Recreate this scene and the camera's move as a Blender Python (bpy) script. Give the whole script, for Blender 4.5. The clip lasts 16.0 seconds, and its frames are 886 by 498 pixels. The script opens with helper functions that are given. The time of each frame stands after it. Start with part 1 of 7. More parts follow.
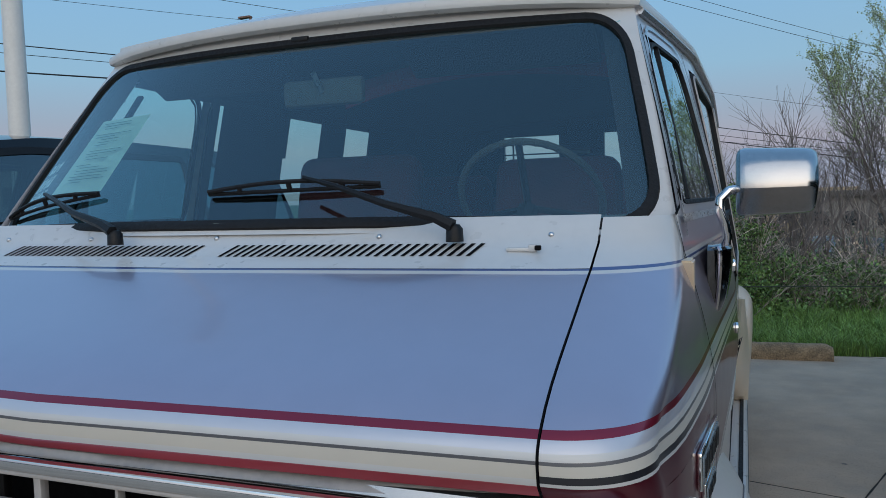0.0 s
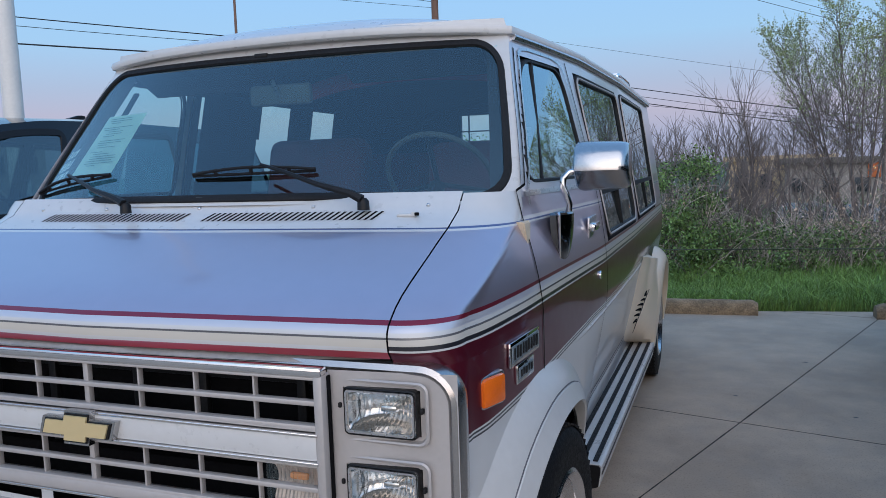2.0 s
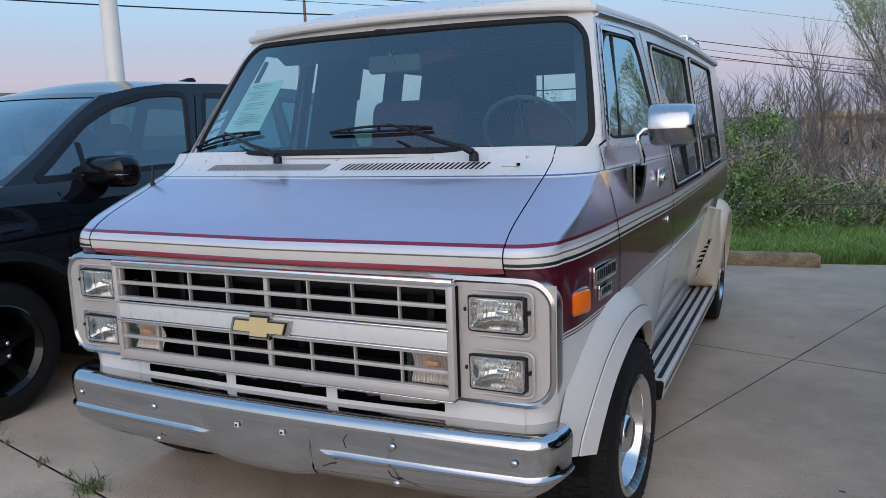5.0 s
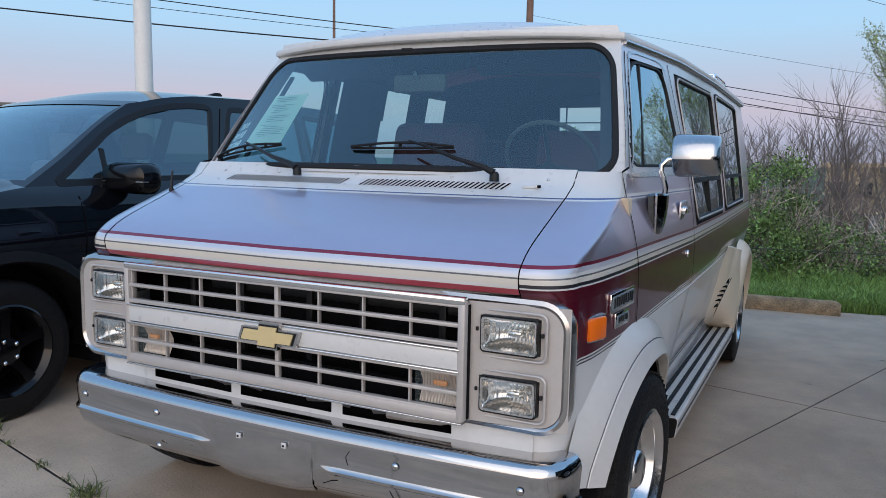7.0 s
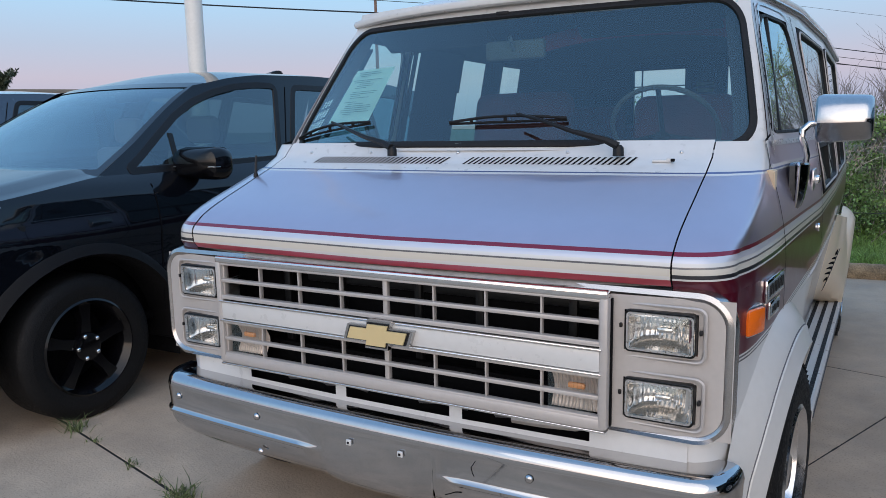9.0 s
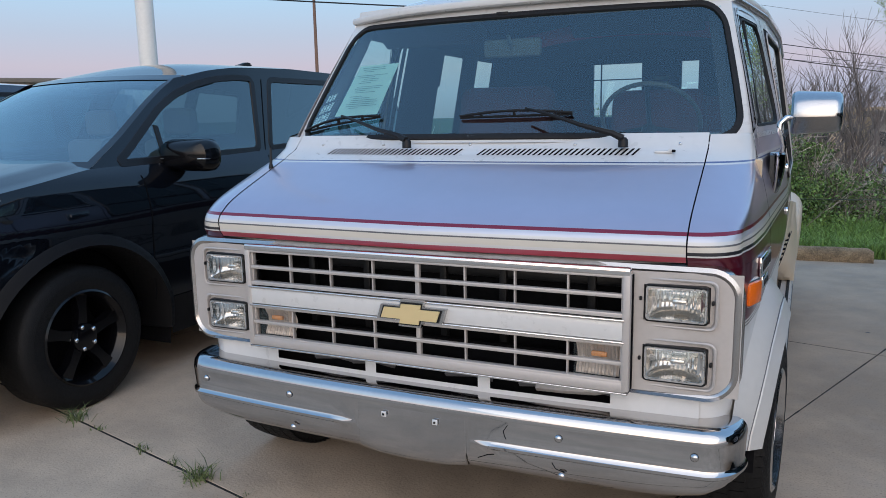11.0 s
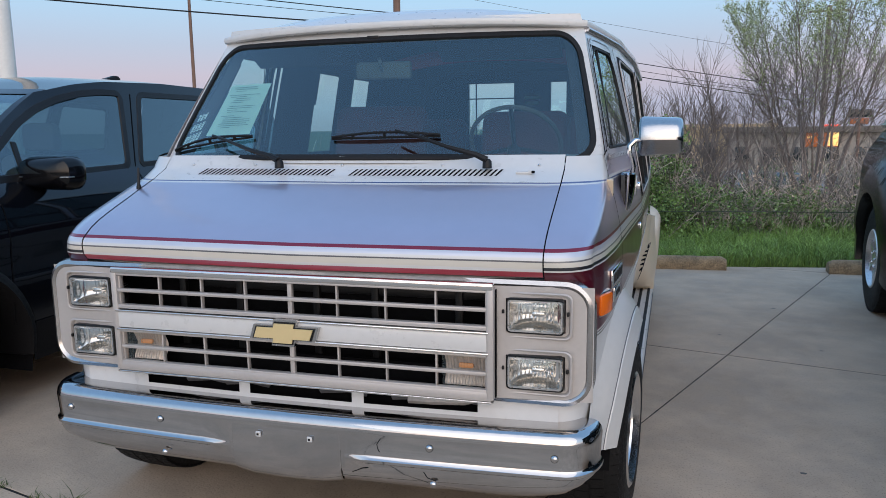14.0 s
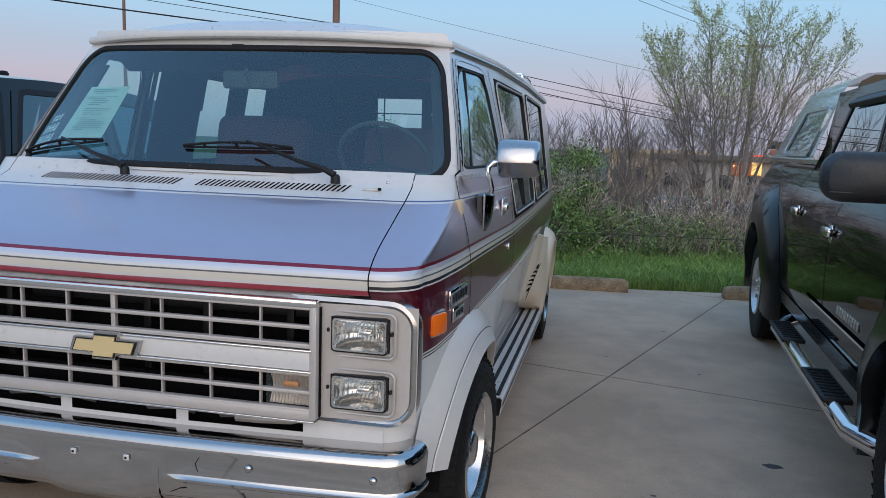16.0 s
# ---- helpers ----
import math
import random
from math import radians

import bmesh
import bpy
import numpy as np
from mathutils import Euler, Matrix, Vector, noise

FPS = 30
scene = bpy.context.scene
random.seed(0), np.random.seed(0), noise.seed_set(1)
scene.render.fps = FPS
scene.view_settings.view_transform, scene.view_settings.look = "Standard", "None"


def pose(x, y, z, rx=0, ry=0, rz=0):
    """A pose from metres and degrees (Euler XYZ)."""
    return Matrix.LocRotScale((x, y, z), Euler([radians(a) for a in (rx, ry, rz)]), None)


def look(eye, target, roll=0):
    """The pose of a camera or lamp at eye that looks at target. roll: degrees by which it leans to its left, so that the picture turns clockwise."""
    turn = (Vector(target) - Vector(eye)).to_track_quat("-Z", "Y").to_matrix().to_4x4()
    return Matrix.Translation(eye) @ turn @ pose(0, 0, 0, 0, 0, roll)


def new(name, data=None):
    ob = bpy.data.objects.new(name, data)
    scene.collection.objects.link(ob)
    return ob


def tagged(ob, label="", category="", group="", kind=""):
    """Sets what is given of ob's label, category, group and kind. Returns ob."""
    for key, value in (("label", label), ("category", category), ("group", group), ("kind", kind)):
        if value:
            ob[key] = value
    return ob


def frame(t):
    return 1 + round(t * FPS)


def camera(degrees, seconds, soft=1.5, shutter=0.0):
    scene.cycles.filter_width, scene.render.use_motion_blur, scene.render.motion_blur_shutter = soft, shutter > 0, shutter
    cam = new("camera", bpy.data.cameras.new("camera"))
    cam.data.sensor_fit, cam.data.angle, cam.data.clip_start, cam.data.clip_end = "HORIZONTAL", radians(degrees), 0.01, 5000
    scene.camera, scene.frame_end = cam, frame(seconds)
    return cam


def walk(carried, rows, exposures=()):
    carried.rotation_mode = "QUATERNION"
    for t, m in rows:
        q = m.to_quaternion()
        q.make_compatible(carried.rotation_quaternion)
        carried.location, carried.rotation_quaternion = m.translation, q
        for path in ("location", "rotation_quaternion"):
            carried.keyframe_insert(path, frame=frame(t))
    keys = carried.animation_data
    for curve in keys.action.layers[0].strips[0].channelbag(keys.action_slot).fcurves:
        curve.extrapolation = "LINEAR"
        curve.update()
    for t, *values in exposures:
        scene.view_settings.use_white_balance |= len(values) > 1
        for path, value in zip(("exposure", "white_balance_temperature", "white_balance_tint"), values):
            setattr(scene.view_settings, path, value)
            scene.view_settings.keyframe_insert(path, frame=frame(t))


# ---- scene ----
cam = camera(61.2, 16.0, 0.75)
PATH = [
    (0, (1.002, -0.861, 1.384), (0.292, 1.004, 1.254), -1.6),
    (0.5, (1.11, -1.025, 1.398), (0.393, 0.84, 1.308), -2.6),
    (1, (1.175, -1.228, 1.386), (0.492, 0.649, 1.276), -3.2),
    (1.5, (1.28, -1.332, 1.406), (0.619, 0.55, 1.269), -2.3),
    (2, (1.423, -1.387, 1.414), (0.742, 0.481, 1.198), -1.8),
    (2.5, (1.436, -1.5, 1.403), (0.54, 0.263, 1.102), -2.0),
    (3, (1.401, -1.724, 1.378), (0.448, -0.006, 1.006), -1.6),
    (3.5, (1.413, -1.881, 1.392), (0.409, -0.196, 1.001), -0.9),
    (4, (1.487, -1.88, 1.415), (0.561, -0.149, 1.036), -1.2),
    (4.5, (1.516, -1.87, 1.424), (0.714, -0.072, 1.073), -1.7),
    (5, (1.483, -1.89, 1.427), (0.655, -0.098, 1.102), -1.9),
    (5.2, (1.465, -1.896, 1.421), (0.593, -0.123, 1.112), -2.0),
    (7.3, (1.47, -1.862, 1.381), (0.615, -0.071, 1.138), 1.5),
    (7.5, (1.464, -1.863, 1.383), (0.625, -0.064, 1.136), 1.4),
    (8, (1.418, -1.871, 1.39), (0.576, -0.075, 1.136), 1.1),
    (8.5, (1.325, -1.832, 1.387), (0.387, -0.088, 1.108), 0.2),
    (9, (1.169, -1.755, 1.397), (0.198, -0.036, 1.079), -1.1),
    (9.2, (1.129, -1.722, 1.383), (0.155, -0.002, 1.079), -1.2),
    (11.3, (0.994, -2.078, 1.43), (0.18, -0.285, 1.079), -1.1),
    (11.5, (0.981, -2.089, 1.438), (0.117, -0.319, 1.093), -1.1),
    (12, (0.981, -2.096, 1.433), (0.062, -0.352, 1.102), -1.1),
    (12.5, (1.039, -2.084, 1.425), (0.275, -0.266, 1.092), -0.2),
    (13, (1.077, -2.081, 1.43), (0.484, -0.2, 1.098), 0.5),
    (13.5, (1.088, -2.087, 1.438), (0.525, -0.195, 1.112), -0.4),
    (14, (1.088, -2.091, 1.443), (0.547, -0.192, 1.126), -0.7),
    (14.5, (1.078, -2.086, 1.445), (0.549, -0.181, 1.144), -0.9),
    (15, (1.109, -2.08, 1.431), (0.64, -0.159, 1.135), 0.8),
    (15.5, (1.212, -2.051, 1.444), (0.874, -0.101, 1.156), 1.9),
    (16, (1.393, -1.99, 1.455), (1.008, -0.048, 1.176), 2.0),
]
EXPOSURES = [(0.0, -0.49, 5850, 2), (1.0, -0.39, 5700, 6), (1.6, -0.24, 5650, 8), (2.2, -0.06, 5750, 9), (2.5, 0.01, 5850, 9), (3.0, 0.34, 6100, 9), (3.5, 0.44, 6200, 9), (4.0, 0.24, 6200, 9), (4.5, 0.08, 6150, 9), (5.0, 0.04, 6100, 9), (9.0, 0.06, 6100, 9), (12.5, 0.07, 6200, 8), (14.0, 0.08, 6200, 9), (14.5, 0.0, 6100, 9), (16.0, -0.05, 6150, 8)]
walk(cam, [(t, look(eye, target, roll)) for t, eye, target, roll in PATH], EXPOSURES)

# ---- light ----
world = bpy.data.worlds.new("dusk_sky")
scene.world = world
world.use_nodes = True
wn, wl = world.node_tree.nodes, world.node_tree.links
wn.clear()
w_out = wn.new("ShaderNodeOutputWorld")
w_bg = wn.new("ShaderNodeBackground")
w_co = wn.new("ShaderNodeTexCoord")
w_sep = wn.new("ShaderNodeSeparateXYZ")
w_ramp = wn.new("ShaderNodeValToRGB")
wl.new(w_co.outputs["Generated"], w_sep.inputs[0])
wl.new(w_sep.outputs["Z"], w_ramp.inputs["Fac"])
SKY = [(0.0, (0.34, 0.33, 0.40)), (0.03, (0.43, 0.43, 0.53)), (0.065, (0.545, 0.485, 0.55)), (0.105, (0.475, 0.53, 0.635)),
       (0.16, (0.425, 0.62, 0.79)), (0.30, (0.35, 0.60, 0.90)), (0.60, (0.28, 0.49, 0.81)), (1.0, (0.27, 0.46, 0.75))]
els = w_ramp.color_ramp.elements
while len(els) < len(SKY):
    els.new(0.5)
for e, (p, c) in zip(els, SKY):
    e.position, e.color = p, (*c, 1)
# warm side of the sky, where the sun has just gone under, behind the camera
w_glow = wn.new("ShaderNodeVectorMath")
w_glow.operation = "DOT_PRODUCT"
w_glow.inputs[1].default_value = (0.35, -0.93, 0.05)
wl.new(w_co.outputs["Generated"], w_glow.inputs[0])
w_map = wn.new("ShaderNodeMapRange")
w_map.inputs["From Min"].default_value, w_map.inputs["From Max"].default_value = 0.2, 1.0
w_map.inputs["To Min"].default_value, w_map.inputs["To Max"].default_value = 0.0, 1.0
w_map.interpolation_type = "SMOOTHSTEP"
wl.new(w_glow.outputs["Value"], w_map.inputs["Value"])
w_mix = wn.new("ShaderNodeMix")
w_mix.data_type, w_mix.blend_type = "RGBA", "ADD"
wl.new(w_map.outputs[0], w_mix.inputs["Factor"])
wl.new(w_ramp.outputs["Color"], w_mix.inputs["A"])
w_mix.inputs["B"].default_value = (0.74, 0.61, 0.48, 1)
# the afterglow itself, low over the place where the sun went under
w_map2 = wn.new("ShaderNodeMapRange")
w_map2.inputs["From Min"].default_value, w_map2.inputs["From Max"].default_value = 0.72, 1.0
w_map2.interpolation_type = "SMOOTHSTEP"
wl.new(w_glow.outputs["Value"], w_map2.inputs["Value"])
w_mix2 = wn.new("ShaderNodeMix")
w_mix2.data_type, w_mix2.blend_type = "RGBA", "ADD"
wl.new(w_map2.outputs[0], w_mix2.inputs["Factor"])
wl.new(w_mix.outputs["Result"], w_mix2.inputs["A"])
w_mix2.inputs["B"].default_value = (0.85, 0.52, 0.28, 1)
wl.new(w_mix2.outputs["Result"], w_bg.inputs["Color"])
w_bg.inputs["Strength"].default_value = 1.08
wl.new(w_bg.outputs[0], w_out.inputs[0])
sun = new("sun", bpy.data.lights.new("sun", "SUN"))
sun.data.energy, sun.data.angle, sun.data.color = 0.82, radians(75), (1.0, 0.82, 0.64)
sun.matrix_basis = look((2.5, -6.5, 4.4), (0, 0, 0.6))


# ---- materials ----
def mat(name, color, rough=0.5, metal=0.0, vary=0.12, scale=6.0, grain=0.0, gscale=120.0, coat=0.0, spec=0.5, rvar=1.0):
    """A Principled material with large and small variation of colour and roughness, and fine relief."""
    m = bpy.data.materials.new(name)
    m.use_nodes = True
    n, l = m.node_tree.nodes, m.node_tree.links
    p = n["Principled BSDF"]
    p.inputs["Roughness"].default_value, p.inputs["Metallic"].default_value = rough, metal
    p.inputs["Coat Weight"].default_value, p.inputs["Specular IOR Level"].default_value = coat, spec
    p.inputs["Coat Roughness"].default_value = 0.06
    co = n.new("ShaderNodeTexCoord")
    a, b = n.new("ShaderNodeTexNoise"), n.new("ShaderNodeTexNoise")
    a.inputs["Scale"].default_value, b.inputs["Scale"].default_value = scale, scale * 9
    a.inputs["Detail"].default_value = b.inputs["Detail"].default_value = 4
    l.new(co.outputs["Object"], a.inputs["Vector"])
    l.new(co.outputs["Object"], b.inputs["Vector"])
    s = n.new("ShaderNodeMath")
    s.operation = "ADD"
    l.new(a.outputs["Fac"], s.inputs[0])
    l.new(b.outputs["Fac"], s.inputs[1])
    r = n.new("ShaderNodeMapRange")
    r.inputs["From Min"].default_value, r.inputs["From Max"].default_value = 0.6, 1.4
    r.inputs["To Min"].default_value, r.inputs["To Max"].default_value = 1 - vary, 1 + vary
    l.new(s.outputs[0], r.inputs["Value"])
    h = n.new("ShaderNodeMix")
    h.data_type, h.blend_type = "RGBA", "MULTIPLY"
    h.inputs["Factor"].default_value = 1.0
    h.inputs["A"].default_value = (*color, 1)
    l.new(r.outputs[0], h.inputs["B"])
    l.new(h.outputs["Result"], p.inputs["Base Color"])
    rr = n.new("ShaderNodeMapRange")
    rr.inputs["From Min"].default_value, rr.inputs["From Max"].default_value = 0.3, 0.7
    rr.inputs["To Min"].default_value, rr.inputs["To Max"].default_value = rough * (1 - 0.2 * rvar), min(1.0, rough * (1 + 0.25 * rvar))
    l.new(b.outputs["Fac"], rr.inputs["Value"])
    l.new(rr.outputs[0], p.inputs["Roughness"])
    if grain:
        g = n.new("ShaderNodeTexNoise")
        g.inputs["Scale"].default_value, g.inputs["Detail"].default_value = gscale, 5
        l.new(co.outputs["Object"], g.inputs["Vector"])
        u = n.new("ShaderNodeBump")
        u.inputs["Strength"].default_value, u.inputs["Distance"].default_value = grain, 0.01
        l.new(g.outputs["Fac"], u.inputs["Height"])
        l.new(u.outputs[0], p.inputs["Normal"])
    return m


def glass_mat(name, tint, dark, rough=0.0, base=0.045):
    """Window glass: a clear tinted sheet with a mirror-like skin that strengthens at a grazing view."""
    m = bpy.data.materials.new(name)
    m.use_nodes = True
    n, l = m.node_tree.nodes, m.node_tree.links
    n.clear()
    o, t, g, x, w = (n.new("ShaderNode" + k) for k in ("OutputMaterial", "BsdfTransparent", "BsdfGlossy", "MixShader", "LayerWeight"))
    t.inputs["Color"].default_value = (*[c * dark for c in tint], 1)
    g.inputs["Color"].default_value = (0.82, 0.96, 1.0, 1)
    g.inputs["Roughness"].default_value = rough
    w.inputs["Blend"].default_value = 0.5
    p, q = n.new("ShaderNodeMath"), n.new("ShaderNodeMath")
    p.operation, p.inputs[1].default_value = "POWER", 4.0
    q.operation, q.inputs[1].default_value, q.inputs[2].default_value = "MULTIPLY_ADD", 1 - base, base
    l.new(w.outputs["Facing"], p.inputs[0])
    l.new(p.outputs[0], q.inputs[0])
    l.new(q.outputs[0], x.inputs[0])
    l.new(t.outputs[0], x.inputs[1])
    l.new(g.outputs[0], x.inputs[2])
    l.new(x.outputs[0], o.inputs[0])
    return m


def paint_bands(name, bands, low, high, metal_from=None):
    """Striped body paint: flat bands of colour by height, (height of lower edge, colour, metallic)."""
    m = mat(name, (1, 1, 1), 0.29, 0.0, 0.03, 2.0, coat=0.6, rvar=0.2)
    n, l = m.node_tree.nodes, m.node_tree.links
    p = n["Principled BSDF"]
    co = n.new("ShaderNodeTexCoord")
    sep = n.new("ShaderNodeSeparateXYZ")
    l.new(co.outputs["Object"], sep.inputs[0])
    mr = n.new("ShaderNodeMapRange")
    mr.inputs["From Min"].default_value, mr.inputs["From Max"].default_value = low, high
    # the lower pinstripes drop towards the nose
    ty, tz, mul, add = n.new("ShaderNodeMapRange"), n.new("ShaderNodeMapRange"), n.new("ShaderNodeMath"), n.new("ShaderNodeMath")
    ty.inputs["From Min"].default_value, ty.inputs["From Max"].default_value = 1.3, 0.0
    tz.inputs["From Min"].default_value, tz.inputs["From Max"].default_value = 1.02, 0.92
    ty.inputs["To Max"].default_value = 0.046
    l.new(sep.outputs["Y"], ty.inputs["Value"])
    l.new(sep.outputs["Z"], tz.inputs["Value"])
    mul.operation = "MULTIPLY"
    l.new(ty.outputs[0], mul.inputs[0])
    l.new(tz.outputs[0], mul.inputs[1])
    l.new(sep.outputs["Z"], add.inputs[0])
    l.new(mul.outputs[0], add.inputs[1])
    l.new(add.outputs[0], mr.inputs["Value"])
    ramps = []
    for k in range(2):
        ramp = n.new("ShaderNodeValToRGB")
        ramp.color_ramp.interpolation = "CONSTANT"
        e = ramp.color_ramp.elements
        while len(e) < len(bands):
            e.new(0.9)
        for item, (z, c, metal) in zip(e, bands):
            item.position = (z - low) / (high - low)
            item.color = (*c, 1) if k == 0 else (metal, metal, metal, 1)
        l.new(mr.outputs[0], ramp.inputs["Fac"])
        ramps.append(ramp)
    mix = [q for q in n if q.type == "MIX"][0]
    l.new(ramps[0].outputs["Color"], mix.inputs["A"])
    l.new(ramps[1].outputs["Color"], p.inputs["Metallic"])
    return m


DIM, RED_SHADED = (0.10, 0.10, 0.11), (0.16, 0.012, 0.03)
FADED, PEARL = (0.36, 0.055, 0.075), (0.56, 0.56, 0.61)
WHITE, CREAM, BLACK, NAVY = (0.575, 0.57, 0.56), (0.58, 0.545, 0.48), (0.02, 0.02, 0.025), (0.05, 0.08, 0.22)
MAROON, SILVER, RED, GREY, SLATE = (0.105, 0.008, 0.022), (0.525, 0.475, 0.56), (0.26, 0.02, 0.045), (0.55, 0.56, 0.62), (0.13, 0.13, 0.14)
STRIPES = [(1.031, WHITE, 0), (1.0380, BLACK, 0), (1.0440, CREAM, 0), (1.0612, SLATE, 0.1), (1.0662, WHITE, 0), (1.0755, GREY, 0.3), (1.0865, RED, 0.6), (1.098, SILVER, 0.81)]
M_BODY = paint_bands("van_paint", [
    (0.20, WHITE, 0), (0.852, BLACK, 0), (0.858, WHITE, 0), (0.863, BLACK, 0), (0.8695, WHITE, 0), (0.874, MAROON, 0.45),
    *STRIPES, (1.252, WHITE, 0), (1.256, NAVY, 0), (1.2605, WHITE, 0)], 0.2, 1.4)
M_HOOD = paint_bands("van_hood_paint", [
    (0.20, FADED, 0.1), (1.031, WHITE, 0), (1.0392, DIM, 0), (1.0432, CREAM, 0), (1.0620, DIM, 0.1), (1.0652, WHITE, 0), *STRIPES[5:], (1.252, WHITE, 0), (1.256, NAVY, 0), (1.2605, WHITE, 0)], 0.2, 1.4)
# The red stripe is RED again, its shaded look on the side put into colour.
M_SIDE = paint_bands("van_side_paint", [
    (0.20, WHITE, 0), (0.852, BLACK, 0), (0.858, WHITE, 0), (0.863, BLACK, 0), (0.8695, WHITE, 0), (0.874, MAROON, 0.45),
    (1.031, WHITE, 0), (1.0365, BLACK, 0), (1.0440, CREAM, 0), (1.0605, BLACK, 0), (1.0670, WHITE, 0), (1.0755, GREY, 0.3), (1.0865, RED_SHADED, 0.5), STRIPES[-1], (1.253, WHITE, 0), (1.257, NAVY, 0), (1.262, WHITE, 0), (1.273, SILVER, 0.81), (1.325, PEARL, 0.35)], 0.2, 1.4)
M_WHITE = mat("white_paint", (0.575, 0.57, 0.56), 0.32, 0, 0.05, 4, coat=0.6)
M_CREAM = mat("cream_fibreglass", (0.75, 0.63, 0.475), 0.4, 0, 0.06, 5, coat=0.3)
M_CHROME = mat("chrome", (0.76, 0.76, 0.77), 0.07, 1.0, 0.05, 8)
M_DULL = mat("brushed_aluminium", (0.62, 0.62, 0.63), 0.30, 1.0, 0.08, 14)
M_BEZEL = mat("silver_plastic", (0.45, 0.42, 0.40), 0.42, 0.25, 0.06, 8)
M_RUBBER = mat("black_rubber", (0.011, 0.011, 0.012), 0.6, 0, 0.2, 12, 0.15, 200, spec=0.25)
M_TYRE = mat("tyre_rubber", (0.007, 0.007, 0.0075), 0.62, 0, 0.25, 10, 0.3, 150, spec=0.22)
# Near-black: the shade of hollows, gaps and openings is put into this colour.
M_DARK = mat("shade_black", (0.004, 0.004, 0.005), 0.9, 0, 0.3, 8, spec=0.1)
M_BLACKP = mat("black_plastic", (0.010, 0.010, 0.011), 0.4, 0, 0.2, 10, 0.1, 300, spec=0.25)
M_GOLD = mat("gold_plate", (0.69, 0.55, 0.29), 0.45, 0.35, 0.03, 20)
M_BUMPER = mat("old_chrome", (0.52, 0.51, 0.51), 0.055, 1.0, 0.05, 5)
M_SLATE = mat("badge_enamel", (0.20, 0.235, 0.26), 0.3, 0.3, 0.2, 60)
M_MIRROR = mat("worn_mirror_chrome", (0.50, 0.50, 0.51), 0.20, 1.0, 0.06, 9)
M_AMBER = mat("amber_plastic", (0.78, 0.15, 0.010), 0.2, 0, 0.08, 30, coat=0.6)
M_SEAT = mat("maroon_velour", (0.085, 0.019, 0.026), 0.95, 0, 0.3, 9, 0.4, 160)
M_TRIM = mat("grey_trim", (0.10, 0.10, 0.11), 0.7, 0, 0.2, 9, 0.2, 200)
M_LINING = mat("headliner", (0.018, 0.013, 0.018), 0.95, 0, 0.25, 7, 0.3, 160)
M_GRIP = mat("worn_grey_grip", (0.055, 0.047, 0.045), 0.6, 0, 0.2, 30, 0.3, 120)
M_CORNICE = mat("maroon_cornice", (0.20, 0.035, 0.045), 0.9, 0, 0.2, 9, 0.3, 160)
M_PAPER = mat("paper", (0.72, 0.80, 0.74), 0.7, 0, 0.04, 12)
M_INK = mat("ink", (0.30, 0.36, 0.35), 0.8, 0, 0.1, 20)
M_SUV = mat("black_car_paint", (0.003, 0.004, 0.0065), 0.04, 0.0, 0.1, 4, spec=0.50, rvar=0.2)
M_TRUCK = mat("dark_green_paint", (0.002, 0.005, 0.004), 0.04, 0.0, 0.1, 4, spec=0.15, rvar=0.3)
# Dark green canopy; the sky's reflection is painted in as lighter blue-grey.
M_CANOPY = mat("canopy_sky_sheen", (0.30, 0.36, 0.39), 0.18, 0.7, 0.1, 4, coat=1.0, spec=0.6, rvar=0.3)
M_BLACKW = mat("gloss_black_wheel", (0.003, 0.003, 0.004), 0.11, 0.0, 0.15, 10, spec=0.35)
M_CONC = mat("concrete_block", (0.27, 0.195, 0.115), 0.95, 0, 0.75, 9, 1.0, 45)
M_GLASS = glass_mat("windscreen_glass", (0.68, 0.95, 0.92), 0.98, 0.0, 0.13)
M_TINT = glass_mat("tinted_glass", (0.88, 0.98, 0.96), 0.98, 0.0, 0.10)
M_DOORGL = glass_mat("door_glass", (0.66, 0.90, 0.92), 0.55, 0.0, 0.42)
M_SUVGL = glass_mat("car_glass", (0.62, 0.84, 0.86), 0.80, 0.0, 0.20)
M_SUVSIDE = glass_mat("dark_car_glass", (0.60, 0.86, 0.88), 0.42, 0.0, 0.16)
M_TRUCKGL = glass_mat("sky_tinted_glass", (0.62, 0.84, 0.88), 0.30, 0.0, 0.36)
M_RIM = mat("worn_chrome_rim", (0.48, 0.465, 0.455), 0.22, 0.95, 0.05, 4, rvar=0.1)
M_WHEEL = mat("polished_steel", (0.68, 0.67, 0.67), 0.20, 1.0, 0.06, 9)
M_LENS = glass_mat("lamp_lens", (0.97, 0.97, 0.97), 0.92, 0.12, 0.10)
M_LAMPBACK = mat("lamp_reflector", (0.74, 0.72, 0.69), 0.12, 1.0, 0.1, 40)
M_SIGBACK = mat("warm_signal_reflector", (0.64, 0.56, 0.49), 0.38, 0.35, 0.15, 25)
M_CARAMBER = mat("car_amber_strip", (0.50, 0.13, 0.045), 0.25, 0, 0.1, 30)
M_CARLAMP = mat("car_lamp_lens", (0.19, 0.20, 0.22), 0.06, 0.5, 0.3, 14)


# ---- helpers of this scene ----
def thing(name, at, label, category, group="", kind=""):
    ob = new(name)
    ob.empty_display_size = 0.2
    ob.location = at
    return tagged(ob, label, category, group, kind)


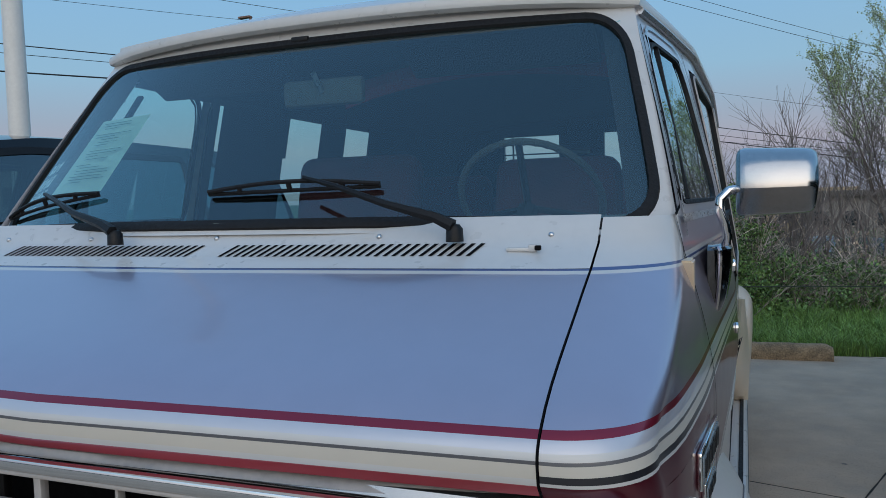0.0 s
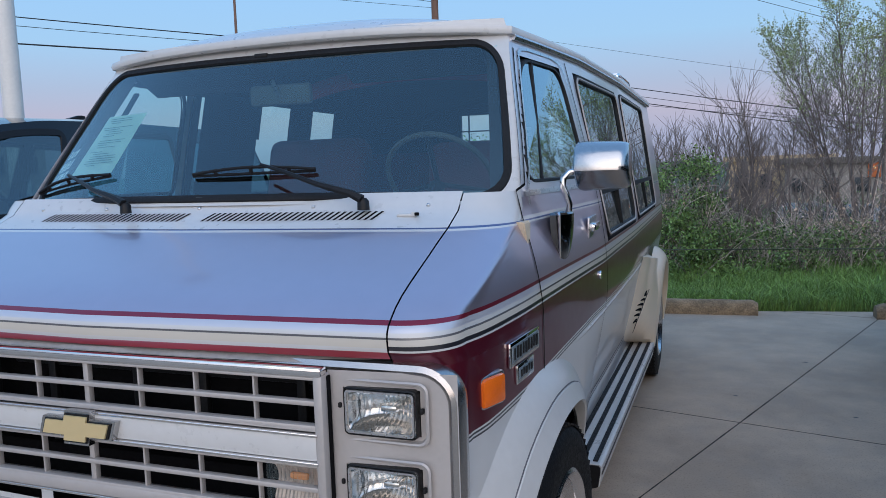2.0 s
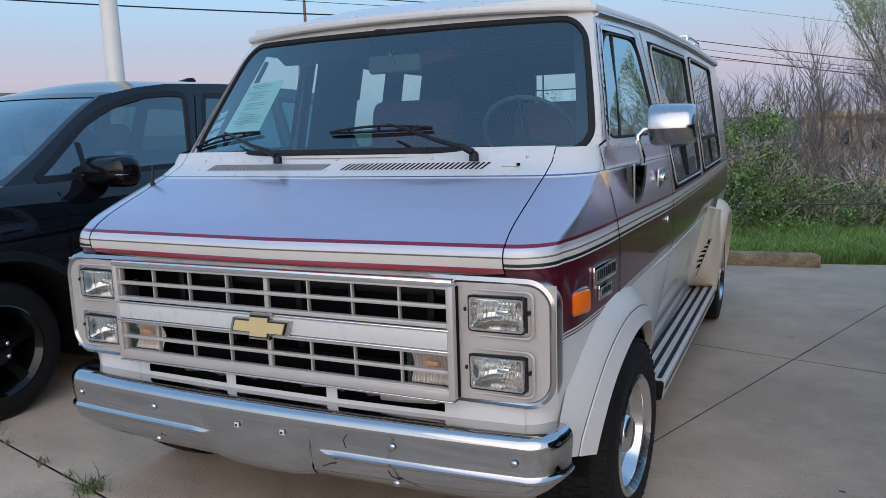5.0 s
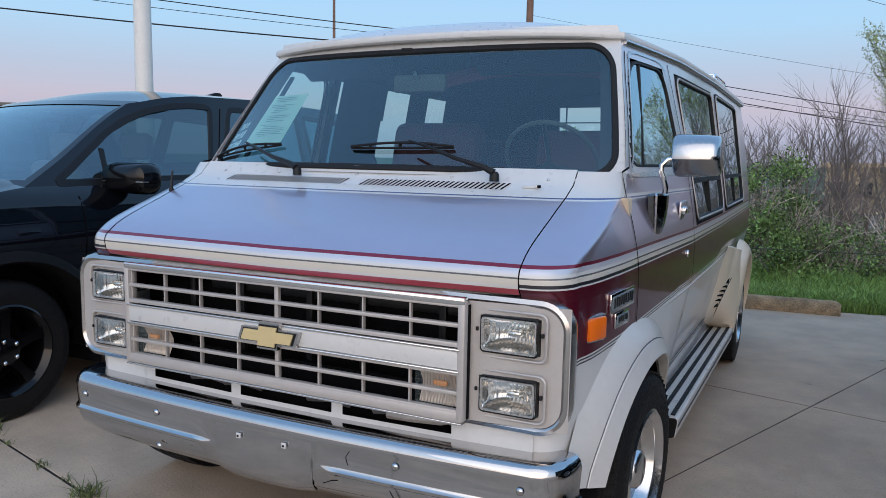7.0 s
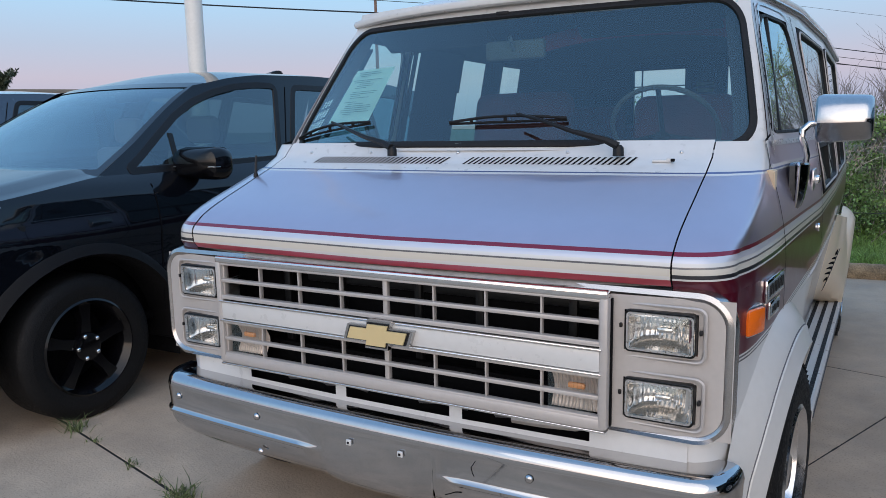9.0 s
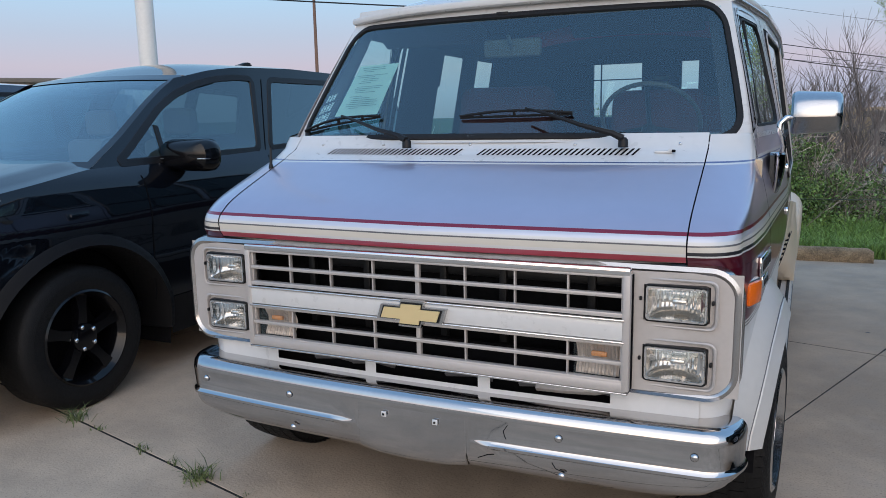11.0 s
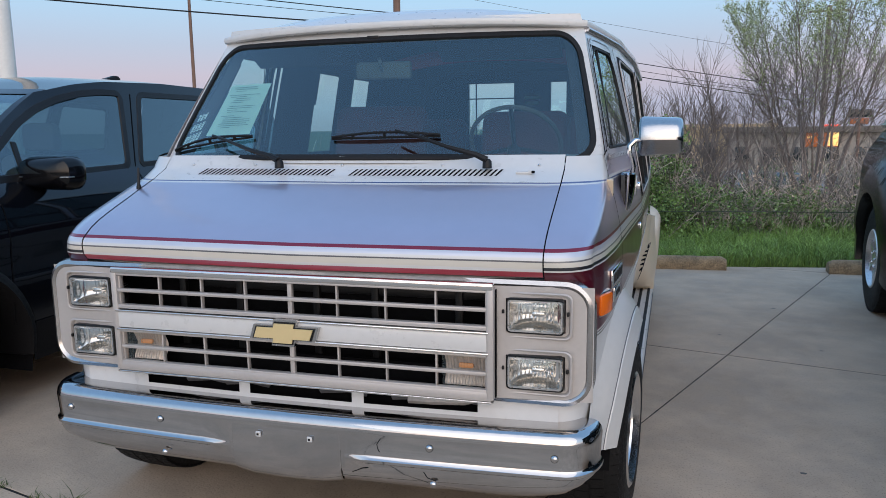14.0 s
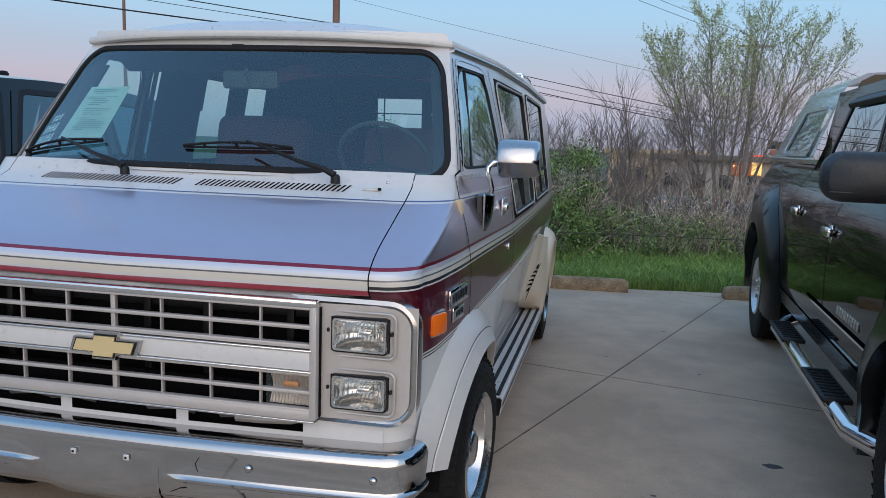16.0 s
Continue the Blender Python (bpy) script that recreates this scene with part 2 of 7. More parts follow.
def part(name, bm, material, parent=None, label="", smooth=True, kind=""):
    """Links a bmesh, in world metres, as one mesh object under a thing or a part."""
    me = bpy.data.meshes.new(name)
    bmesh.ops.recalc_face_normals(bm, faces=bm.faces[:])
    bm.to_mesh(me)
    bm.free()
    me.materials.append(material)
    if smooth:
        me.polygons.foreach_set("use_smooth", [True] * len(me.polygons))
        me.set_sharp_from_angle(angle=radians(38))
    ob = new(name, me)
    if parent is not None:
        ob.parent = parent
        if parent.type == "EMPTY":
            ob.matrix_parent_inverse = Matrix.Translation(parent.location).inverted()
    if label:
        ob["label"] = label
    if kind:
        ob["kind"] = kind
    return ob


def lerp(pts, v):
    """Piecewise straight interpolation through (v, value) pairs."""
    if v <= pts[0][0]:
        return pts[0][1]
    for (a, p), (b, q) in zip(pts, pts[1:]):
        if v <= b:
            return p + (q - p) * (v - a) / (b - a)
    return pts[-1][1]


def smooth(pts, v):
    """As lerp, with eased steps through smoothing of neighbours."""
    return (lerp(pts, v - 0.06) + 2 * lerp(pts, v) + lerp(pts, v + 0.06)) / 4


def box(bm, c, s, bevel=0.0, m=None, seg=2):
    made = bmesh.ops.create_cube(bm, size=1)
    vs = made["verts"]
    bmesh.ops.scale(bm, vec=s, verts=vs)
    if bevel:
        es = list({e for v in vs for e in v.link_edges})
        r = bmesh.ops.bevel(bm, geom=es, offset=bevel, segments=seg, affect="EDGES", profile=0.5)
        vs = list({v for f in r["faces"] for v in f.verts} | {v for v in vs if v.is_valid})
    bmesh.ops.translate(bm, vec=c, verts=vs)
    if m is not None:
        bmesh.ops.transform(bm, matrix=m, verts=vs)
    return vs


def boxed(c, s, bevel=0.0, m=None, seg=2):
    bm = bmesh.new()
    box(bm, c, s, bevel, m, seg)
    return bm


def grid(bm, fn, us, vs, keep=None, close=False):
    """A sheet of quads through fn(u, v); keep(i, j) drops cells."""
    rows = [[bm.verts.new(fn(u, v)) for u in us] for v in vs]
    for j in range(len(vs) - 1):
        for i in range(len(us) - 1 + (1 if close else 0)):
            k = (i + 1) % len(us)
            if keep is None or keep(i, j):
                quad = [rows[j][i], rows[j][k], rows[j + 1][k], rows[j + 1][i]]
                try:
                    bm.faces.new(quad)
                except ValueError:
                    pass
    return rows


def tube(bm, path, r, sides=8, caps=True):
    """A round bar along a path of points; r a number or one for each point."""
    pts = [Vector(p) for p in path]
    rs = r if isinstance(r, (list, tuple)) else [r] * len(pts)
    rings, up = [], None
    for i, p in enumerate(pts):
        d = (pts[min(i + 1, len(pts) - 1)] - pts[max(i - 1, 0)]).normalized()
        if up is None:
            up = Vector((0, 0, 1)) if abs(d.z) < 0.9 else Vector((1, 0, 0))
        a = d.cross(up).normalized()
        b = a.cross(d).normalized()
        up = b
        rings.append([bm.verts.new(p + rs[i] * (math.cos(t) * a + math.sin(t) * b)) for t in [2 * math.pi * k / sides for k in range(sides)]])
    for q, w in zip(rings, rings[1:]):
        for k in range(sides):
            bm.faces.new((q[k], q[(k + 1) % sides], w[(k + 1) % sides], w[k]))
    if caps:
        bm.faces.new(rings[0])
        bm.faces.new(rings[-1][::-1])
    return rings


def tubed(path, r, sides=8):
    bm = bmesh.new()
    tube(bm, path, r, sides)
    return bm


def spin(bm, profile, centre, axis="x", steps=40, sign=1, arc=(0, 360)):
    """A turned body: profile of (along the axis, radius) round centre."""
    full = arc == (0, 360)
    n = steps if full else steps + 1
    c = Vector(centre)
    rows = []
    for k in range(n):
        a = radians(arc[0] + (arc[1] - arc[0]) * k / steps)
        ring = []
        for along, r in profile:
            v = Vector((sign * along, r * math.cos(a), r * math.sin(a))) if axis == "x" else (
                Vector((r * math.cos(a), sign * along, r * math.sin(a))) if axis == "y" else Vector((r * math.cos(a), r * math.sin(a), sign * along)))
            ring.append(bm.verts.new(c + v))
        rows.append(ring)
    for k in range(n if full else n - 1):
        q, w = rows[k], rows[(k + 1) % n]
        for i in range(len(profile) - 1):
            bm.faces.new((q[i], q[i + 1], w[i + 1], w[i]))
    bmesh.ops.remove_doubles(bm, verts=bm.verts[:], dist=1e-5)
    return bm


def rounded(w, h, r, n=5):
    """The outline of a rounded rectangle about 0, counter-clockwise."""
    out = []
    for cx, cz, a0 in ((w / 2 - r, h / 2 - r, 0), (-w / 2 + r, h / 2 - r, 90), (-w / 2 + r, -h / 2 + r, 180), (w / 2 - r, -h / 2 + r, 270)):
        for k in range(n + 1):
            a = radians(a0 + 90 * k / n)
            out.append((cx + r * math.cos(a), cz + r * math.sin(a)))
    return out


def ring_of(bm, loops, close_last=False, caps=False):
    """Joins loops of equal length into a band."""
    rows = [[bm.verts.new(p) for p in lp] for lp in loops]
    n = len(rows[0])
    pairs = list(zip(rows, rows[1:])) + ([(rows[-1], rows[0])] if close_last else [])
    for q, w in pairs:
        for k in range(n):
            bm.faces.new((q[k], q[(k + 1) % n], w[(k + 1) % n], w[k]))
    if caps:
        bm.faces.new(rows[0])
        bm.faces.new(rows[-1])
    return rows


def prism(bm, poly, axis, a, b):
    """A plate: a polygon of 2D points between a and b along an axis."""
    def at(p, v):
        return {"x": (v, p[0], p[1]), "y": (p[0], v, p[1]), "z": (p[0], p[1], v)}[axis]
    lo, hi = [bm.verts.new(at(p, a)) for p in poly], [bm.verts.new(at(p, b)) for p in poly]
    bm.faces.new(lo)
    bm.faces.new(hi[::-1])
    for k in range(len(poly)):
        bm.faces.new((lo[k], lo[(k + 1) % len(poly)], hi[(k + 1) % len(poly)], hi[k]))


def steps(a, b, n):
    return [a + (b - a) * k / n for k in range(n + 1)]


def inside(poly, y, z):
    hit = False
    for (a, b), (c, d) in zip(poly, poly[1:] + poly[:1]):
        if (b > z) != (d > z) and y < a + (z - b) * (c - a) / (d - b):
            hit = not hit
    return hit


def soft_poly(poly, r, n=5):
    """A polygon with rounded corners."""
    out = []
    k = len(poly)
    for i in range(k):
        p, a, b = Vector(poly[i]), Vector(poly[i - 1]), Vector(poly[(i + 1) % k])
        q, s = p + (a - p).normalized() * min(r, (a - p).length * 0.45), p + (b - p).normalized() * min(r, (b - p).length * 0.45)
        for j in range(n + 1):
            t = j / n
            out.append(tuple((1 - t) ** 2 * q + 2 * t * (1 - t) * p + t * t * s))
    return out


def shrink(poly, d):
    c = Vector((sum(p[0] for p in poly) / len(poly), sum(p[1] for p in poly) / len(poly)))
    out = []
    n = len(poly)
    for i in range(n):
        a, p, b = Vector(poly[i - 1]), Vector(poly[i]), Vector(poly[(i + 1) % n])
        t = (b - a).normalized()
        m = Vector((-t.y, t.x))
        if m.dot(c - p) < 0:
            m = -m
        out.append(tuple(p + m * d))
    return out


def side_window(thing_ob, name, surf, poly, r, sign, frame_w, proud, frame_mat, glass, label="", bars=(), flange=0.0, bead=None):
    """A framed pane laid into a body side: surf(y, z) gives the half-width of the body."""
    def on(p, d):
        return (sign * (surf(p[0], p[1]) + d), p[0], p[1])
    o = soft_poly(poly, r)
    i = shrink(o, frame_w)
    bm = bmesh.new()
    ring_of(bm, [[on(p, -0.004 if flange else -0.01) for p in shrink(o, -0.004 - flange)], [on(p, proud) for p in shrink(o, -flange)], [on(p, proud) for p in shrink(o, frame_w * 0.8)],
                 [on(p, -0.006) for p in i]])
    for a, b, w in bars:
        d = (Vector(b) - Vector(a)).normalized() * w / 2
        nrm = Vector((-d.y, d.x))
        q = [Vector(a) + nrm, Vector(b) + nrm, Vector(b) - nrm, Vector(a) - nrm]
        lo, hi = [bm.verts.new(on(p, -0.02)) for p in q], [bm.verts.new(on(p, proud * 0.6)) for p in q]
        bm.faces.new(hi)
        for k in range(4):
            bm.faces.new((lo[k], lo[(k + 1) % 4], hi[(k + 1) % 4], hi[k]))
    fr = part(name, bm, frame_mat, thing_ob, label)
    bm = bmesh.new()
    bm.faces.new([bm.verts.new(on(p, -0.004)) for p in shrink(o, frame_w - 0.004)])
    g = part("pane", bm, glass, fr, smooth=False)
    g.visible_shadow = False
    if bead is not None:
        bm = bmesh.new()
        ring_of(bm, [[on(p, proud - 0.001) for p in shrink(o, frame_w * 0.25)], [on(p, proud + 0.004) for p in shrink(o, frame_w * 0.38)], [on(p, proud + 0.004) for p in shrink(o, frame_w * 0.55)], [on(p, proud - 0.001) for p in shrink(o, frame_w * 0.68)]])
        part("window_bead", bm, bead, fr, "thin bright bead")
    return fr


def wheel(parent, centre, r, width, rim_r, sign, rim_mat, spokes, deep=0.05, blocks=0.007, inset=0.0):
    """Tyre with tread blocks and a rim; the outer side looks along sign * x."""
    x, y, z = centre
    bm = bmesh.new()
    h = width / 2
    half = [(0.0, r), (h * 0.70, r * 0.996), (h * 0.83, r * 0.980), (h * 0.93, r * 0.945), (h * 0.995, r * 0.885), (h * 1.025, r * 0.82), (h * 1.03, (r + rim_r) / 2), (h * 1.02, rim_r + 0.035)]
    spin(bm, [(-h, rim_r)] + [(-a, b) for a, b in half[:0:-1]] + half + [(h - inset * 0.5, rim_r + 0.015), (h * 0.97 - inset, rim_r)], centre, "x", 64, sign)
    tyre = part("tyre", bm, M_TYRE, parent)
    bm = bmesh.new()
    for k in range(60 if blocks else 0):
        for j, row in enumerate((-0.76, -0.39, 0.0, 0.39, 0.76)):
            m = Matrix.Translation(centre) @ Matrix.Rotation(2 * math.pi * (k + 0.37 * j) / 60, 4, "X") @ Matrix.Translation((row * h, 0, r - 0.001 - (0.004 if abs(row) > 0.5 else 0))) @ Matrix.Rotation(0.12 * (j - 2), 4, "Z") @ Matrix.Rotation(0.10 * row / 0.76, 4, "Y")
            bmesh.ops.create_cube(bm, size=1, matrix=m @ Matrix.Diagonal((width * 0.165, 2 * math.pi * r / 60 * 0.90, blocks, 1)))
    if blocks:
        part("tread", bm, M_TYRE, tyre, smooth=False, kind="stuff")
    bm = bmesh.new()
    o = h * 0.98 - inset
    spin(bm, [(o, rim_r + 0.004), (o + 0.006, rim_r - 0.006), (o - 0.012, rim_r - 0.02), *([(o - 0.012 - (deep - 0.02) * k / 8, rim_r - 0.022 - 0.0030 * k - (0.0022 if k % 2 else 0)) for k in range(1, 8)] if deep > 0.06 else []), (o - deep, rim_r - (0.046 if deep > 0.06 else 0.035)), (o - deep - 0.07, rim_r - 0.05), (-h, rim_r - 0.04)], centre, "x", 56, sign)
    rim = part("rim", bm, rim_mat, parent)
    bm = bmesh.new()
    hub_x = o - deep * 0.6
    if spokes:
        for k in range(spokes):
            m = Matrix.Translation(centre) @ Matrix.Rotation(2 * math.pi * k / spokes, 4, "X")
            f = 5.0 / spokes
            poly = [(-0.035 * f, 0.05), (-0.028 * f, rim_r * 0.6), (-0.042 * f, rim_r - 0.015), (0.042 * f, rim_r - 0.015), (0.028 * f, rim_r * 0.6), (0.035 * f, 0.05)]
            lo = [bm.verts.new(m @ Vector((sign * (hub_x - 0.05), p, q))) for p, q in poly]
            hi = [bm.verts.new(m @ Vector((sign * (hub_x - (0.012 if q < 0.1 else 0.0)), p * 0.8, q))) for p, q in poly]
            bm.faces.new(hi)
            for i in range(6):
                bm.faces.new((lo[i], lo[(i + 1) % 6], hi[(i + 1) % 6], hi[i]))
    else:
        spin(bm, [(o - 0.020, rim_r - 0.014), (o - 0.024, rim_r * 0.89), (o - 0.042, rim_r * 0.88), (o - 0.046, rim_r * 0.82), (o - 0.062, rim_r * 0.81), (o - 0.066, rim_r * 0.74), (o - deep + 0.012, rim_r * 0.72), (o - deep + 0.022, rim_r * 0.62), (o - deep + 0.015, rim_r * 0.42), (o - deep + 0.02, 0.075), (o - deep + 0.05, 0.065), (o - deep + 0.06, 0.05), (o - deep + 0.062, 0.0)], centre, "x", 48, sign)
    spin(bm, [(hub_x - 0.03, 0.075), (hub_x, 0.07), (hub_x + 0.006, 0.05), (hub_x + 0.006, 0.0)], centre, "x", 24, sign)
    part("hub", bm, rim_mat, rim)
    for k in range(5):
        a = 2 * math.pi * (k + 0.5) / 5
        bm = bmesh.new()
        spin(bm, [(hub_x - 0.03, 0.011), (hub_x + 0.010, 0.011), (hub_x + 0.014, 0.006), (hub_x + 0.014, 0)], (x, y + 0.058 * math.cos(a), z + 0.058 * math.sin(a)), "x", 8, sign)
        part("lug_nut", bm, M_CHROME, rim)
    bm = bmesh.new()
    spin(bm, [(-h * 0.5, rim_r - 0.03), (-h * 0.5, 0.0)], centre, "x", 24, sign)
    part("brake_drum", bm, M_DARK, rim)


M_PALEAMBER = mat("pale_amber_glass", (0.80, 0.36, 0.13), 0.2, 0, 0.08, 30)
M_FLAREW = mat("white_flare", (0.56, 0.555, 0.54), 0.35, 0, 0.05, 4, coat=0.4)
M_STRIP = mat("weathered_grey_strip", (0.42, 0.39, 0.37), 0.5, 0.4, 0.2, 9)
M_DARKCH = mat("dark_chrome", (0.19, 0.19, 0.20), 0.10, 1.0, 0.05, 8)
M_PAD = mat("dull_chrome", (0.50, 0.50, 0.50), 0.22, 1.0, 0.03, 5)

# ---- the van ----
van = thing("van", (0, 2.5, 0), "white, silver and maroon full-size conversion van with pinstripes, parked on concrete", "van")

V_BELT = [(0.05, 0.905), (0.2, 0.945), (0.45, 0.970), (0.9, 0.995), (1.5, 1.030), (2.5, 1.045), (5.1, 1.045)]
V_ROOF = [(0.6, 0.775), (0.95, 0.782), (1.3, 0.832), (1.75, 0.885), (2.8, 0.925), (5.1, 0.930)]
Z_BELT, Z_ROOF = 1.27, 1.845
FW, RW = (0.64, 0.345), (3.70, 0.345)
AXLE = 0.339
ARCH_F = (0.485, 0.395)


def van_in(y):
    return lerp([(0.6, 0.055), (1.4, 0.035), (2.0, 0.028)], y)


def van_x(y, z):
    b, r = smooth(V_BELT, y), smooth(V_ROOF, y)
    if z < 0.90:
        k = max(0.0, min(1.0, (y - 1.15) / 0.4))
        return b - (1 - k) * 0.045 * ((0.90 - z) / 0.6) ** 2 - k * 0.18 * (0.90 - z)
    if z < 1.0:
        return b
    if z < Z_BELT:
        return b - van_in(y) * ((z - 1.0) / 0.27) ** 1.6
    t = (z - Z_BELT) / (Z_ROOF - Z_BELT)
    return (b - van_in(y)) + (r - b + van_in(y)) * (t ** 1.08)


def pillar_y(z):
    return lerp([(1.27, 0.62), (1.33, 0.66), (1.845, 1.02)], z)


def arch(y, z0):
    for (c, zc), (aw, ah) in ((FW, ARCH_F), (RW, (0.425, 0.425))):
        d = 1 - ((y - c) / aw) ** 2
        if d > 0:
            z0 = max(z0, zc + ah * math.sqrt(d))
    return z0


DOOR_WIN = [(0.735, 1.362), (1.46, 1.362), (1.46, 1.765), (1.045, 1.765)]
DOOR_LEFT = [(0.735, 1.30), (1.52, 1.30), (1.52, 1.805), (1.07, 1.805)]
SIDE_LEFT = [(1.575, 1.115), (2.60, 1.115), (2.60, 1.812), (1.575, 1.812)]
REAR_LEFT = [(2.66, 1.115), (3.95, 1.115), (3.95, 1.815), (2.66, 1.815)]
SIDE_WIN = [(1.62, 1.115), (2.60, 1.115), (2.60, 1.765), (1.62, 1.765)]
REAR_WIN = [(2.72, 1.115), (3.95, 1.115), (3.95, 1.775), (2.72, 1.775)]
LINE_WIN = [DOOR_WIN, [(2.15, 1.30), (2.42, 1.30), (2.42, 1.79), (2.15, 1.79)], [(2.70, 1.30), (2.97, 1.30), (2.97, 1.79), (2.70, 1.79)]]
LINE_LEFT = [DOOR_LEFT, [(1.57, 1.25), (1.60, 1.25), (1.60, 1.815), (1.57, 1.815)], [(2.10, 1.30), (2.43, 1.30), (2.43, 1.825), (2.13, 1.825)], [(2.68, 1.30), (2.97, 1.30), (2.99, 1.825), (2.71, 1.825)]]


def van_side(bm, sign, off=0.0, z_from=0.42, wins=None):
    wins = wins or (DOOR_WIN, SIDE_WIN, REAR_WIN)
    ys = sorted({round(0.58 + 0.025 * k, 4) for k in range(160)})
    lows, ups = steps(0, 1, 12), [0.80 + 0.0275 * k for k in range(1, 17)] + [Z_BELT + 0.025 * k for k in range(1, 23)] + [Z_ROOF]
    zs = [("low", t) for t in lows] + [("up", z) for z in ups]

    def pos(y, row):
        kind, v = row
        z = v if kind == "up" else (lambda a: a + (0.80 - a) * v)(min(arch(y, z_from - (0.08 if 1.2 < y < 3.3 else 0.0)), 0.795))
        if z > Z_BELT:
            y = max(y, pillar_y(z))
        return (sign * (van_x(y, z) - off), y, z)

    def keep(i, j):
        if zs[j][0] == "low" and zs[j + 1][0] == "low":
            return True
        y = (ys[i] + ys[i + 1]) / 2
        za = zs[j][1] if zs[j][0] == "up" else 0.8
        z = (za + zs[j + 1][1]) / 2
        return not any(inside(w, y, z) for w in wins)
    grid(bm, pos, ys, zs, keep)
    bmesh.ops.remove_doubles(bm, verts=bm.verts[:], dist=0.0005)


for sgn in (1, -1):
    bm = bmesh.new()
    van_side(bm, sgn, wins=None if sgn > 0 else (DOOR_LEFT, SIDE_LEFT, REAR_LEFT))
    part("side_panel", bm, M_SIDE, van)
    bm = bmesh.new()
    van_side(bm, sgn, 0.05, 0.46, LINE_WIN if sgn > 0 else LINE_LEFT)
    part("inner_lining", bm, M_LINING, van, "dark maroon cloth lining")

NOSE_Y = [(0.40, 0.02), (0.62, 0.0), (1.0, 0.0), (1.015, -0.012), (1.035, -0.028), (1.066, -0.033), (1.085, -0.027), (1.10, -0.010), (1.12, 0.017), (1.14, 0.054), (1.16, 0.100), (1.18, 0.150), (1.205, 0.215), (1.235, 0.288), (1.262, 0.358), (1.30, 0.450), (1.335, 0.486), (1.36, 0.513)]
NOSE_R = [(0.40, 0.10), (1.0, 0.10), (1.085, 0.13), (1.20, 0.19), (1.262, 0.21), (1.335, 0.13)]


def nose(s, z):
    """The nose at a height: s runs from the middle (0) round the corner (1) to the door (1.5)."""
    yf, r = lerp(NOSE_Y, z), lerp(NOSE_R, z)
    sg, s = (1, s) if s >= 0 else (-1, -s)
    bx = van_x(yf + r + 0.03, z)
    crown = 0.034
    peak = 1.0 * min(1.0, max(0.0, (z - 1.0) / 0.03)) * lerp([(1.262, 1), (1.33, 0)], z)

    def back(x):
        """The nose falls back from a low ridge in its middle."""
        q = abs(x) / 0.8
        return crown * (peak * q + (1 - peak) * q * q)
    if s <= 0.7:
        x = (bx - r) * s / 0.7
        y = yf + back(x)
    elif s <= 1.0:
        a = radians(90 * (s - 0.7) / 0.3)
        x, y = bx - r + r * math.sin(a), yf + back(bx - r) + r * (1 - math.cos(a))
    else:
        y0 = yf + back(bx - r) + r
        y = y0 + (max(0.585, y0) - y0) * (s - 1) / 0.5 if z < Z_BELT else y0 + (max(pillar_y(z), y0 + 0.001) - y0) * (s - 1) / 0.5
        x = van_x(y, z)
    return (sg * x, y, z)


def nose_at(x, z, lift=0.0):
    """The nose's surface at a given x."""
    lo, hi = 0.0, 1.0
    for _ in range(40):
        m = (lo + hi) / 2
        if nose(m, z)[0] < abs(x):
            lo = m
        else:
            hi = m
    p = nose(lo, z)
    return (x, p[1] - lift, z + lift * 0.8)


HOOD_Z = [1.017, 1.020, 1.026, 1.031, 1.036, 1.045, 1.06, 1.07, 1.08, 1.09, 1.10, 1.11, 1.12, 1.13, 1.14, 1.15, 1.16, 1.17, 1.18, 1.195, 1.21, 1.23, 1.25, 1.262]
HOOD_X = 0.785


def s_of(x, z):
    lo, hi = 0.0, 1.0
    for _ in range(40):
        m = (lo + hi) / 2
        lo, hi = (m, hi) if nose(m, z)[0] < x else (lo, m)
    return lo


bm = bmesh.new()
grid(bm, lambda x, z: nose_at(x, z), steps(-HOOD_X, HOOD_X, 32), HOOD_Z)
part("hood", bm, M_HOOD, van, "silver-blue hood with maroon and cream stripes")
bm = bmesh.new()
grid(bm, lambda x, k: Vector(nose_at(x, (1.014, 1.011, 1.0)[k])) + Vector((0, (0.016, 0.006, -0.008)[k], 0)), steps(-0.783, 0.783, 24), range(3))
part("fascia_top", bm, M_STRIP, van, "dull grey strip below the hood")
for sgn in (1, -1):
    bm = bmesh.new()

    def fender_at(t, z):
        s0 = s_of(HOOD_X + 0.004, z)
        return nose(sgn * (s0 + (1.0 - s0) * t if t <= 1 else 1.0 + 0.5 * (t - 1)), z)
    grid(bm, fender_at, steps(0, 1, 14) + steps(1, 2, 8)[1:], [1.0] + HOOD_Z + [1.28, 1.30, 1.32, 1.345])
    part("fender", bm, M_BODY, van, "silver-blue front fender with stripes")
    # lower corner panel, down to the bumper, open for the wheel
    bm = bmesh.new()
    ss = [sgn * s for s in steps(0.70, 1.0, 10) + steps(1.0, 1.5, 14)[1:]]

    def corner(s, v):
        p = nose(s, 0.95)
        za = min(arch(p[1], 0.42), 0.97)
        z = za + (1.0 - za) * v
        return nose(s, z)[:2] + (z,)
    grid(bm, corner, ss, steps(0, 1, 14))
    part("corner_panel", bm, M_BODY, van, "white lower fender below a maroon band")
    # dark gap between hood and fender
    bm = bmesh.new()
    pts = [nose_at(sgn * 0.787, z, 0.0015) for z in steps(1.0, 1.262, 30)]
    grid(bm, lambda i, k: Vector(pts[int(i)]) + Vector((0.0011 * (k - 0.5) * 2, 0, 0)), range(len(pts)), (0, 1))
    part("hood_gap", bm, M_DARK, van, smooth=False)

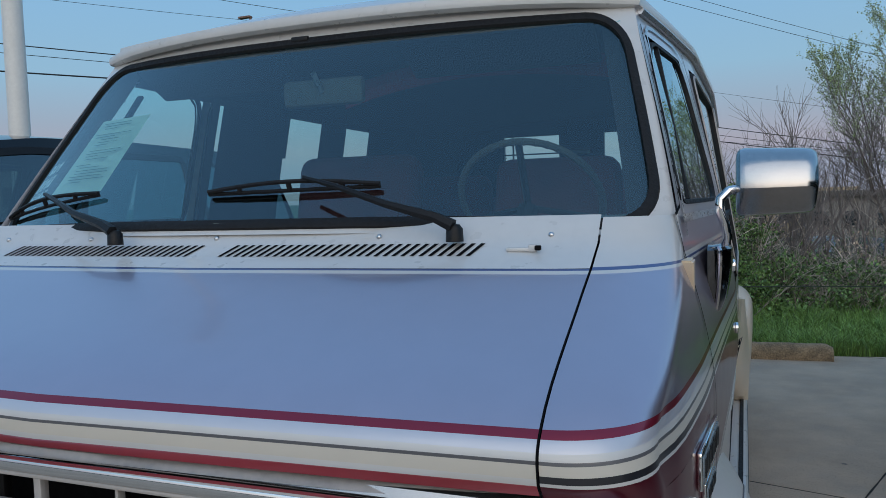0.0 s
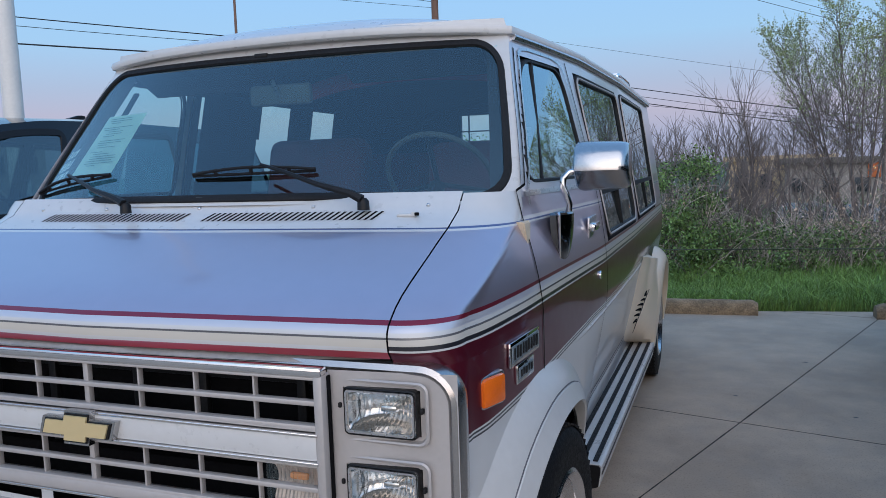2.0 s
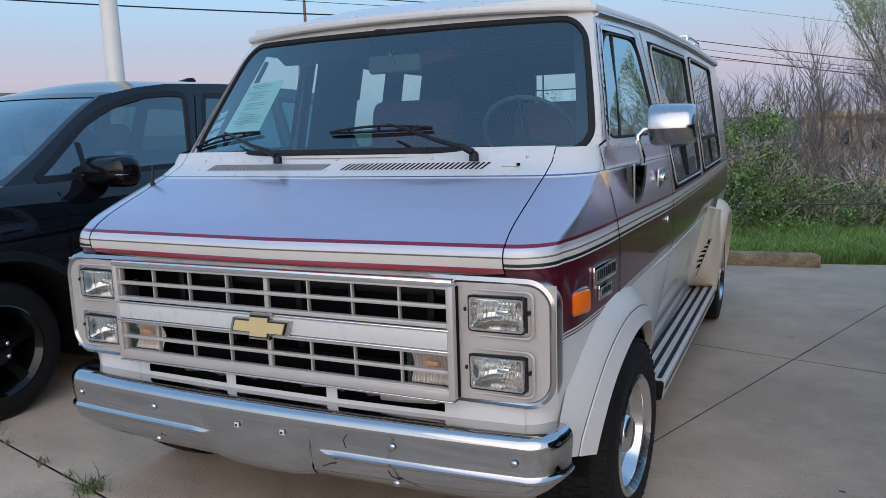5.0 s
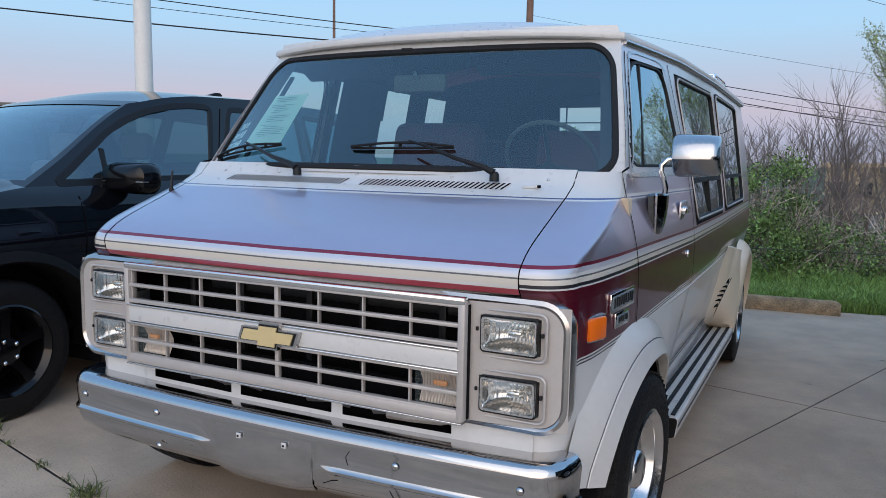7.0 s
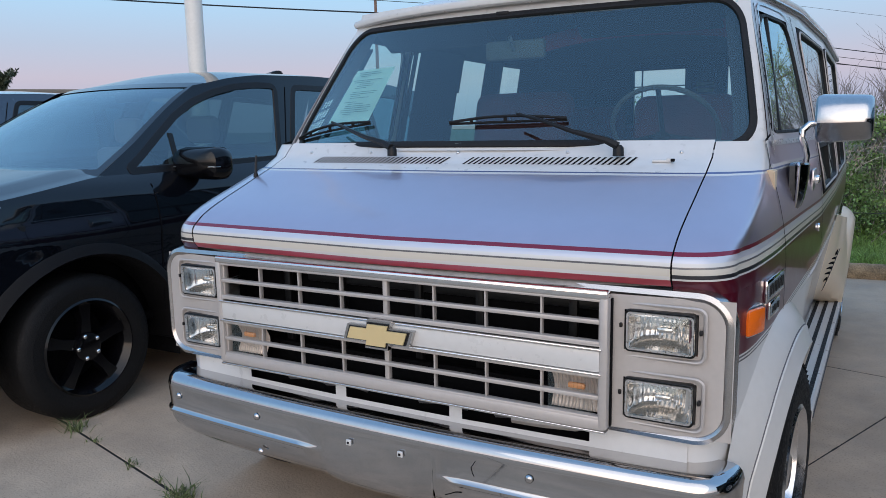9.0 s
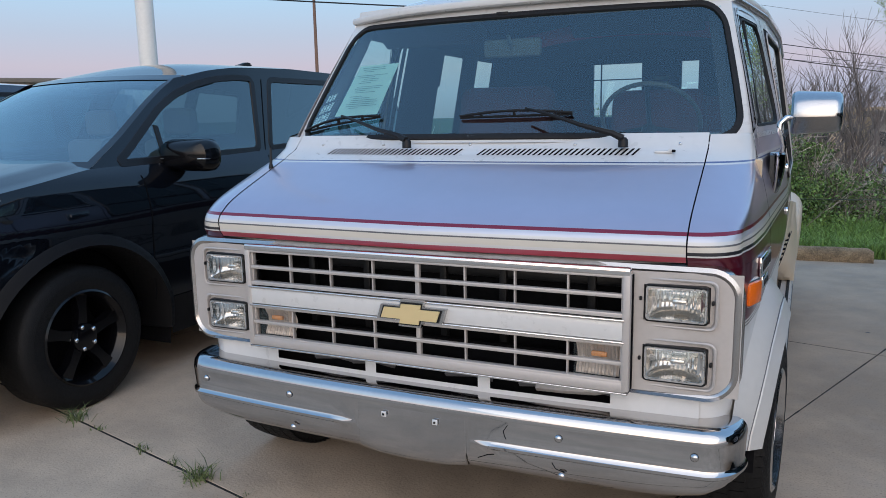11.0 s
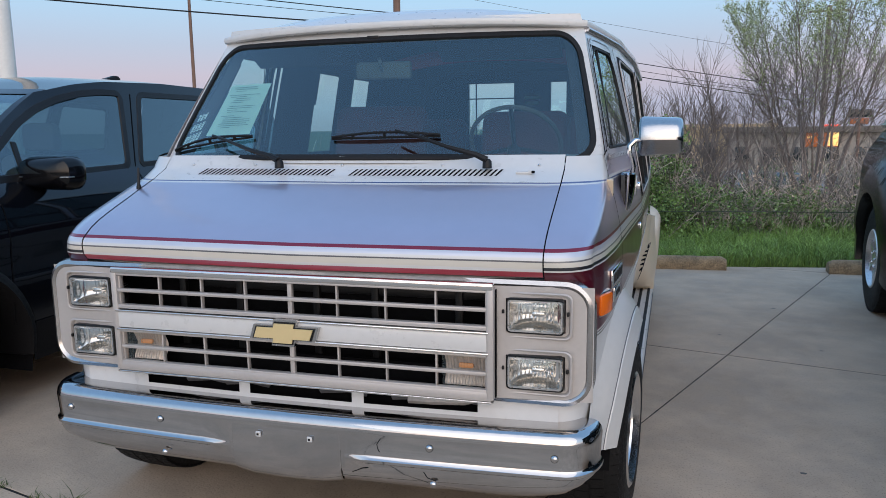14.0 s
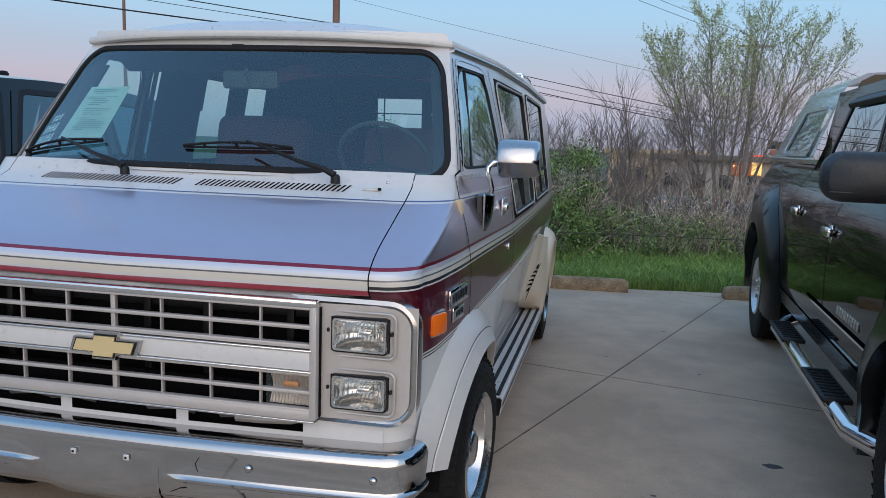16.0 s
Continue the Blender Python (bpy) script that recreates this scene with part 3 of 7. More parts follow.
# cowl panel with its louvres
bm = bmesh.new()
grid(bm, lambda x, z: nose_at(x, z), steps(-HOOD_X, HOOD_X, 24), [1.2625, 1.28, 1.30, 1.318, 1.335, 1.350])
cowl = part("cowl_panel", bm, M_WHITE, van, "white cowl panel with slanted air slots")


def slot(x, z0, z1, lean, w):
    bm = bmesh.new()
    q = [nose_at(x - w, z0, 0.001), nose_at(x + w, z0, 0.001), nose_at(x + w + lean, z1, 0.001), nose_at(x - w + lean, z1, 0.001)]
    bm.faces.new([bm.verts.new(p) for p in q])
    return bm


for a, b, n in ((-0.60, -0.06, 30), (0.03, 0.56, 30)):
    for k in range(n):
        part("air_slot", slot(a + (b - a) * k / (n - 1), 1.281, 1.301, 0.016, 0.0042), M_DARK, cowl, smooth=False)
for x in (-0.66, -0.38, -0.02, 0.36, 0.70):
    p = nose_at(x, 1.315, 0.0)
    bm = bmesh.new()
    bmesh.ops.create_uvsphere(bm, u_segments=8, v_segments=6, radius=0.006, matrix=Matrix.Translation(p))
    part("cowl_screw", bm, M_DULL, cowl)
bm = bmesh.new()
box(bm, nose_at(0.650, 1.290, 0.002), (0.046, 0.016, 0.008), 0.003)
box(bm, nose_at(0.676, 1.290, 0.005), (0.016, 0.014, 0.014), 0.004)
nozzle = part("washer_nozzle", bm, M_WHITE, cowl)
part("nozzle_hole", boxed(nose_at(0.688, 1.287, 0.010), (0.011, 0.010, 0.009), 0.002), M_DARK, nozzle)


U_POST = 1.045  # the pillar's outer edge, against the glass's


def screen(u, v):
    """The windscreen's surface: u across, -1 to 1 at the glass's edges, v up."""
    z = 1.350 + 0.450 * v
    ya = pillar_y(z)
    x = u * van_x(ya, z) / U_POST
    bow = 0.185 - 0.075 * v
    q = min(1.0, abs(u / U_POST))
    return Vector((x, ya - bow * (1 - q ** 2.6), z - 0.026 * q ** 4 * (1 - min(1.0, max(0.0, v)))))


def screen_pts(grow, lift, n=8):
    base = rounded(1.72 + 2 * grow, 0.46 + 2 * grow, 0.085 + grow, n)
    fine = []
    for (a, b), (c, d) in zip(base, base[1:] + base[:1]):
        k = 14 if abs(c - a) > 0.5 else (6 if abs(d - b) > 0.15 else 1)
        fine += [(a + (c - a) * j / k, b + (d - b) * j / k) for j in range(k)]
    return [screen(a / 0.86, b / 0.46 + 0.5) + Vector((0, -0.8, 0.55)) * lift for a, b in fine]


# frame of the windscreen: white surround, black gasket, glass
bm = bmesh.new()
us, vs = steps(-U_POST, U_POST, 132), [-0.06 + 0.0392 * k / 3 for k in range(97)]


def in_glass(u, v):
    a, b = abs(u) * 0.86, abs(v - 0.5) * 0.46
    w, h, r = 0.868, 0.238, 0.093
    if a < w - r or b < h - r:
        return a < w and b < h
    return (a - w + r) ** 2 + (b - h + r) ** 2 < r * r


grid(bm, screen, us, vs, lambda i, j: not in_glass((us[i] + us[i + 1]) / 2, (vs[j] + vs[j + 1]) / 2))
part("windscreen_surround", bm, M_WHITE, van, "white pillars round the windscreen")
bm = bmesh.new()
ring_of(bm, [screen_pts(0.019, -0.004), screen_pts(0.017, 0.007), screen_pts(0.010, 0.010), screen_pts(-0.001, 0.007), screen_pts(-0.004, -0.004)])
gasket = part("gasket", bm, M_RUBBER, van, "black rubber windscreen gasket")
bm = bmesh.new()
us, vs = steps(-0.998, 0.998, 30), steps(0.005, 0.995, 14)
grid(bm, screen, us, vs)
g = part("windscreen", bm, M_GLASS, van, "tinted windscreen")
g.visible_shadow = False
bm = bmesh.new()
box(bm, screen(-0.06, 1.035) + Vector((0, -0.012, 0)), (0.05, 0.012, 0.014), 0.003)
part("gasket_clip", bm, M_BLACKP, gasket)


# cloth trim behind the pillars and over the windscreen
for sgn in (1, -1):
    bm = bmesh.new()

    def pillar_in(k, v):
        z = 1.350 + 0.450 * v
        if k == 0:
            return screen(sgn * 1.0, v) + Vector((0, 0.022, -0.012))
        if k == 1:
            return screen(sgn * 0.935, v) + Vector((0, 0.06, -0.02))
        return Vector((sgn * (van_x(pillar_y(z) + 0.07, z) - 0.058), pillar_y(z) + 0.075, z))
    grid(bm, pillar_in, range(3), steps(-0.08, 1.12, 14))
    part("pillar_trim", bm, M_LINING, van)


# roof with its lip over the windscreen
def roof(u, v):
    front = screen(u * 1.04, 1.10).y - 0.045 + 0.03 * abs(u) ** 8
    y = front + (4.58 - front) * v
    w = smooth(V_ROOF, max(y, 0.9)) + 0.018
    rise = lerp([(0, 0.006), (0.03, 0.010), (0.07, 0.030), (0.16, 0.066), (0.4, 0.094), (1.0, 0.112), (5, 0.114)], y - front)
    edge = (1 - abs(u) ** 3.2)
    return Vector((u * w, y, 1.858 + rise * edge + 0.012 * (1 - u * u)))


us = [-1, -0.985, -0.95, -0.9, -0.82] + steps(-0.7, 0.7, 18) + [0.82, 0.9, 0.95, 0.985, 1]
vs = [0, 0.004, 0.008, 0.012, 0.016, 0.022, 0.03, 0.045, 0.06, 0.08] + steps(0.1, 1, 24)
bm = bmesh.new()
rows = grid(bm, roof, us, vs)
rim_pts = [rows[0][i] for i in range(len(us))] + [rows[j][-1] for j in range(1, len(vs))] + [rows[-1][i] for i in range(len(us) - 2, -1, -1)] + [rows[j][0] for j in range(len(vs) - 2, 0, -1)]
prev = rim_pts
for drop, inn in ((0.012, -0.004), (0.024, 0.0), (0.030, 0.02), (0.022, 0.05)):
    cur = []
    for k, v in enumerate(rim_pts):
        d = Vector((0 - v.co.x, 0, 0)).normalized() * inn if v.co.y > 1.3 else (Vector((0, 2.0, 0)) - Vector((v.co.x, v.co.y, 0))).normalized() * inn
        cur.append(bm.verts.new((v.co.x + d.x, v.co.y + d.y, v.co.z - drop)))
    n = len(cur)
    for k in range(n):
        bm.faces.new((prev[k], prev[(k + 1) % n], cur[(k + 1) % n], cur[k]))
    prev = cur
part("roof", bm, M_WHITE, van, "white fibreglass roof with an overhanging lip")
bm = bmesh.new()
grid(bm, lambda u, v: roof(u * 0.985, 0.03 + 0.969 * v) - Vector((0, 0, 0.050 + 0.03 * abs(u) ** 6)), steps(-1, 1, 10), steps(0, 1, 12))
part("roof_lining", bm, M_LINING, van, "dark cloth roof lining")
for sgn in (1, -1):
    bm = bmesh.new()
    tube(bm, [(sgn * (smooth(V_ROOF, y) + 0.012), y, 1.828) for y in steps(1.03, 4.55, 30)], 0.011, 6)
    part("drip_rail", bm, M_DULL, van, "metal drip rail")
# roof rack at the rear
for sgn in (1, -1):
    bm = bmesh.new()
    tube(bm, [(sgn * 0.82, 3.62, 1.885), (sgn * 0.82, 3.64, 1.965), (sgn * 0.82, 3.74, 1.985), (sgn * 0.82, 4.30, 1.985), (sgn * 0.82, 4.42, 1.93), (sgn * 0.82, 4.44, 1.89)], 0.012, 8)
    part("roof_rack", bm, M_CHROME, van, "chrome roof rack")
for y in (3.70, 4.35):
    part("rack_bar", tubed([(-0.82, y, 1.982), (0.82, y, 1.982)], 0.011), M_CHROME, van)

# rear wall with two windows
bm = bmesh.new()
xs, zs = [-1.04, -0.54, -0.13, 0.19, 0.325, 1.04], [0.42, 0.8, 1.38, 1.60, 1.83, 1.85]


def rear_at(i, j, y):
    x = xs[i] * min(1, van_x(4.5, zs[j]) / 1.04) if abs(xs[i]) > 1 else xs[i]
    return (x, y, zs[j] if j < 5 else roof(max(-1, min(1, x / 0.948)), 0.985).z - 0.008)



grid(bm, lambda i, j: rear_at(i, j, 4.555), range(6), range(6), lambda i, j: not (j in (2, 3) and i in (1, 3)))
part("rear_door", bm, M_BODY, van)
bm = bmesh.new()
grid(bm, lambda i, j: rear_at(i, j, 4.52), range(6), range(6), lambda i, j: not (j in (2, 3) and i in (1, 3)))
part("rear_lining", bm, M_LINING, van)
for a, b in ((-0.54, -0.13), (0.19, 0.325)):
    bm = bmesh.new()
    bm.faces.new([bm.verts.new(p) for p in ((a, 4.54, 1.38), (b, 4.54, 1.38), (b, 4.54, 1.83), (a, 4.54, 1.83))])
    g = part("rear_window", bm, M_TINT, van, smooth=False)
    g.visible_shadow = False
    if a < 0:
        part("window_bar", boxed(((a + b) / 2, 4.52, 1.70), (b - a, 0.008, 0.010)), M_TRIM, g)
        part("window_bar", boxed((a + 0.07, 4.52, 1.605), (0.012, 0.008, 0.45)), M_TRIM, g)

# side windows
for sgn in (1, -1):
    f = side_window(van, "door_window", van_x, DOOR_WIN if sgn > 0 else DOOR_LEFT, 0.10, sgn, 0.010, 0.003, M_RUBBER, M_DOORGL if sgn > 0 else M_TINT, "door window with a vent pane",
                    bars=[((0.905, 1.37), (1.150, 1.755), 0.011)])
    side_window(van, "side_window", van_x, SIDE_WIN if sgn > 0 else SIDE_LEFT, 0.08, sgn, 0.026, 0.006, M_RUBBER, M_TINT, "black-framed sliding side window", bead=M_STRIP,
                bars=[((1.64, 1.30), (2.59, 1.30), 0.022), ((2.10, 1.12), (2.10, 1.30), 0.018)])
    side_window(van, "side_window", van_x, REAR_WIN if sgn > 0 else REAR_LEFT, 0.08, sgn, 0.026, 0.006, M_RUBBER, M_TINT, "black-framed sliding side window", bead=M_STRIP,
                bars=[((2.74, 1.30), (3.94, 1.30), 0.022), ((3.34, 1.12), (3.34, 1.30), 0.018)])


def side_strip(sign, pts, w, lift=0.0018):
    """A narrow ribbon along a line of (y, z) on the body side."""
    bm = bmesh.new()
    rows = []
    for k, (y, z) in enumerate(pts):
        a, b = Vector(pts[max(k - 1, 0)]), Vector(pts[min(k + 1, len(pts) - 1)])
        d = (b - a).normalized()
        n = Vector((-d.y, d.x)) * w / 2
        rows.append([bm.verts.new((sign * (van_x(y + s * n.x, z + s * n.y) + lift), y + s * n.x, z + s * n.y)) for s in (-1, 1)])
    for q, r in zip(rows, rows[1:]):
        bm.faces.new((q[0], q[1], r[1], r[0]))
    return bm


for sgn in (1, -1):
    part("door_seam", side_strip(sgn, [(0.62, z) for z in steps(0.80, 1.345, 16)] + [(pillar_y(z) + 0.03, z) for z in steps(1.36, 1.79, 14)], 0.007), M_DARK, van, smooth=False)
    part("door_seam", side_strip(sgn, [(1.545, z) for z in steps(0.44, 1.80, 34)], 0.007), M_DARK, van, smooth=False)
    bead = [(0.70, 1.30), (0.73, 1.35)] + [(pillar_y(z) + 0.075, z) for z in steps(1.40, 1.74, 12)] + [(1.04, 1.778), (1.08, 1.795), (1.14, 1.800), (1.38, 1.800), (1.45, 1.790), (1.49, 1.765), (1.505, 1.72)] + [(1.51, z) for z in steps(1.68, 1.34, 10)]
    part("door_bead", side_strip(sgn, bead, 0.011, 0.004), M_DULL, van, "pressed bright edge round the door window")
    part("window_trim", side_strip(sgn, [(y, 1.335) for y in steps(0.68, 1.5, 20)], 0.016, 0.006), M_DULL, van, "bright metal window trim")

# front wheels, rear wheels, flares
def taper(bm, sign):
    """Draws the running board in towards the front, as the body's side runs."""
    for v in bm.verts:
        v.co.x += sign * lerp([(1.15, -0.039), (3.1, 0.0)], v.co.y)


FLARE_F = ((0.0, -0.004), (0.15, 0.012), (0.35, 0.032), (0.52, 0.046), (0.56, 0.048), (0.565, 0.054), (0.8, 0.068), (0.96, 0.078), (1.0, 0.072), (1.0, 0.05), (0.99, 0.02))
FLARE_R = ((0.0, 0.010), (0.12, 0.036), (0.35, 0.062), (0.6, 0.078), (0.85, 0.088), (0.97, 0.086), (1.0, 0.072), (0.985, 0.01))
for sgn in (1, -1):
    for c, nm in ((FW, "front"), (RW, "rear")):
        wx = sgn * (0.905 if c is FW else 0.950)
        holder = part("wheel", boxed((wx - sgn * 0.16, c[0], AXLE), (0.06, 0.16, 0.16), 0.02), M_DARK, van, "polished steel wheel with a black road tyre")
        wheel(holder, (wx, c[0], AXLE), 0.339, 0.265, 0.207, sgn, M_WHEEL, 0, 0.075, blocks=0.006, inset=-0.002)
        if c is FW:  # the front wheels stand slightly turned
            turn = Matrix.Translation((wx, c[0], AXLE)) @ Matrix.Rotation(radians(-4.5), 4, "Z") @ Matrix.Translation((-wx, -c[0], -AXLE))
            for ob in [holder] + list(holder.children_recursive):
                ob.data.transform(turn)
    for c, front in ((FW, True), (RW, False)):
        bm = bmesh.new()
        n = 30
        prof = []
        rows = []
        for k in range(n + 1):
            a = radians(166 - 175 * k / n) if front else radians(188 - 196 * k / n)
            ca, sa = math.cos(a), math.sin(a)
            ring = []
            wide = 0.125 + 0.05 * max(0, -ca) if front else 0.10 + 0.06 * max(0, -ca)
            for t, out in FLARE_F if front else FLARE_R:
                g = wide * (1 - t)
                y, z = c[0] + ((0.475 - 0.045 * max(0, -ca) if front else 0.405) + g) * ca, c[1] + ((0.385 if front else 0.41) + g) * sa
                z = max(z, 0.258 + (0.045 * t ** 8 if front else 0.0))
                base = van_x(max(y, 0.16), max(z, 0.35)) if front else 1.045 - 0.045 * (max(0.0, 0.90 - z) / 0.6) ** 2
                ring.append(bm.verts.new((sgn * (base + out * (1 - 0.75 * max(0, ca) ** 2 if front else 1)), y, z)))
            rows.append(ring)
        for q, w in zip(rows, rows[1:]):
            for i in range(len(q) - 1):
                bm.faces.new((q[i], q[i + 1], w[i + 1], w[i]))
        edge = [row[4].co.copy() for row in rows]
        flare = part("wheel_flare", bm, M_CREAM if not front else M_FLAREW, van, "moulded fibreglass wheel flare")
        if front:
            part("flare_seam", tubed([p + Vector((0, 0, 0.001)) for p in edge], 0.0022, 5), M_TRIM, flare)
        bm = bmesh.new()
        wr = 0.465 if front else 0.43
        wa = (12, 168) if front else (-10, 190)
        spin(bm, [(-0.30, wr), (0.045, wr)], (sgn * 0.93, c[0], c[1] - (0.07 if front else -0.01)), "x", 30, sgn, wa)
        spin(bm, [(-0.29, wr), (-0.29, 0.0)], (sgn * 0.93, c[0], c[1] - (0.07 if front else -0.01)), "x", 30, sgn, wa)
        part("wheel_well", bm, M_DARK, van)
    # rear flare's forward fairing with its oval of vent slats
    bm = bmesh.new()
    INNER = [(0, (0.962, 2.57, 0.475)), (0.22, (0.984, 2.75, 0.56)), (0.45, (1.001, 2.83, 0.66)), (0.72, (1.022, 2.88, 0.78)), (1, (1.046, 2.98, 0.880))]
    OUTER = [(0, (1.096, 3.09, 0.362)), (0.22, (1.101, 3.13, 0.465)), (0.45, (1.104, 3.21, 0.56)), (0.72, (1.102, 3.33, 0.665)), (1, (1.088, 3.56, 0.80))]

    def edge_at(pts, v):
        return Vector([smooth([(t, p[i]) for t, p in pts], min(v, 1.0)) for i in range(3)])

    def fair(u, v):
        p = edge_at(INNER, v).lerp(edge_at(OUTER, v), min(u, 1.0))
        # the foot runs along the rocker, then straight across the board
        foot = Vector([lerp([(t, q[i]) for t, q in ((0, (0.962, 2.57, 0.475)), (0.12, (0.955, 2.86, 0.405)), (0.22, (0.960, 3.06, 0.353)), (1, (1.096, 3.09, 0.353)))], min(u, 1.0)) for i in range(3)])
        p = p.lerp(foot, max(0.0, 1 - v / 0.22) ** 1.3)
        out = 0.016 * math.sin(math.pi * min(u, 1.0)) * (0.35 + 0.65 * v) - 0.010 * math.exp(-((u - 0.42) / 0.12) ** 2) * v
        if v > 1.0:
            return (sgn * (p.x + out - 1.2 * (v - 1.0)), p.y + 0.8 * (v - 1.0), p.z + 0.35 * (v - 1.0))
        if u > 1.0:
            return (sgn * (p.x - 1.2 * (u - 1.0)), p.y + 0.25 * (u - 1.0), p.z)
        return (sgn * (p.x + out), p.y, p.z)
    grid(bm, fair, steps(0, 1, 16) + [1.02, 1.1], steps(0, 1, 14) + [1.01, 1.03, 1.06])
    fairing = part("flare_fairing", bm, M_CREAM, van, "cream fibreglass fairing with slots")

    def crease(v):
        return 0.20 + 0.62 * (v - 0.12)
    for k, w in enumerate((0.10, 0.16, 0.19, 0.20, 0.17, 0.10)):
        v0 = 0.20 + 0.062 * k
        u1 = crease(v0)
        bm = bmesh.new()
        tall = 0.034 if k < 5 else 0.075
        q = [Vector(fair(a, v)) + Vector((sgn * 0.003, -0.003, 0)) for a, v in ((u1 - w, v0 - 0.012), (u1 - w * 0.5, v0), (u1, v0 + 0.004), (u1, v0 + 0.004 + tall), (u1 - w * 0.5, v0 + tall * 0.8), (u1 - w, v0 - 0.012 + tall * 0.4))]
        bm.faces.new([bm.verts.new(p) for p in q])
        part("vent_slat", bm, M_DARK, fairing, "dark vent opening", smooth=False)
    part("vent_edge", tubed([Vector(fair(crease(v) + 0.012, v)) + Vector((sgn * 0.001, -0.001, 0)) for v in steps(0.13, 0.60, 12)], 0.0022, 5), M_GRIP, fairing)
    # flat running board with three rubber strips
    bm = bmesh.new()
    x0, x1 = 0.90, 1.092
    prism(bm, [(sgn * x0, 0.352), (sgn * x0, 0.27), (sgn * (x1 - 0.03), 0.262), (sgn * (x1 - 0.008), 0.270), (sgn * x1, 0.325), (sgn * x1, 0.344), (sgn * (x1 - 0.008), 0.352)], "y", 1.19, 3.13)
    taper(bm, sgn)
    board = part("running_board", bm, M_WHITE, van, "white running board with dark rubber strips")
    bm = bmesh.new()
    prism(bm, [(sgn * x0, 0.349), (sgn * x0, 0.272), (sgn * (x1 - 0.03), 0.265), (sgn * (x1 - 0.011), 0.272), (sgn * (x1 - 0.003), 0.325), (sgn * (x1 - 0.003), 0.342), (sgn * (x1 - 0.010), 0.349)], "y", 1.182, 1.1895)
    taper(bm, sgn)
    part("end_cap", bm, M_BLACKP, board, "black rubber end cap", smooth=False)
    bm = bmesh.new()
    box(bm, (sgn * x1, 2.16, 0.318), (0.006, 1.93, 0.008), 0.002)
    taper(bm, sgn)
    part("edge_strip", bm, M_GRIP, board, "dark rubbing strip")
    for xa in (0.973, 1.019, 1.0665):
        bm = bmesh.new()
        for j in range(8):
            box(bm, (sgn * xa, 1.215 + 0.2344 * (j + 0.5), 0.354), (0.017, 0.2344, 0.007), 0.0)
        bmesh.ops.remove_doubles(bm, verts=bm.verts[:], dist=0.0005)
        taper(bm, sgn)
        part("rubber_strip", bm, M_RUBBER, board)
    # moulding below the maroon band, two pinstripes over the board
    bm = bmesh.new()
    rows = [[bm.verts.new((sgn * (van_x(y, z) + out * min(1.0, (y - 0.96) / 0.25) - 0.0006), y, z)) for z, out in ((0.829, 0.0), (0.833, 0.0035), (0.841, 0.005), (0.847, 0.0))] for y in steps(0.96, 2.92, 40)]
    for q, r in zip(rows, rows[1:]):
        for i in range(3):
            bm.faces.new((q[i], q[i + 1], r[i + 1], r[i]))
    part("body_moulding", bm, M_WHITE, van)
    for z, w in ((0.492, 0.007), (0.470, 0.006)):
        part("pinstripe", side_strip(sgn, [(y, z) for y in steps(1.22, 2.60, 28)], w), M_TRIM, van, smooth=False)

# underside and firewall, so that no light leaks in
bm = bmesh.new()
box(bm, (0, 2.45, 0.43), (1.70, 4.2, 0.05))
part("underbody", bm, M_DARK, van)
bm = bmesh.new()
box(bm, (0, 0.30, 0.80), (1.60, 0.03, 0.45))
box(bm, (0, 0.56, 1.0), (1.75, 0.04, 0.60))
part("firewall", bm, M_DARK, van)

# ---- fascia: grille, lamps, bumper ----
bm = bmesh.new()
loops = []
for grow, y in ((0.0, 0.05), (0.006, 0.012), (0.0, -0.012), (-0.012, -0.018), (-0.022, -0.012), (-0.030, -0.002)):
    loops.append([(a - 0.010, y + 0.030 * abs(a / 0.9) ** 3, b + 0.822) for a, b in rounded(1.884 + 2 * grow, 0.372 + 2 * grow, 0.085 + grow, 8)])
ring_of(bm, loops)
part("fascia_rim", bm, M_RIM, van, "chrome rim round the grille and lamps")
bm = bmesh.new()
for z, h in ((0.993, 0.022), (0.646, 0.008)):
    box(bm, (0, -0.026, z), (1.30, 0.030, h), 0.006)
part("grille_bar", bm, M_CHROME, van, "chrome grille edge")
part("grille_sill", boxed((0, -0.024, 0.664), (1.29, 0.030, 0.030), 0.006), M_BEZEL, van, "silver sill below the grille")
# added board behind the grille, its near-black colour stands for shade
grille = part("grille_backing", boxed((0, 0.175, 0.82), (1.50, 0.02, 0.36)), M_DARK, van, "near-black board for the shade of the radiator space")
GX = 0.632


for z0, z1 in ((0.874, 0.975), (0.682, 0.782)):
    zm = (z0 + z1) / 2
    for z, h, d in ((zm, 0.012, 0.018), (z0 - 0.004, 0.014, 0.022), (z1 + 0.004, 0.008, 0.022)):
        part("grille_slat", boxed((0, -0.026, z), (2 * GX, d, h), 0.003), M_BEZEL, van, "silver grille slat")
    for k in range(-4, 5):
        w = 0.016 if k in (-4, 4) else (0.015 if k == 0 else 0.0055)
        part("grille_post", boxed((k * GX / 4, -0.019, zm), (w, 0.016, z1 - z0), 0.002), M_BEZEL, van)
part("grille_band", boxed((0, -0.026, 0.826), (2 * GX, 0.028, 0.056), 0.006), M_WHITE, van, "white centre band of the grille")
for z in (0.857, 0.794):
    part("band_trim", boxed((0, -0.032, z), (2 * GX + 0.01, 0.026, 0.007), 0.002), M_CHROME, van, "thin bright trim")
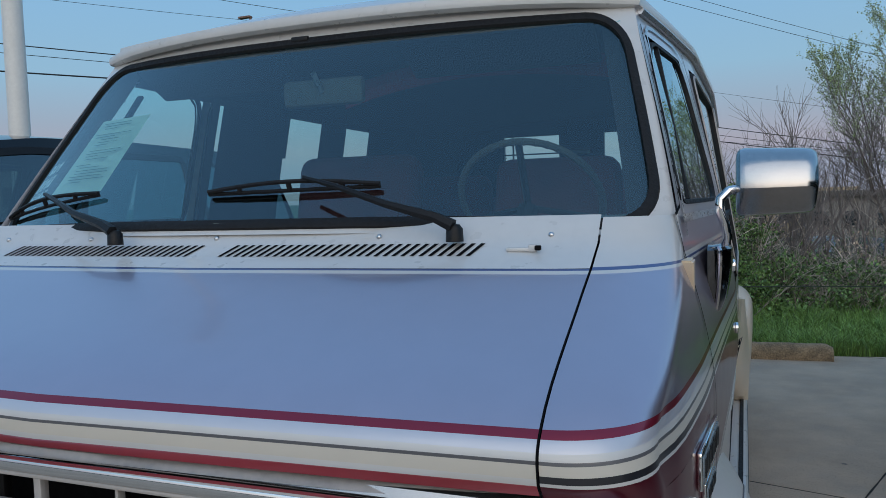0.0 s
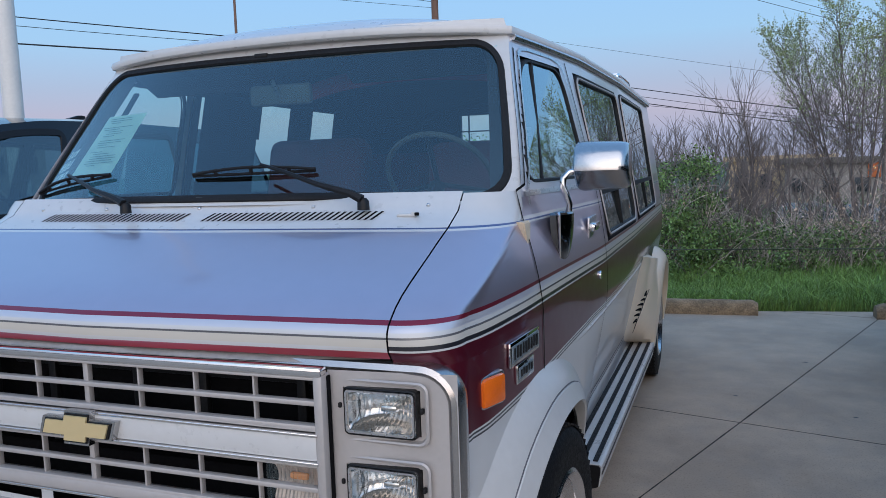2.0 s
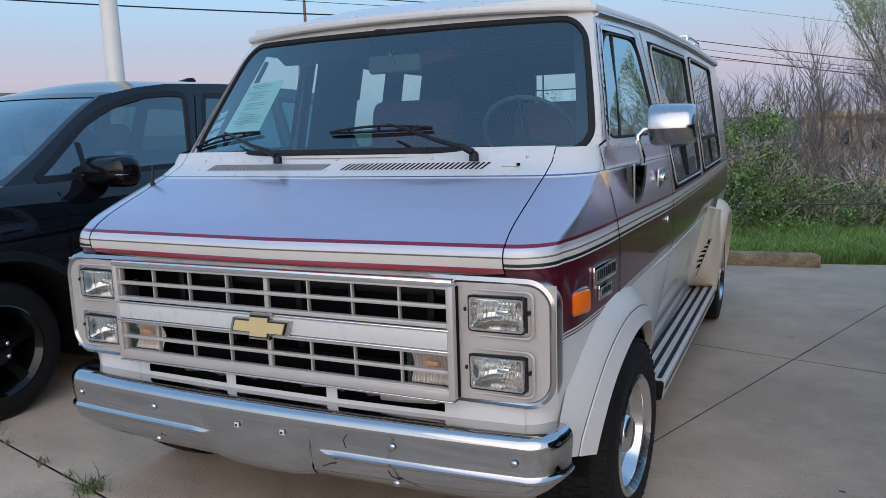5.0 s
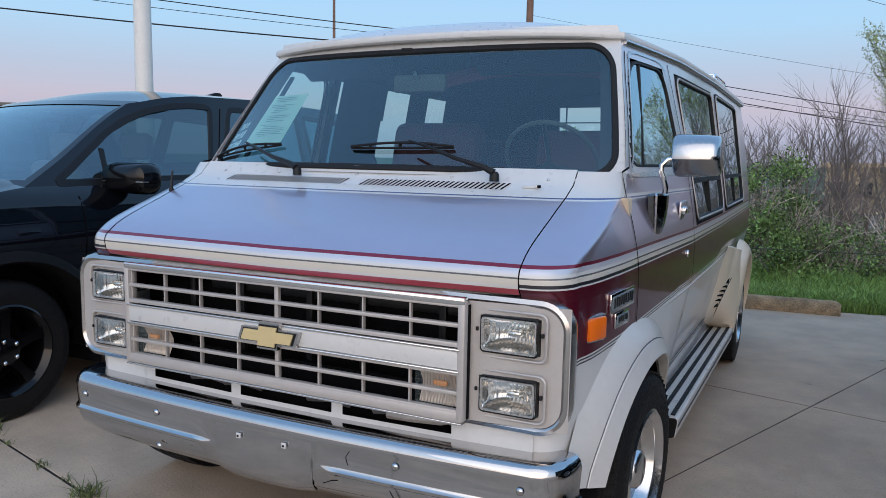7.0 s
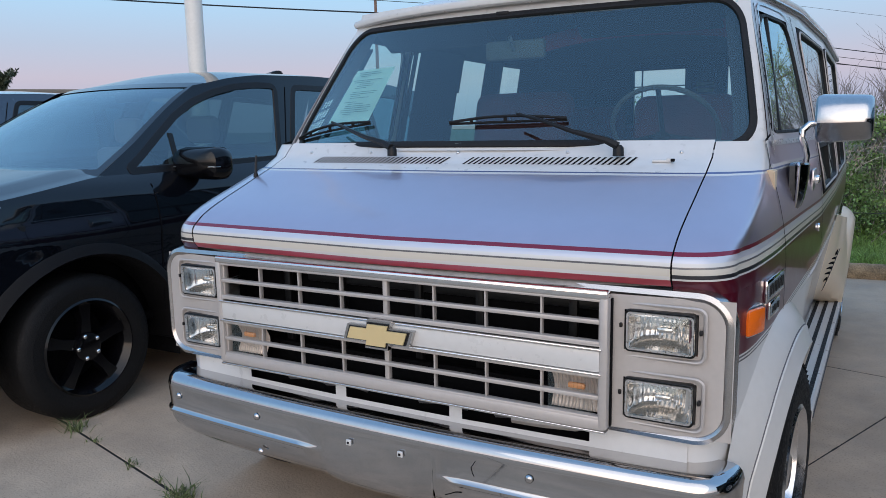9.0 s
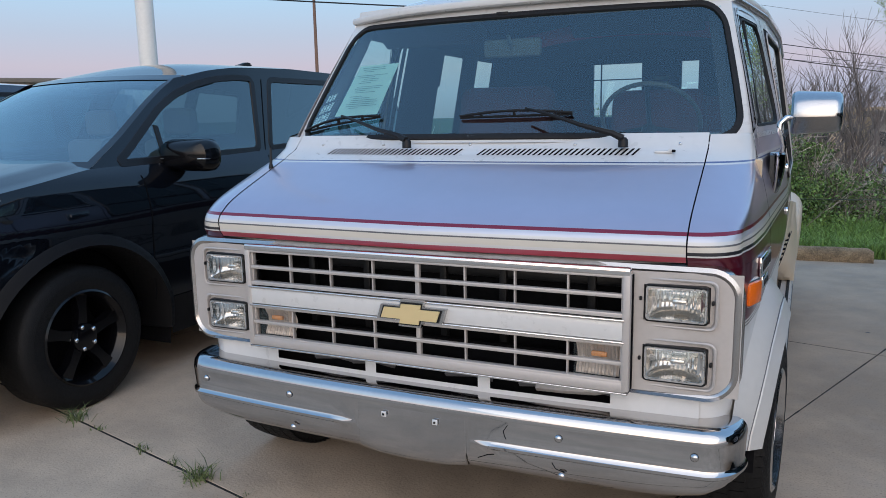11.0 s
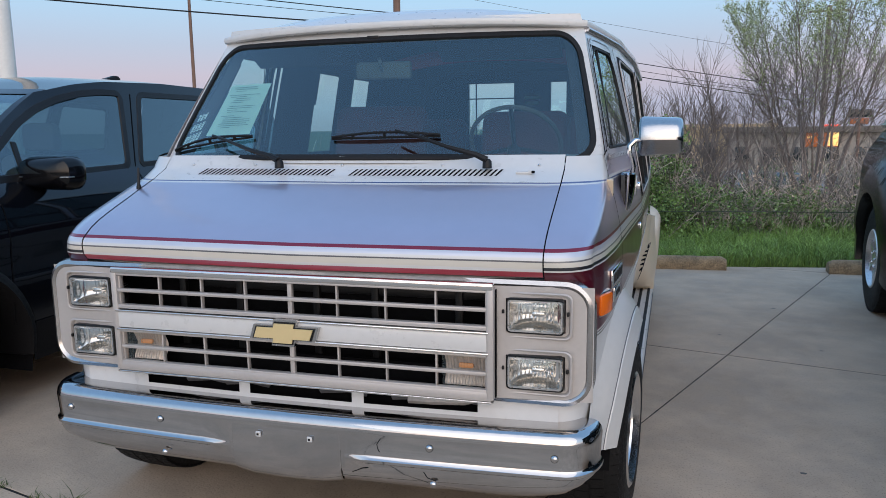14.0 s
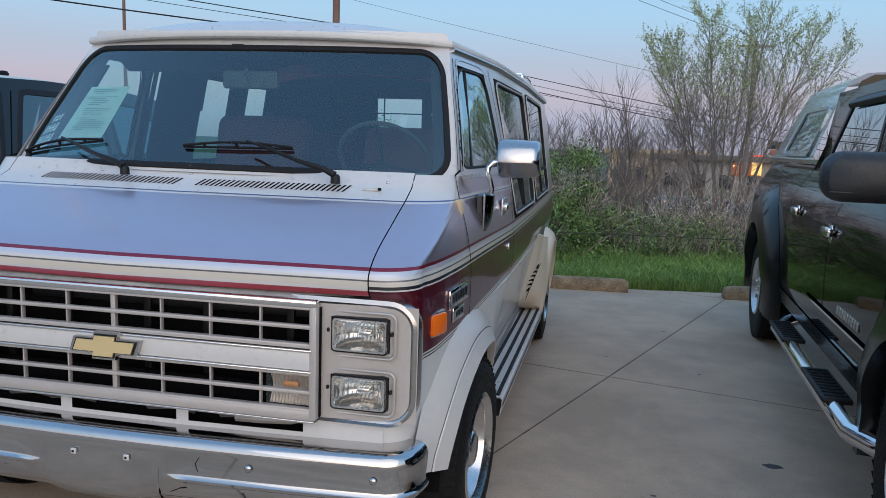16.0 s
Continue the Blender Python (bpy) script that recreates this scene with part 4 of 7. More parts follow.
# radiator parts behind the grille
for k, dx in enumerate((0.02, -0.01, 0.025, -0.02, 0.01)):
    part("radiator_post", boxed((-0.50 + 0.25 * k + dx, 0.12, 0.82), (0.025, 0.02, 0.32), 0.004), M_BLACKP, grille)
part("radiator_rail", boxed((0.1, 0.13, 0.93), (1.0, 0.02, 0.03), 0.004), M_BLACKP, grille)
# badge in the middle of the band
bm = bmesh.new()
cross = [(-0.105, -0.022), (-0.035, -0.022), (-0.038, -0.040), (0.030, -0.040), (0.033, -0.022), (0.092, -0.022), (0.105, 0.022), (0.036, 0.022), (0.040, 0.040), (-0.030, 0.040), (-0.034, 0.022), (-0.092, 0.022)]
prism(bm, [(x * 1.13 - 0.009, z * 1.05 + 0.822) for x, z in cross], "y", -0.058, -0.040)
emblem = part("emblem", bm, M_PAD, van, "gold cross-shaped emblem with a dark chrome edge", smooth=False)
bm = bmesh.new()
prism(bm, [(x * 1.03 - 0.009, z * 0.90 + 0.822) for x, z in cross], "y", -0.0605, -0.050)
part("emblem_edge", bm, M_BLACKP, emblem, "black inner edge", smooth=False)
bm = bmesh.new()
prism(bm, [(x * 0.965 - 0.009, z * 0.77 + 0.822) for x, z in cross], "y", -0.065, -0.056)
part("emblem_face", bm, M_GOLD, emblem, smooth=False)

for sgn in (1, -1):
    # silver lamp panel with two recessed lamps
    bm = bmesh.new()
    xs = [0.645, 0.680, 0.852, 0.932]
    zs = [0.652, 0.686, 0.786, 0.856, 0.956, 0.992]
    grid(bm, lambda i, j: (sgn * xs[i], -0.012 + 0.030 * (xs[i] / 0.9) ** 3, zs[j]), range(4), range(6), lambda i, j: not (i == 1 and j in (1, 3)))
    panel = part("lamp_panel", bm, M_BEZEL, van, "silver lamp surround", smooth=False)
    bm = bmesh.new()
    box(bm, (sgn * 0.640, -0.020, 0.82), (0.022, 0.04, 0.335), 0.005)
    part("panel_edge", bm, M_BEZEL, panel)
    part("panel_gap", boxed((sgn * 0.6525, -0.012, 0.82), (0.0040, 0.012, 0.325)), M_DARK, panel, "dark gap beside the grille", smooth=False)
    for zc in (0.906, 0.736):
        cx, cy = sgn * 0.766, 0.012
        bm = bmesh.new()
        ring_of(bm, [[(cx + a, y, zc + b) for a, b in rounded(w, h, r, 4)] for w, h, r, y in
                     ((0.170, 0.107, 0.012, 0.02), (0.168, 0.105, 0.012, -0.004), (0.163, 0.099, 0.010, -0.006), (0.160, 0.095, 0.010, 0.006))])
        lamp = part("headlamp", bm, M_BLACKP, van, "rectangular sealed-beam headlamp")
        bm = bmesh.new()
        us = steps(-1, 1, 12)
        grid(bm, lambda u, v: (cx + 0.081 * u, 0.004 + 0.062 * (1 - abs(u) ** 5) * (1 - abs(v) ** 5) * (1 - 0.35 * u * u) + 0.0007 * math.cos(u * 44) + 0.0012 * math.cos(v * 7 + 1), zc + 0.044 * v), steps(-1, 1, 66), steps(-1, 1, 16))
        part("reflector", bm, M_LAMPBACK, lamp)
        bm = bmesh.new()
        ring_of(bm, [[(cx + a, y, zc + b) for a, b in rounded(w, h, r, 4)] for w, h, r, y in ((0.159, 0.095, 0.009, -0.003), (0.158, 0.094, 0.009, -0.0085), (0.150, 0.086, 0.008, -0.0085), (0.148, 0.084, 0.008, -0.002))])
        part("lamp_ring", bm, M_DULL, lamp, "thin bright retaining ring")
        part("bulb_shield", boxed((cx + sgn * 0.004, 0.045, zc - 0.002), (0.040, 0.030, 0.016), 0.006), M_LAMPBACK, lamp)
        bm = bmesh.new()
        ring_of(bm, [[(cx + a, y + 0.021, zc + b) for a, b in rounded(w, h, r, 4)] for w, h, r, y in ((0.215, 0.138, 0.022, -0.0165), (0.208, 0.131, 0.020, -0.0195), (0.200, 0.124, 0.018, -0.018), (0.186, 0.112, 0.014, 0.004))])
        part("lamp_recess", bm, M_BEZEL, panel)
        bm = bmesh.new()
        grid(bm, lambda u, v: (cx + 0.080 * u, -0.004 - 0.010 * (1 - u * u) * (1 - v * v) - 0.0015 * math.cos(u * 30) * (1 if v < 0.5 else 0), zc + 0.045 * v), steps(-1, 1, 60), steps(-1, 1, 8))
        part("lens", bm, M_LENS, lamp, "fluted clear glass lens")
        for dx in (-0.094, 0.094):
            part("lamp_screw", boxed((cx + dx, 0.002, zc + 0.01), (0.008, 0.014, 0.012), 0.003), M_BLACKP, lamp)
    # turn signal behind the lower grille slats
    bm = bmesh.new()
    cx = sgn * 0.553
    grid(bm, lambda u, v: (cx + 0.060 * u, -0.022 - 0.0022 * math.cos(u * 38), 0.729 + 0.048 * v), steps(-1, 1, 70), steps(-1, 1, 3))
    sig = part("turn_signal", bm, M_LENS, van, "clear ribbed turn signal lens")
    bm = bmesh.new()
    grid(bm, lambda u, v: (cx + 0.062 * u, 0.018 + 0.0015 * math.cos(u * 40) + 0.010 * math.cos(v * 3), 0.729 + 0.050 * v), steps(-1, 1, 80), steps(-1, 1, 44))
    part("signal_back", bm, M_SIGBACK, sig)
    part("signal_bulb", boxed((cx + sgn * 0.006, 0.006, 0.742), (0.046, 0.012, 0.016), 0.005), M_PALEAMBER, sig)

# white valance with three slots
bm = bmesh.new()
xs = [-0.832, -0.575, -0.215, -0.175, 0.185, 0.225, 0.590, 0.832]
zs = [0.47, 0.592, 0.632, 0.660]
grid(bm, lambda i, j: (xs[i], 0.004 + 0.035 * (xs[i] / 0.9) ** 2, zs[j]), range(8), range(4), lambda i, j: not (j == 1 and i in (1, 3, 5)))
part("valance", bm, M_WHITE, van, "white valance panel with three air slots", smooth=False)
# added near-black board, painted shade behind the valance slots
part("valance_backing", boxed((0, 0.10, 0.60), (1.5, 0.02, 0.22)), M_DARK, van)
for x0 in (-0.45, -0.3, 0.05, 0.3, 0.45):
    part("hose", tubed([(x0, 0.07, 0.60), (x0 + 0.1, 0.06, 0.615), (x0 + 0.16, 0.075, 0.60)], 0.012, 6), M_TRIM, van)

part("tow_bracket", tubed([(0.36, 0.055, 0.600), (0.44, 0.045, 0.606), (0.54, 0.048, 0.612), (0.585, 0.06, 0.622)], 0.013, 8), M_STRIP, van, "pale metal bracket behind the valance")

# bumper
PROF = [(0.075, 0.577), (0.012, 0.581), (-0.014, 0.580), (-0.028, 0.574), (-0.037, 0.562), (-0.041, 0.546), (-0.041, 0.536), (-0.036, 0.470), (-0.039, 0.463), (-0.045, 0.457), (-0.045, 0.449), (-0.036, 0.442),
        (-0.035, 0.418), (-0.028, 0.392), (-0.010, 0.370), (0.012, 0.362), (0.03, 0.36)]


def bumper_plan(s):
    """Middle (0) to the end (1): the point and its outward way, on plan."""
    if s < 0.82:
        x = 0.850 * s / 0.82
        return x, -0.062 + 0.036 * (x / 0.865) ** 2, (0.05 * x, -1)
    a = radians(90 * (s - 0.82) / 0.18)
    return 0.850 + 0.068 * math.sin(a), -0.027 + 0.11 * (1 - math.cos(a)), (math.sin(a), -math.cos(a))


bm = bmesh.new()
half = [0.0, 0.06, 0.12, 0.17, 0.186, 0.1925] + steps(0.24, 0.82, 14) + steps(0.82, 1, 9)[1:]
ss = [-s for s in half[:0:-1]] + half


def bump(s, k):
    sg = 1 if s >= 0 else -1
    x, y, (nx, ny) = bumper_plan(abs(s))
    out, z = PROF[k]
    if z < 0.442:
        e = min(1.0, max(0.0, (abs(s) - 0.66) / 0.30))
        z = 0.442 + (z - 0.442) * (1 - 0.85 * e * e)
    if abs(x) < 0.20 and 7 <= k <= 11:
        out = -0.036
    return (sg * (x - nx * out), y - ny * out, z)


grid(bm, bump, ss, range(len(PROF)))
bumper = part("bumper", bm, M_BUMPER, van, "chrome front bumper with a dull face")
for x, z in ((-0.83, 0.512), (-0.455, 0.513), (0.469, 0.510), (0.835, 0.508), (-0.445, 0.399), (0.479, 0.398)):
    s = abs(x) / 0.850 * 0.82
    bx, by, _ = bumper_plan(s)
    bm = bmesh.new()
    spin(bm, [(0.0, 0.0115), (0.003, 0.0105), (0.006, 0.006), (0.007, 0.0)], (x, by - 0.042, z), "y", 14, -1)
    part("bolt", bm, M_BUMPER, bumper)
bm = bmesh.new()
PANEL = [(0.537, -0.0400), (0.52, -0.0410), (0.50, -0.0410), (0.44, -0.0405), (0.40, -0.0390), (0.376, -0.034), (0.360, -0.025), (0.353, -0.012), (0.351, 0.0)]
grid(bm, lambda x, k: (x, -0.062 + 0.036 * (x / 0.865) ** 2 + PANEL[k][1] + (0.004 if abs(x) > 0.183 else 0), PANEL[k][0] + (0.016 * (abs(x) / 0.186) ** 4 if k > 4 else 0)), [-0.186, -0.183, -0.178, -0.12, 0, 0.12, 0.178, 0.183, 0.186], range(9))
part("plate_panel", bm, M_BUMPER, bumper, "plain plate mount in the bumper's middle")
for x in (-0.086, 0.090):
    part("plate_clip", boxed((x, -0.1095, 0.506), (0.017, 0.006, 0.017), 0.002), M_WHITE, bumper)
    part("clip_hole", boxed((x, -0.1135, 0.506), (0.006, 0.003, 0.006)), M_DARK, bumper, smooth=False)
# hairline cracks in the bumper's face
for pts in (((0.318, 0.528), (0.305, 0.508), (0.308, 0.492), (0.314, 0.480)), ((0.222, 0.409), (0.255, 0.425), (0.281, 0.430)), ((0.449, 0.432), (0.460, 0.414), (0.494, 0.402))):
    line = []
    for (a, b), (c, d) in zip(pts, pts[1:]):
        for k in range(4):
            x, z = a + (c - a) * k / 4, b + (d - b) * k / 4
            out = lerp(sorted((zz, oo) for oo, zz in PROF), z)
            line.append((x, bumper_plan(x / 0.850 * 0.82)[1] + out - 0.0005, z))
    part("crack", tubed(line, 0.0012, 5), M_DARK, bumper)
# side marker and badge
for sgn in (1, -1):
    y, z = 0.215, 0.905
    n = Vector((0.94, -0.33, 0)).normalized() if sgn > 0 else Vector((-0.94, -0.33, 0)).normalized()
    c = Vector((sgn * (van_x(y, z) - 0.004), y, z))
    ang = math.atan2(n.y, n.x)
    m = Matrix.Translation(c) @ Matrix.Rotation(ang, 4, "Z")
    mk = part("side_marker", boxed((0, 0, 0), (0.022, 0.100, 0.080), 0.008, m), M_DULL, van)
    part("marker_lens", boxed((0.008, 0, 0), (0.022, 0.088, 0.068), 0.009, m), M_AMBER, mk, "amber side marker lens")
    for yy, zz, w, h in ((0.430, 0.958, 0.225, 0.060), (0.430, 0.899, 0.13, 0.048)):
        m = Matrix.Translation((sgn * (van_x(yy, zz) + 0.004), yy, zz)) @ Matrix.Rotation(-sgn * 0.09, 4, "Z")
        pl = part("badge", boxed((0, 0, 0), (0.008, w, h), 0.002, m), M_CHROME, van, "small bright badge with dark lettering bars")
        part("badge_inlay", boxed((sgn * 0.0035, 0, 0), (0.004, w - 0.020, h - 0.018), 0.001, m), M_SLATE, pl)
        n_bars = 9 if w > 0.15 else 5
        pitch = (w - 0.034) / n_bars
        for k in range(n_bars):
            part("badge_bar", boxed((sgn * 0.0058, -w / 2 + 0.017 + (k + 0.5) * pitch, 0.002 * (k % 2)), (0.003, pitch * (0.72 if k % 3 else 0.5), h - 0.030), 0.001, m), M_BLACKP, pl)

# door mirror on the driver's side; handles on both
for sgn in (1, -1):
    c = Vector((sgn * 1.105, 0.92, 1.405))
    if sgn > 0:
        bm = bmesh.new()
        ridge = [(0.055, 0.066), (0.045, 0.075), (0.010, 0.076), (-0.022, 0.070), (-0.044, 0.054), (-0.055, 0.030), (-0.060, 0.0), (-0.060, -0.014), (-0.052, -0.022), (-0.020, -0.052),
                 (0.008, -0.071), (0.035, -0.077), (0.055, -0.070)]
        loops = []
        for a, k, back in ((-0.086, 0.55, 0.02), (-0.084, 0.80, 0.006), (-0.077, 0.95, 0.0), (-0.065, 1.0, 0.0), (0.062, 1.0, 0.0), (0.078, 0.96, 0.004), (0.088, 0.84, 0.012), (0.092, 0.6, 0.024)):
            loops.append([(c.x - 0.006 + a * 0.92, c.y + 0.01 + y * 1.2 * k + back, c.z + z * (0.4 + 0.6 * k) * (1.0 if a < 0.05 else 0.93)) for y, z in ridge])
        ring_of(bm, loops, caps=True)
        mir = part("door_mirror", bm, M_MIRROR, van, "chrome door mirror on a bent tube")
        bm = bmesh.new()
        tube(bm, [(0.998, 0.925, 1.262), (1.002, 0.915, 1.290), (0.996, 0.905, 1.318), (0.985, 0.90, 1.345), (0.988, 0.90, 1.370), (1.006, 0.905, 1.388), (1.040, 0.915, 1.392)], 0.0105, 10)
        part("mirror_arm", bm, M_CHROME, mir)
        bm = bmesh.new()
        shell = []
        for t, wide, deep, shift in ((1.268, 0.092, 0.046, 0.0), (1.262, 0.100, 0.052, 0.0), (1.225, 0.098, 0.051, 0.004), (1.185, 0.088, 0.046, 0.010), (1.150, 0.074, 0.039, 0.016), (1.124, 0.058, 0.030, 0.022), (1.112, 0.040, 0.018, 0.026)):
            shell.append([(0.962 + deep * max(0.0, math.sin(a)), 0.915 + shift - wide * math.cos(a), t) for a in [math.pi * k / 12 for k in range(13)]])
        ring_of(bm, shell, caps=True)
        base = part("mirror_base", bm, M_DARKCH, mir, "dark polished shell below the mirror arm")
        bm = bmesh.new()
        tube(bm, [(p[2][0], p[2][1] - 0.003, p[2][2]) for p in shell], 0.0045, 6)
        part("base_edge", bm, M_CHROME, base)
    # door handle and lock
    hd = part("door_handle", boxed((sgn * (van_x(1.36, 1.19) + 0.012), 1.36, 1.185), (0.022, 0.14, 0.03), 0.008), M_CHROME, van, "chrome door handle")
    part("handle_plate", boxed((sgn * (van_x(1.36, 1.19) + 0.002), 1.36, 1.185), (0.008, 0.17, 0.075), 0.003), M_DULL, hd)
    bm = bmesh.new()
    spin(bm, [(0, 0.016), (0.006, 0.015), (0.008, 0.0)], (sgn * van_x(1.40, 1.0), 1.40, 1.0), "x", 14, sgn)
    part("door_lock", bm, M_CHROME, van)
    bm = bmesh.new()
    xh = van_x(0.60, 1.22)
    prism(bm, [(0.560, 1.262), (0.640, 1.262), (0.634, 1.190), (0.622, 1.172), (0.610, 1.182)], "x", sgn * (xh - 0.03), sgn * (xh + 0.006))
    bmesh.ops.bevel(bm, geom=bm.edges[:], offset=0.004, segments=2, affect="EDGES")
    hinge = part("door_hinge", bm, M_CREAM, van, "wedge-shaped cream hinge cover")
    part("hinge_pin", boxed((sgn * xh, 0.625, 1.158), (0.020, 0.022, 0.022), 0.005), M_CHROME, hinge)

# wipers
def on_glass(x, z, lift):
    v = (z - 1.350) / 0.45
    hw = van_x(pillar_y(z), z) / U_POST
    return screen(x / hw, v) + Vector((0, -0.8, 0.55)) * lift


for base, join, b0, b1 in (((0.525, 0.455, 1.318), (0.175, 1.412), (-0.085, 1.408), (0.331, 1.414)), ((-0.250, 0.415, 1.318), (-0.615, 1.405), (-0.860, 1.380), (-0.441, 1.418))):
    base = Vector(base)
    bm = bmesh.new()
    spin(bm, [(-0.012, 0.017), (0.012, 0.016), (0.020, 0.010), (0.022, 0)], base, "z", 14)
    wp = part("wiper", bm, M_BLACKP, van, "black windscreen wiper")
    t = on_glass(join[0], join[1], 0.050)
    bm = bmesh.new()
    tube(bm, [base + Vector((0, -0.008, 0.018)), base.lerp(t, 0.10) + Vector((0, -0.012, 0.022)), base.lerp(t, 0.40) + Vector((0, -0.026, 0.014)), base.lerp(t, 0.75) + Vector((0, -0.016, 0.010)), t], [0.013, 0.011, 0.008, 0.006, 0.005], 6)
    part("wiper_arm", bm, M_BLACKP, wp)
    bm = bmesh.new()

    def along(k, up, lift):
        f = k / 10
        return on_glass(b0[0] + (b1[0] - b0[0]) * f, b0[1] + (b1[1] - b0[1]) * f + up, lift)
    tube(bm, [along(k, 0.006 * math.sin(math.pi * k / 10), 0.015 + 0.014 * math.sin(math.pi * k / 10)) for k in range(11)], 0.0052, 6)
    tube(bm, [along(k, -0.002, 0.009) for k in range(11)], 0.0046, 5)
    for k in (2, 5, 8):
        tube(bm, [along(k, -0.002, 0.010), along(k, 0.006, 0.026)], 0.006, 5)
    part("wiper_blade", bm, M_RUBBER, wp)
# antenna stub on the far fender, inspection tag on the cowl
p = nose_at(-0.80, 1.235, 0)
bm = bmesh.new()
spin(bm, [(-0.02, 0.010), (0.006, 0.009), (0.014, 0.006), (0.016, 0)], p, "z", 12)
tube(bm, [Vector(p) + Vector((0, 0, 0.01)), Vector(p) + Vector((-0.012, 0.02, 0.075))], [0.006, 0.004], 6)
part("antenna", bm, M_BLACKP, van)
bm = bmesh.new()
box(bm, Vector(nose_at(-0.016, 1.338, 0.006)), (0.045, 0.02, 0.010), 0.003)
part("cowl_tag", bm, M_PAPER, van)

# ---- inside the van ----
bm = bmesh.new()
grid(bm, lambda u, k: Vector((u * (0.88 - 0.02 * k), [0.62, 0.62, 0.70, 0.95, 1.02][k] - (0.13 * (1 - u * u) if k < 3 else 0.0), [1.0, 1.325, 1.345, 1.325, 1.10][k])), steps(-1, 1, 16), range(5))
part("dashboard", bm, M_TRIM, van, "dark padded dashboard")
bm = bmesh.new()
ctr = Matrix.Translation((0.50, 1.14, 1.375)) @ Matrix.Rotation(radians(-52), 4, "X")
ring = [ctr @ Vector((0.195 * math.cos(t), 0.195 * math.sin(t), 0)) for t in [2 * math.pi * k / 40 for k in range(40)]]
tube(bm, ring + ring[:1], 0.0095, 8, caps=False)
for k in range(40):
    bmesh.ops.create_uvsphere(bm, u_segments=6, v_segments=4, radius=0.011, matrix=Matrix.Translation(ring[k].lerp(ring[(k + 1) % 40], 0.5)))
sw = part("steering_wheel", bm, M_GRIP, van, "thin grey steering wheel with a laced grip")
bm = bmesh.new()
for a in (20, 160, 270):
    tube(bm, [ctr @ Vector((0, 0, -0.03)), ctr @ Vector((0.19 * math.cos(radians(a)), 0.19 * math.sin(radians(a)), 0))], 0.010, 6)
tube(bm, [ctr @ Vector((0, 0, -0.04)), ctr @ Vector((0, 0, -0.3))], 0.03, 8)
part("steering_column", bm, M_BLACKP, sw)


def seat(x, y, w, back_h, label):
    st = part("seat", boxed((x, y, 0.86), (w, 0.52, 0.16), 0.06, seg=3), M_SEAT, van, label)
    part("backrest", boxed((0, 0, back_h / 2), (w, 0.15, back_h), 0.06, Matrix.Translation((x, y + 0.24, 0.90)) @ Matrix.Rotation(radians(-12), 4, "X"), 3), M_SEAT, st)
    part("seat_base", boxed((x, y, 0.62), (w * 0.7, 0.4, 0.34), 0.02), M_TRIM, st)


seat(0.42, 1.52, 0.46, 0.64, "high-backed maroon velour captain's seat")
seat(-0.37, 1.48, 0.52, 0.68, "high-backed maroon velour captain's seat")
seat(0.42, 2.55, 0.54, 0.62, "maroon velour captain's seat")
seat(-0.42, 2.55, 0.54, 0.62, "maroon velour captain's seat")
seat(0.0, 3.7, 1.5, 0.50, "maroon velour rear bench")
part("cabin_floor", boxed((0, 2.6, 0.48), (1.86, 3.85, 0.03)), M_LINING, van)
mir = part("cabin_mirror", boxed((-0.04, 0.985, 1.69), (0.25, 0.03, 0.075), 0.014), M_GRIP, van, "inside mirror on a stem")
part("mirror_stem", tubed([(-0.04, 0.93, 1.735), (-0.04, 0.97, 1.69)], 0.008), M_DULL, mir)
for x in (-0.44, 0.44):
    part("sun_visor", boxed((0, 0, 0), (0.52, 0.015, 0.15), 0.006, Matrix.Translation((x, 1.06, 1.77)) @ Matrix.Rotation(radians(60), 4, "X")), M_LINING, van)
# curved maroon cornice under the roof, pale vents in the rear door
bm = bmesh.new()
grid(bm, lambda x, k: Vector((x, 1.22 + 0.10 * ((x - 0.35) / 0.5) ** 2 + (0, -0.015, 0.0)[k], (1.80, 1.765, 1.735)[k] - 0.05 * ((x - 0.35) / 0.5) ** 2)), steps(-0.15, 0.74, 16), range(3))
part("cornice", bm, M_CORNICE, van, "maroon padded cornice under the roof")
for z, w in ((1.70, 0.13), (1.655, 0.12)):
    part("rear_vent", boxed((0.03, 4.50, z), (w, 0.012, 0.026), 0.003), M_PAPER, van, "pale slotted vent")
# paper sheet inside the windscreen and a sticker


def sheet(name, corners, material, parent, label=""):
    bm = bmesh.new()
    bm.faces.new([bm.verts.new(c) for c in corners])
    bmesh.ops.solidify(bm, geom=bm.faces[:], thickness=0.0012)
    return part(name, bm, material, parent, label, smooth=False)


def on_screen(u, v, back):
    return screen(u, v) + Vector((0, 0.8, -0.55)) * back


def sheet_pt(a, b, back=0.012):
    """Across (0-1) and up (0-1) on the paper sheet behind the glass."""
    return on_screen(-0.842 + 0.28 * a + (0.0 - 0.015 * a) * b, 0.20 + 0.46 * b, back)


paper = sheet("price_sheet", [sheet_pt(0, 0), sheet_pt(1, 0), sheet_pt(1, 1), sheet_pt(0, 1)], M_PAPER, van, "pale green printed sheet taped inside the windscreen")
rnd = random.Random(3)
for k in range(22):
    b = 0.93 - 0.038 * k
    if k in (3, 9, 14):
        continue
    a0, a1 = rnd.uniform(0.08, 0.3), rnd.uniform(0.45, 0.92)
    sheet("text_bar", [sheet_pt(a0, b, 0.0095), sheet_pt(a1, b, 0.0095), sheet_pt(a1, b + 0.010, 0.0095), sheet_pt(a0, b + 0.010, 0.0095)], M_INK, paper)
M_DECAL = mat("white_decal", (0.82, 0.82, 0.82), 0.6, 0, 0.03, 12)
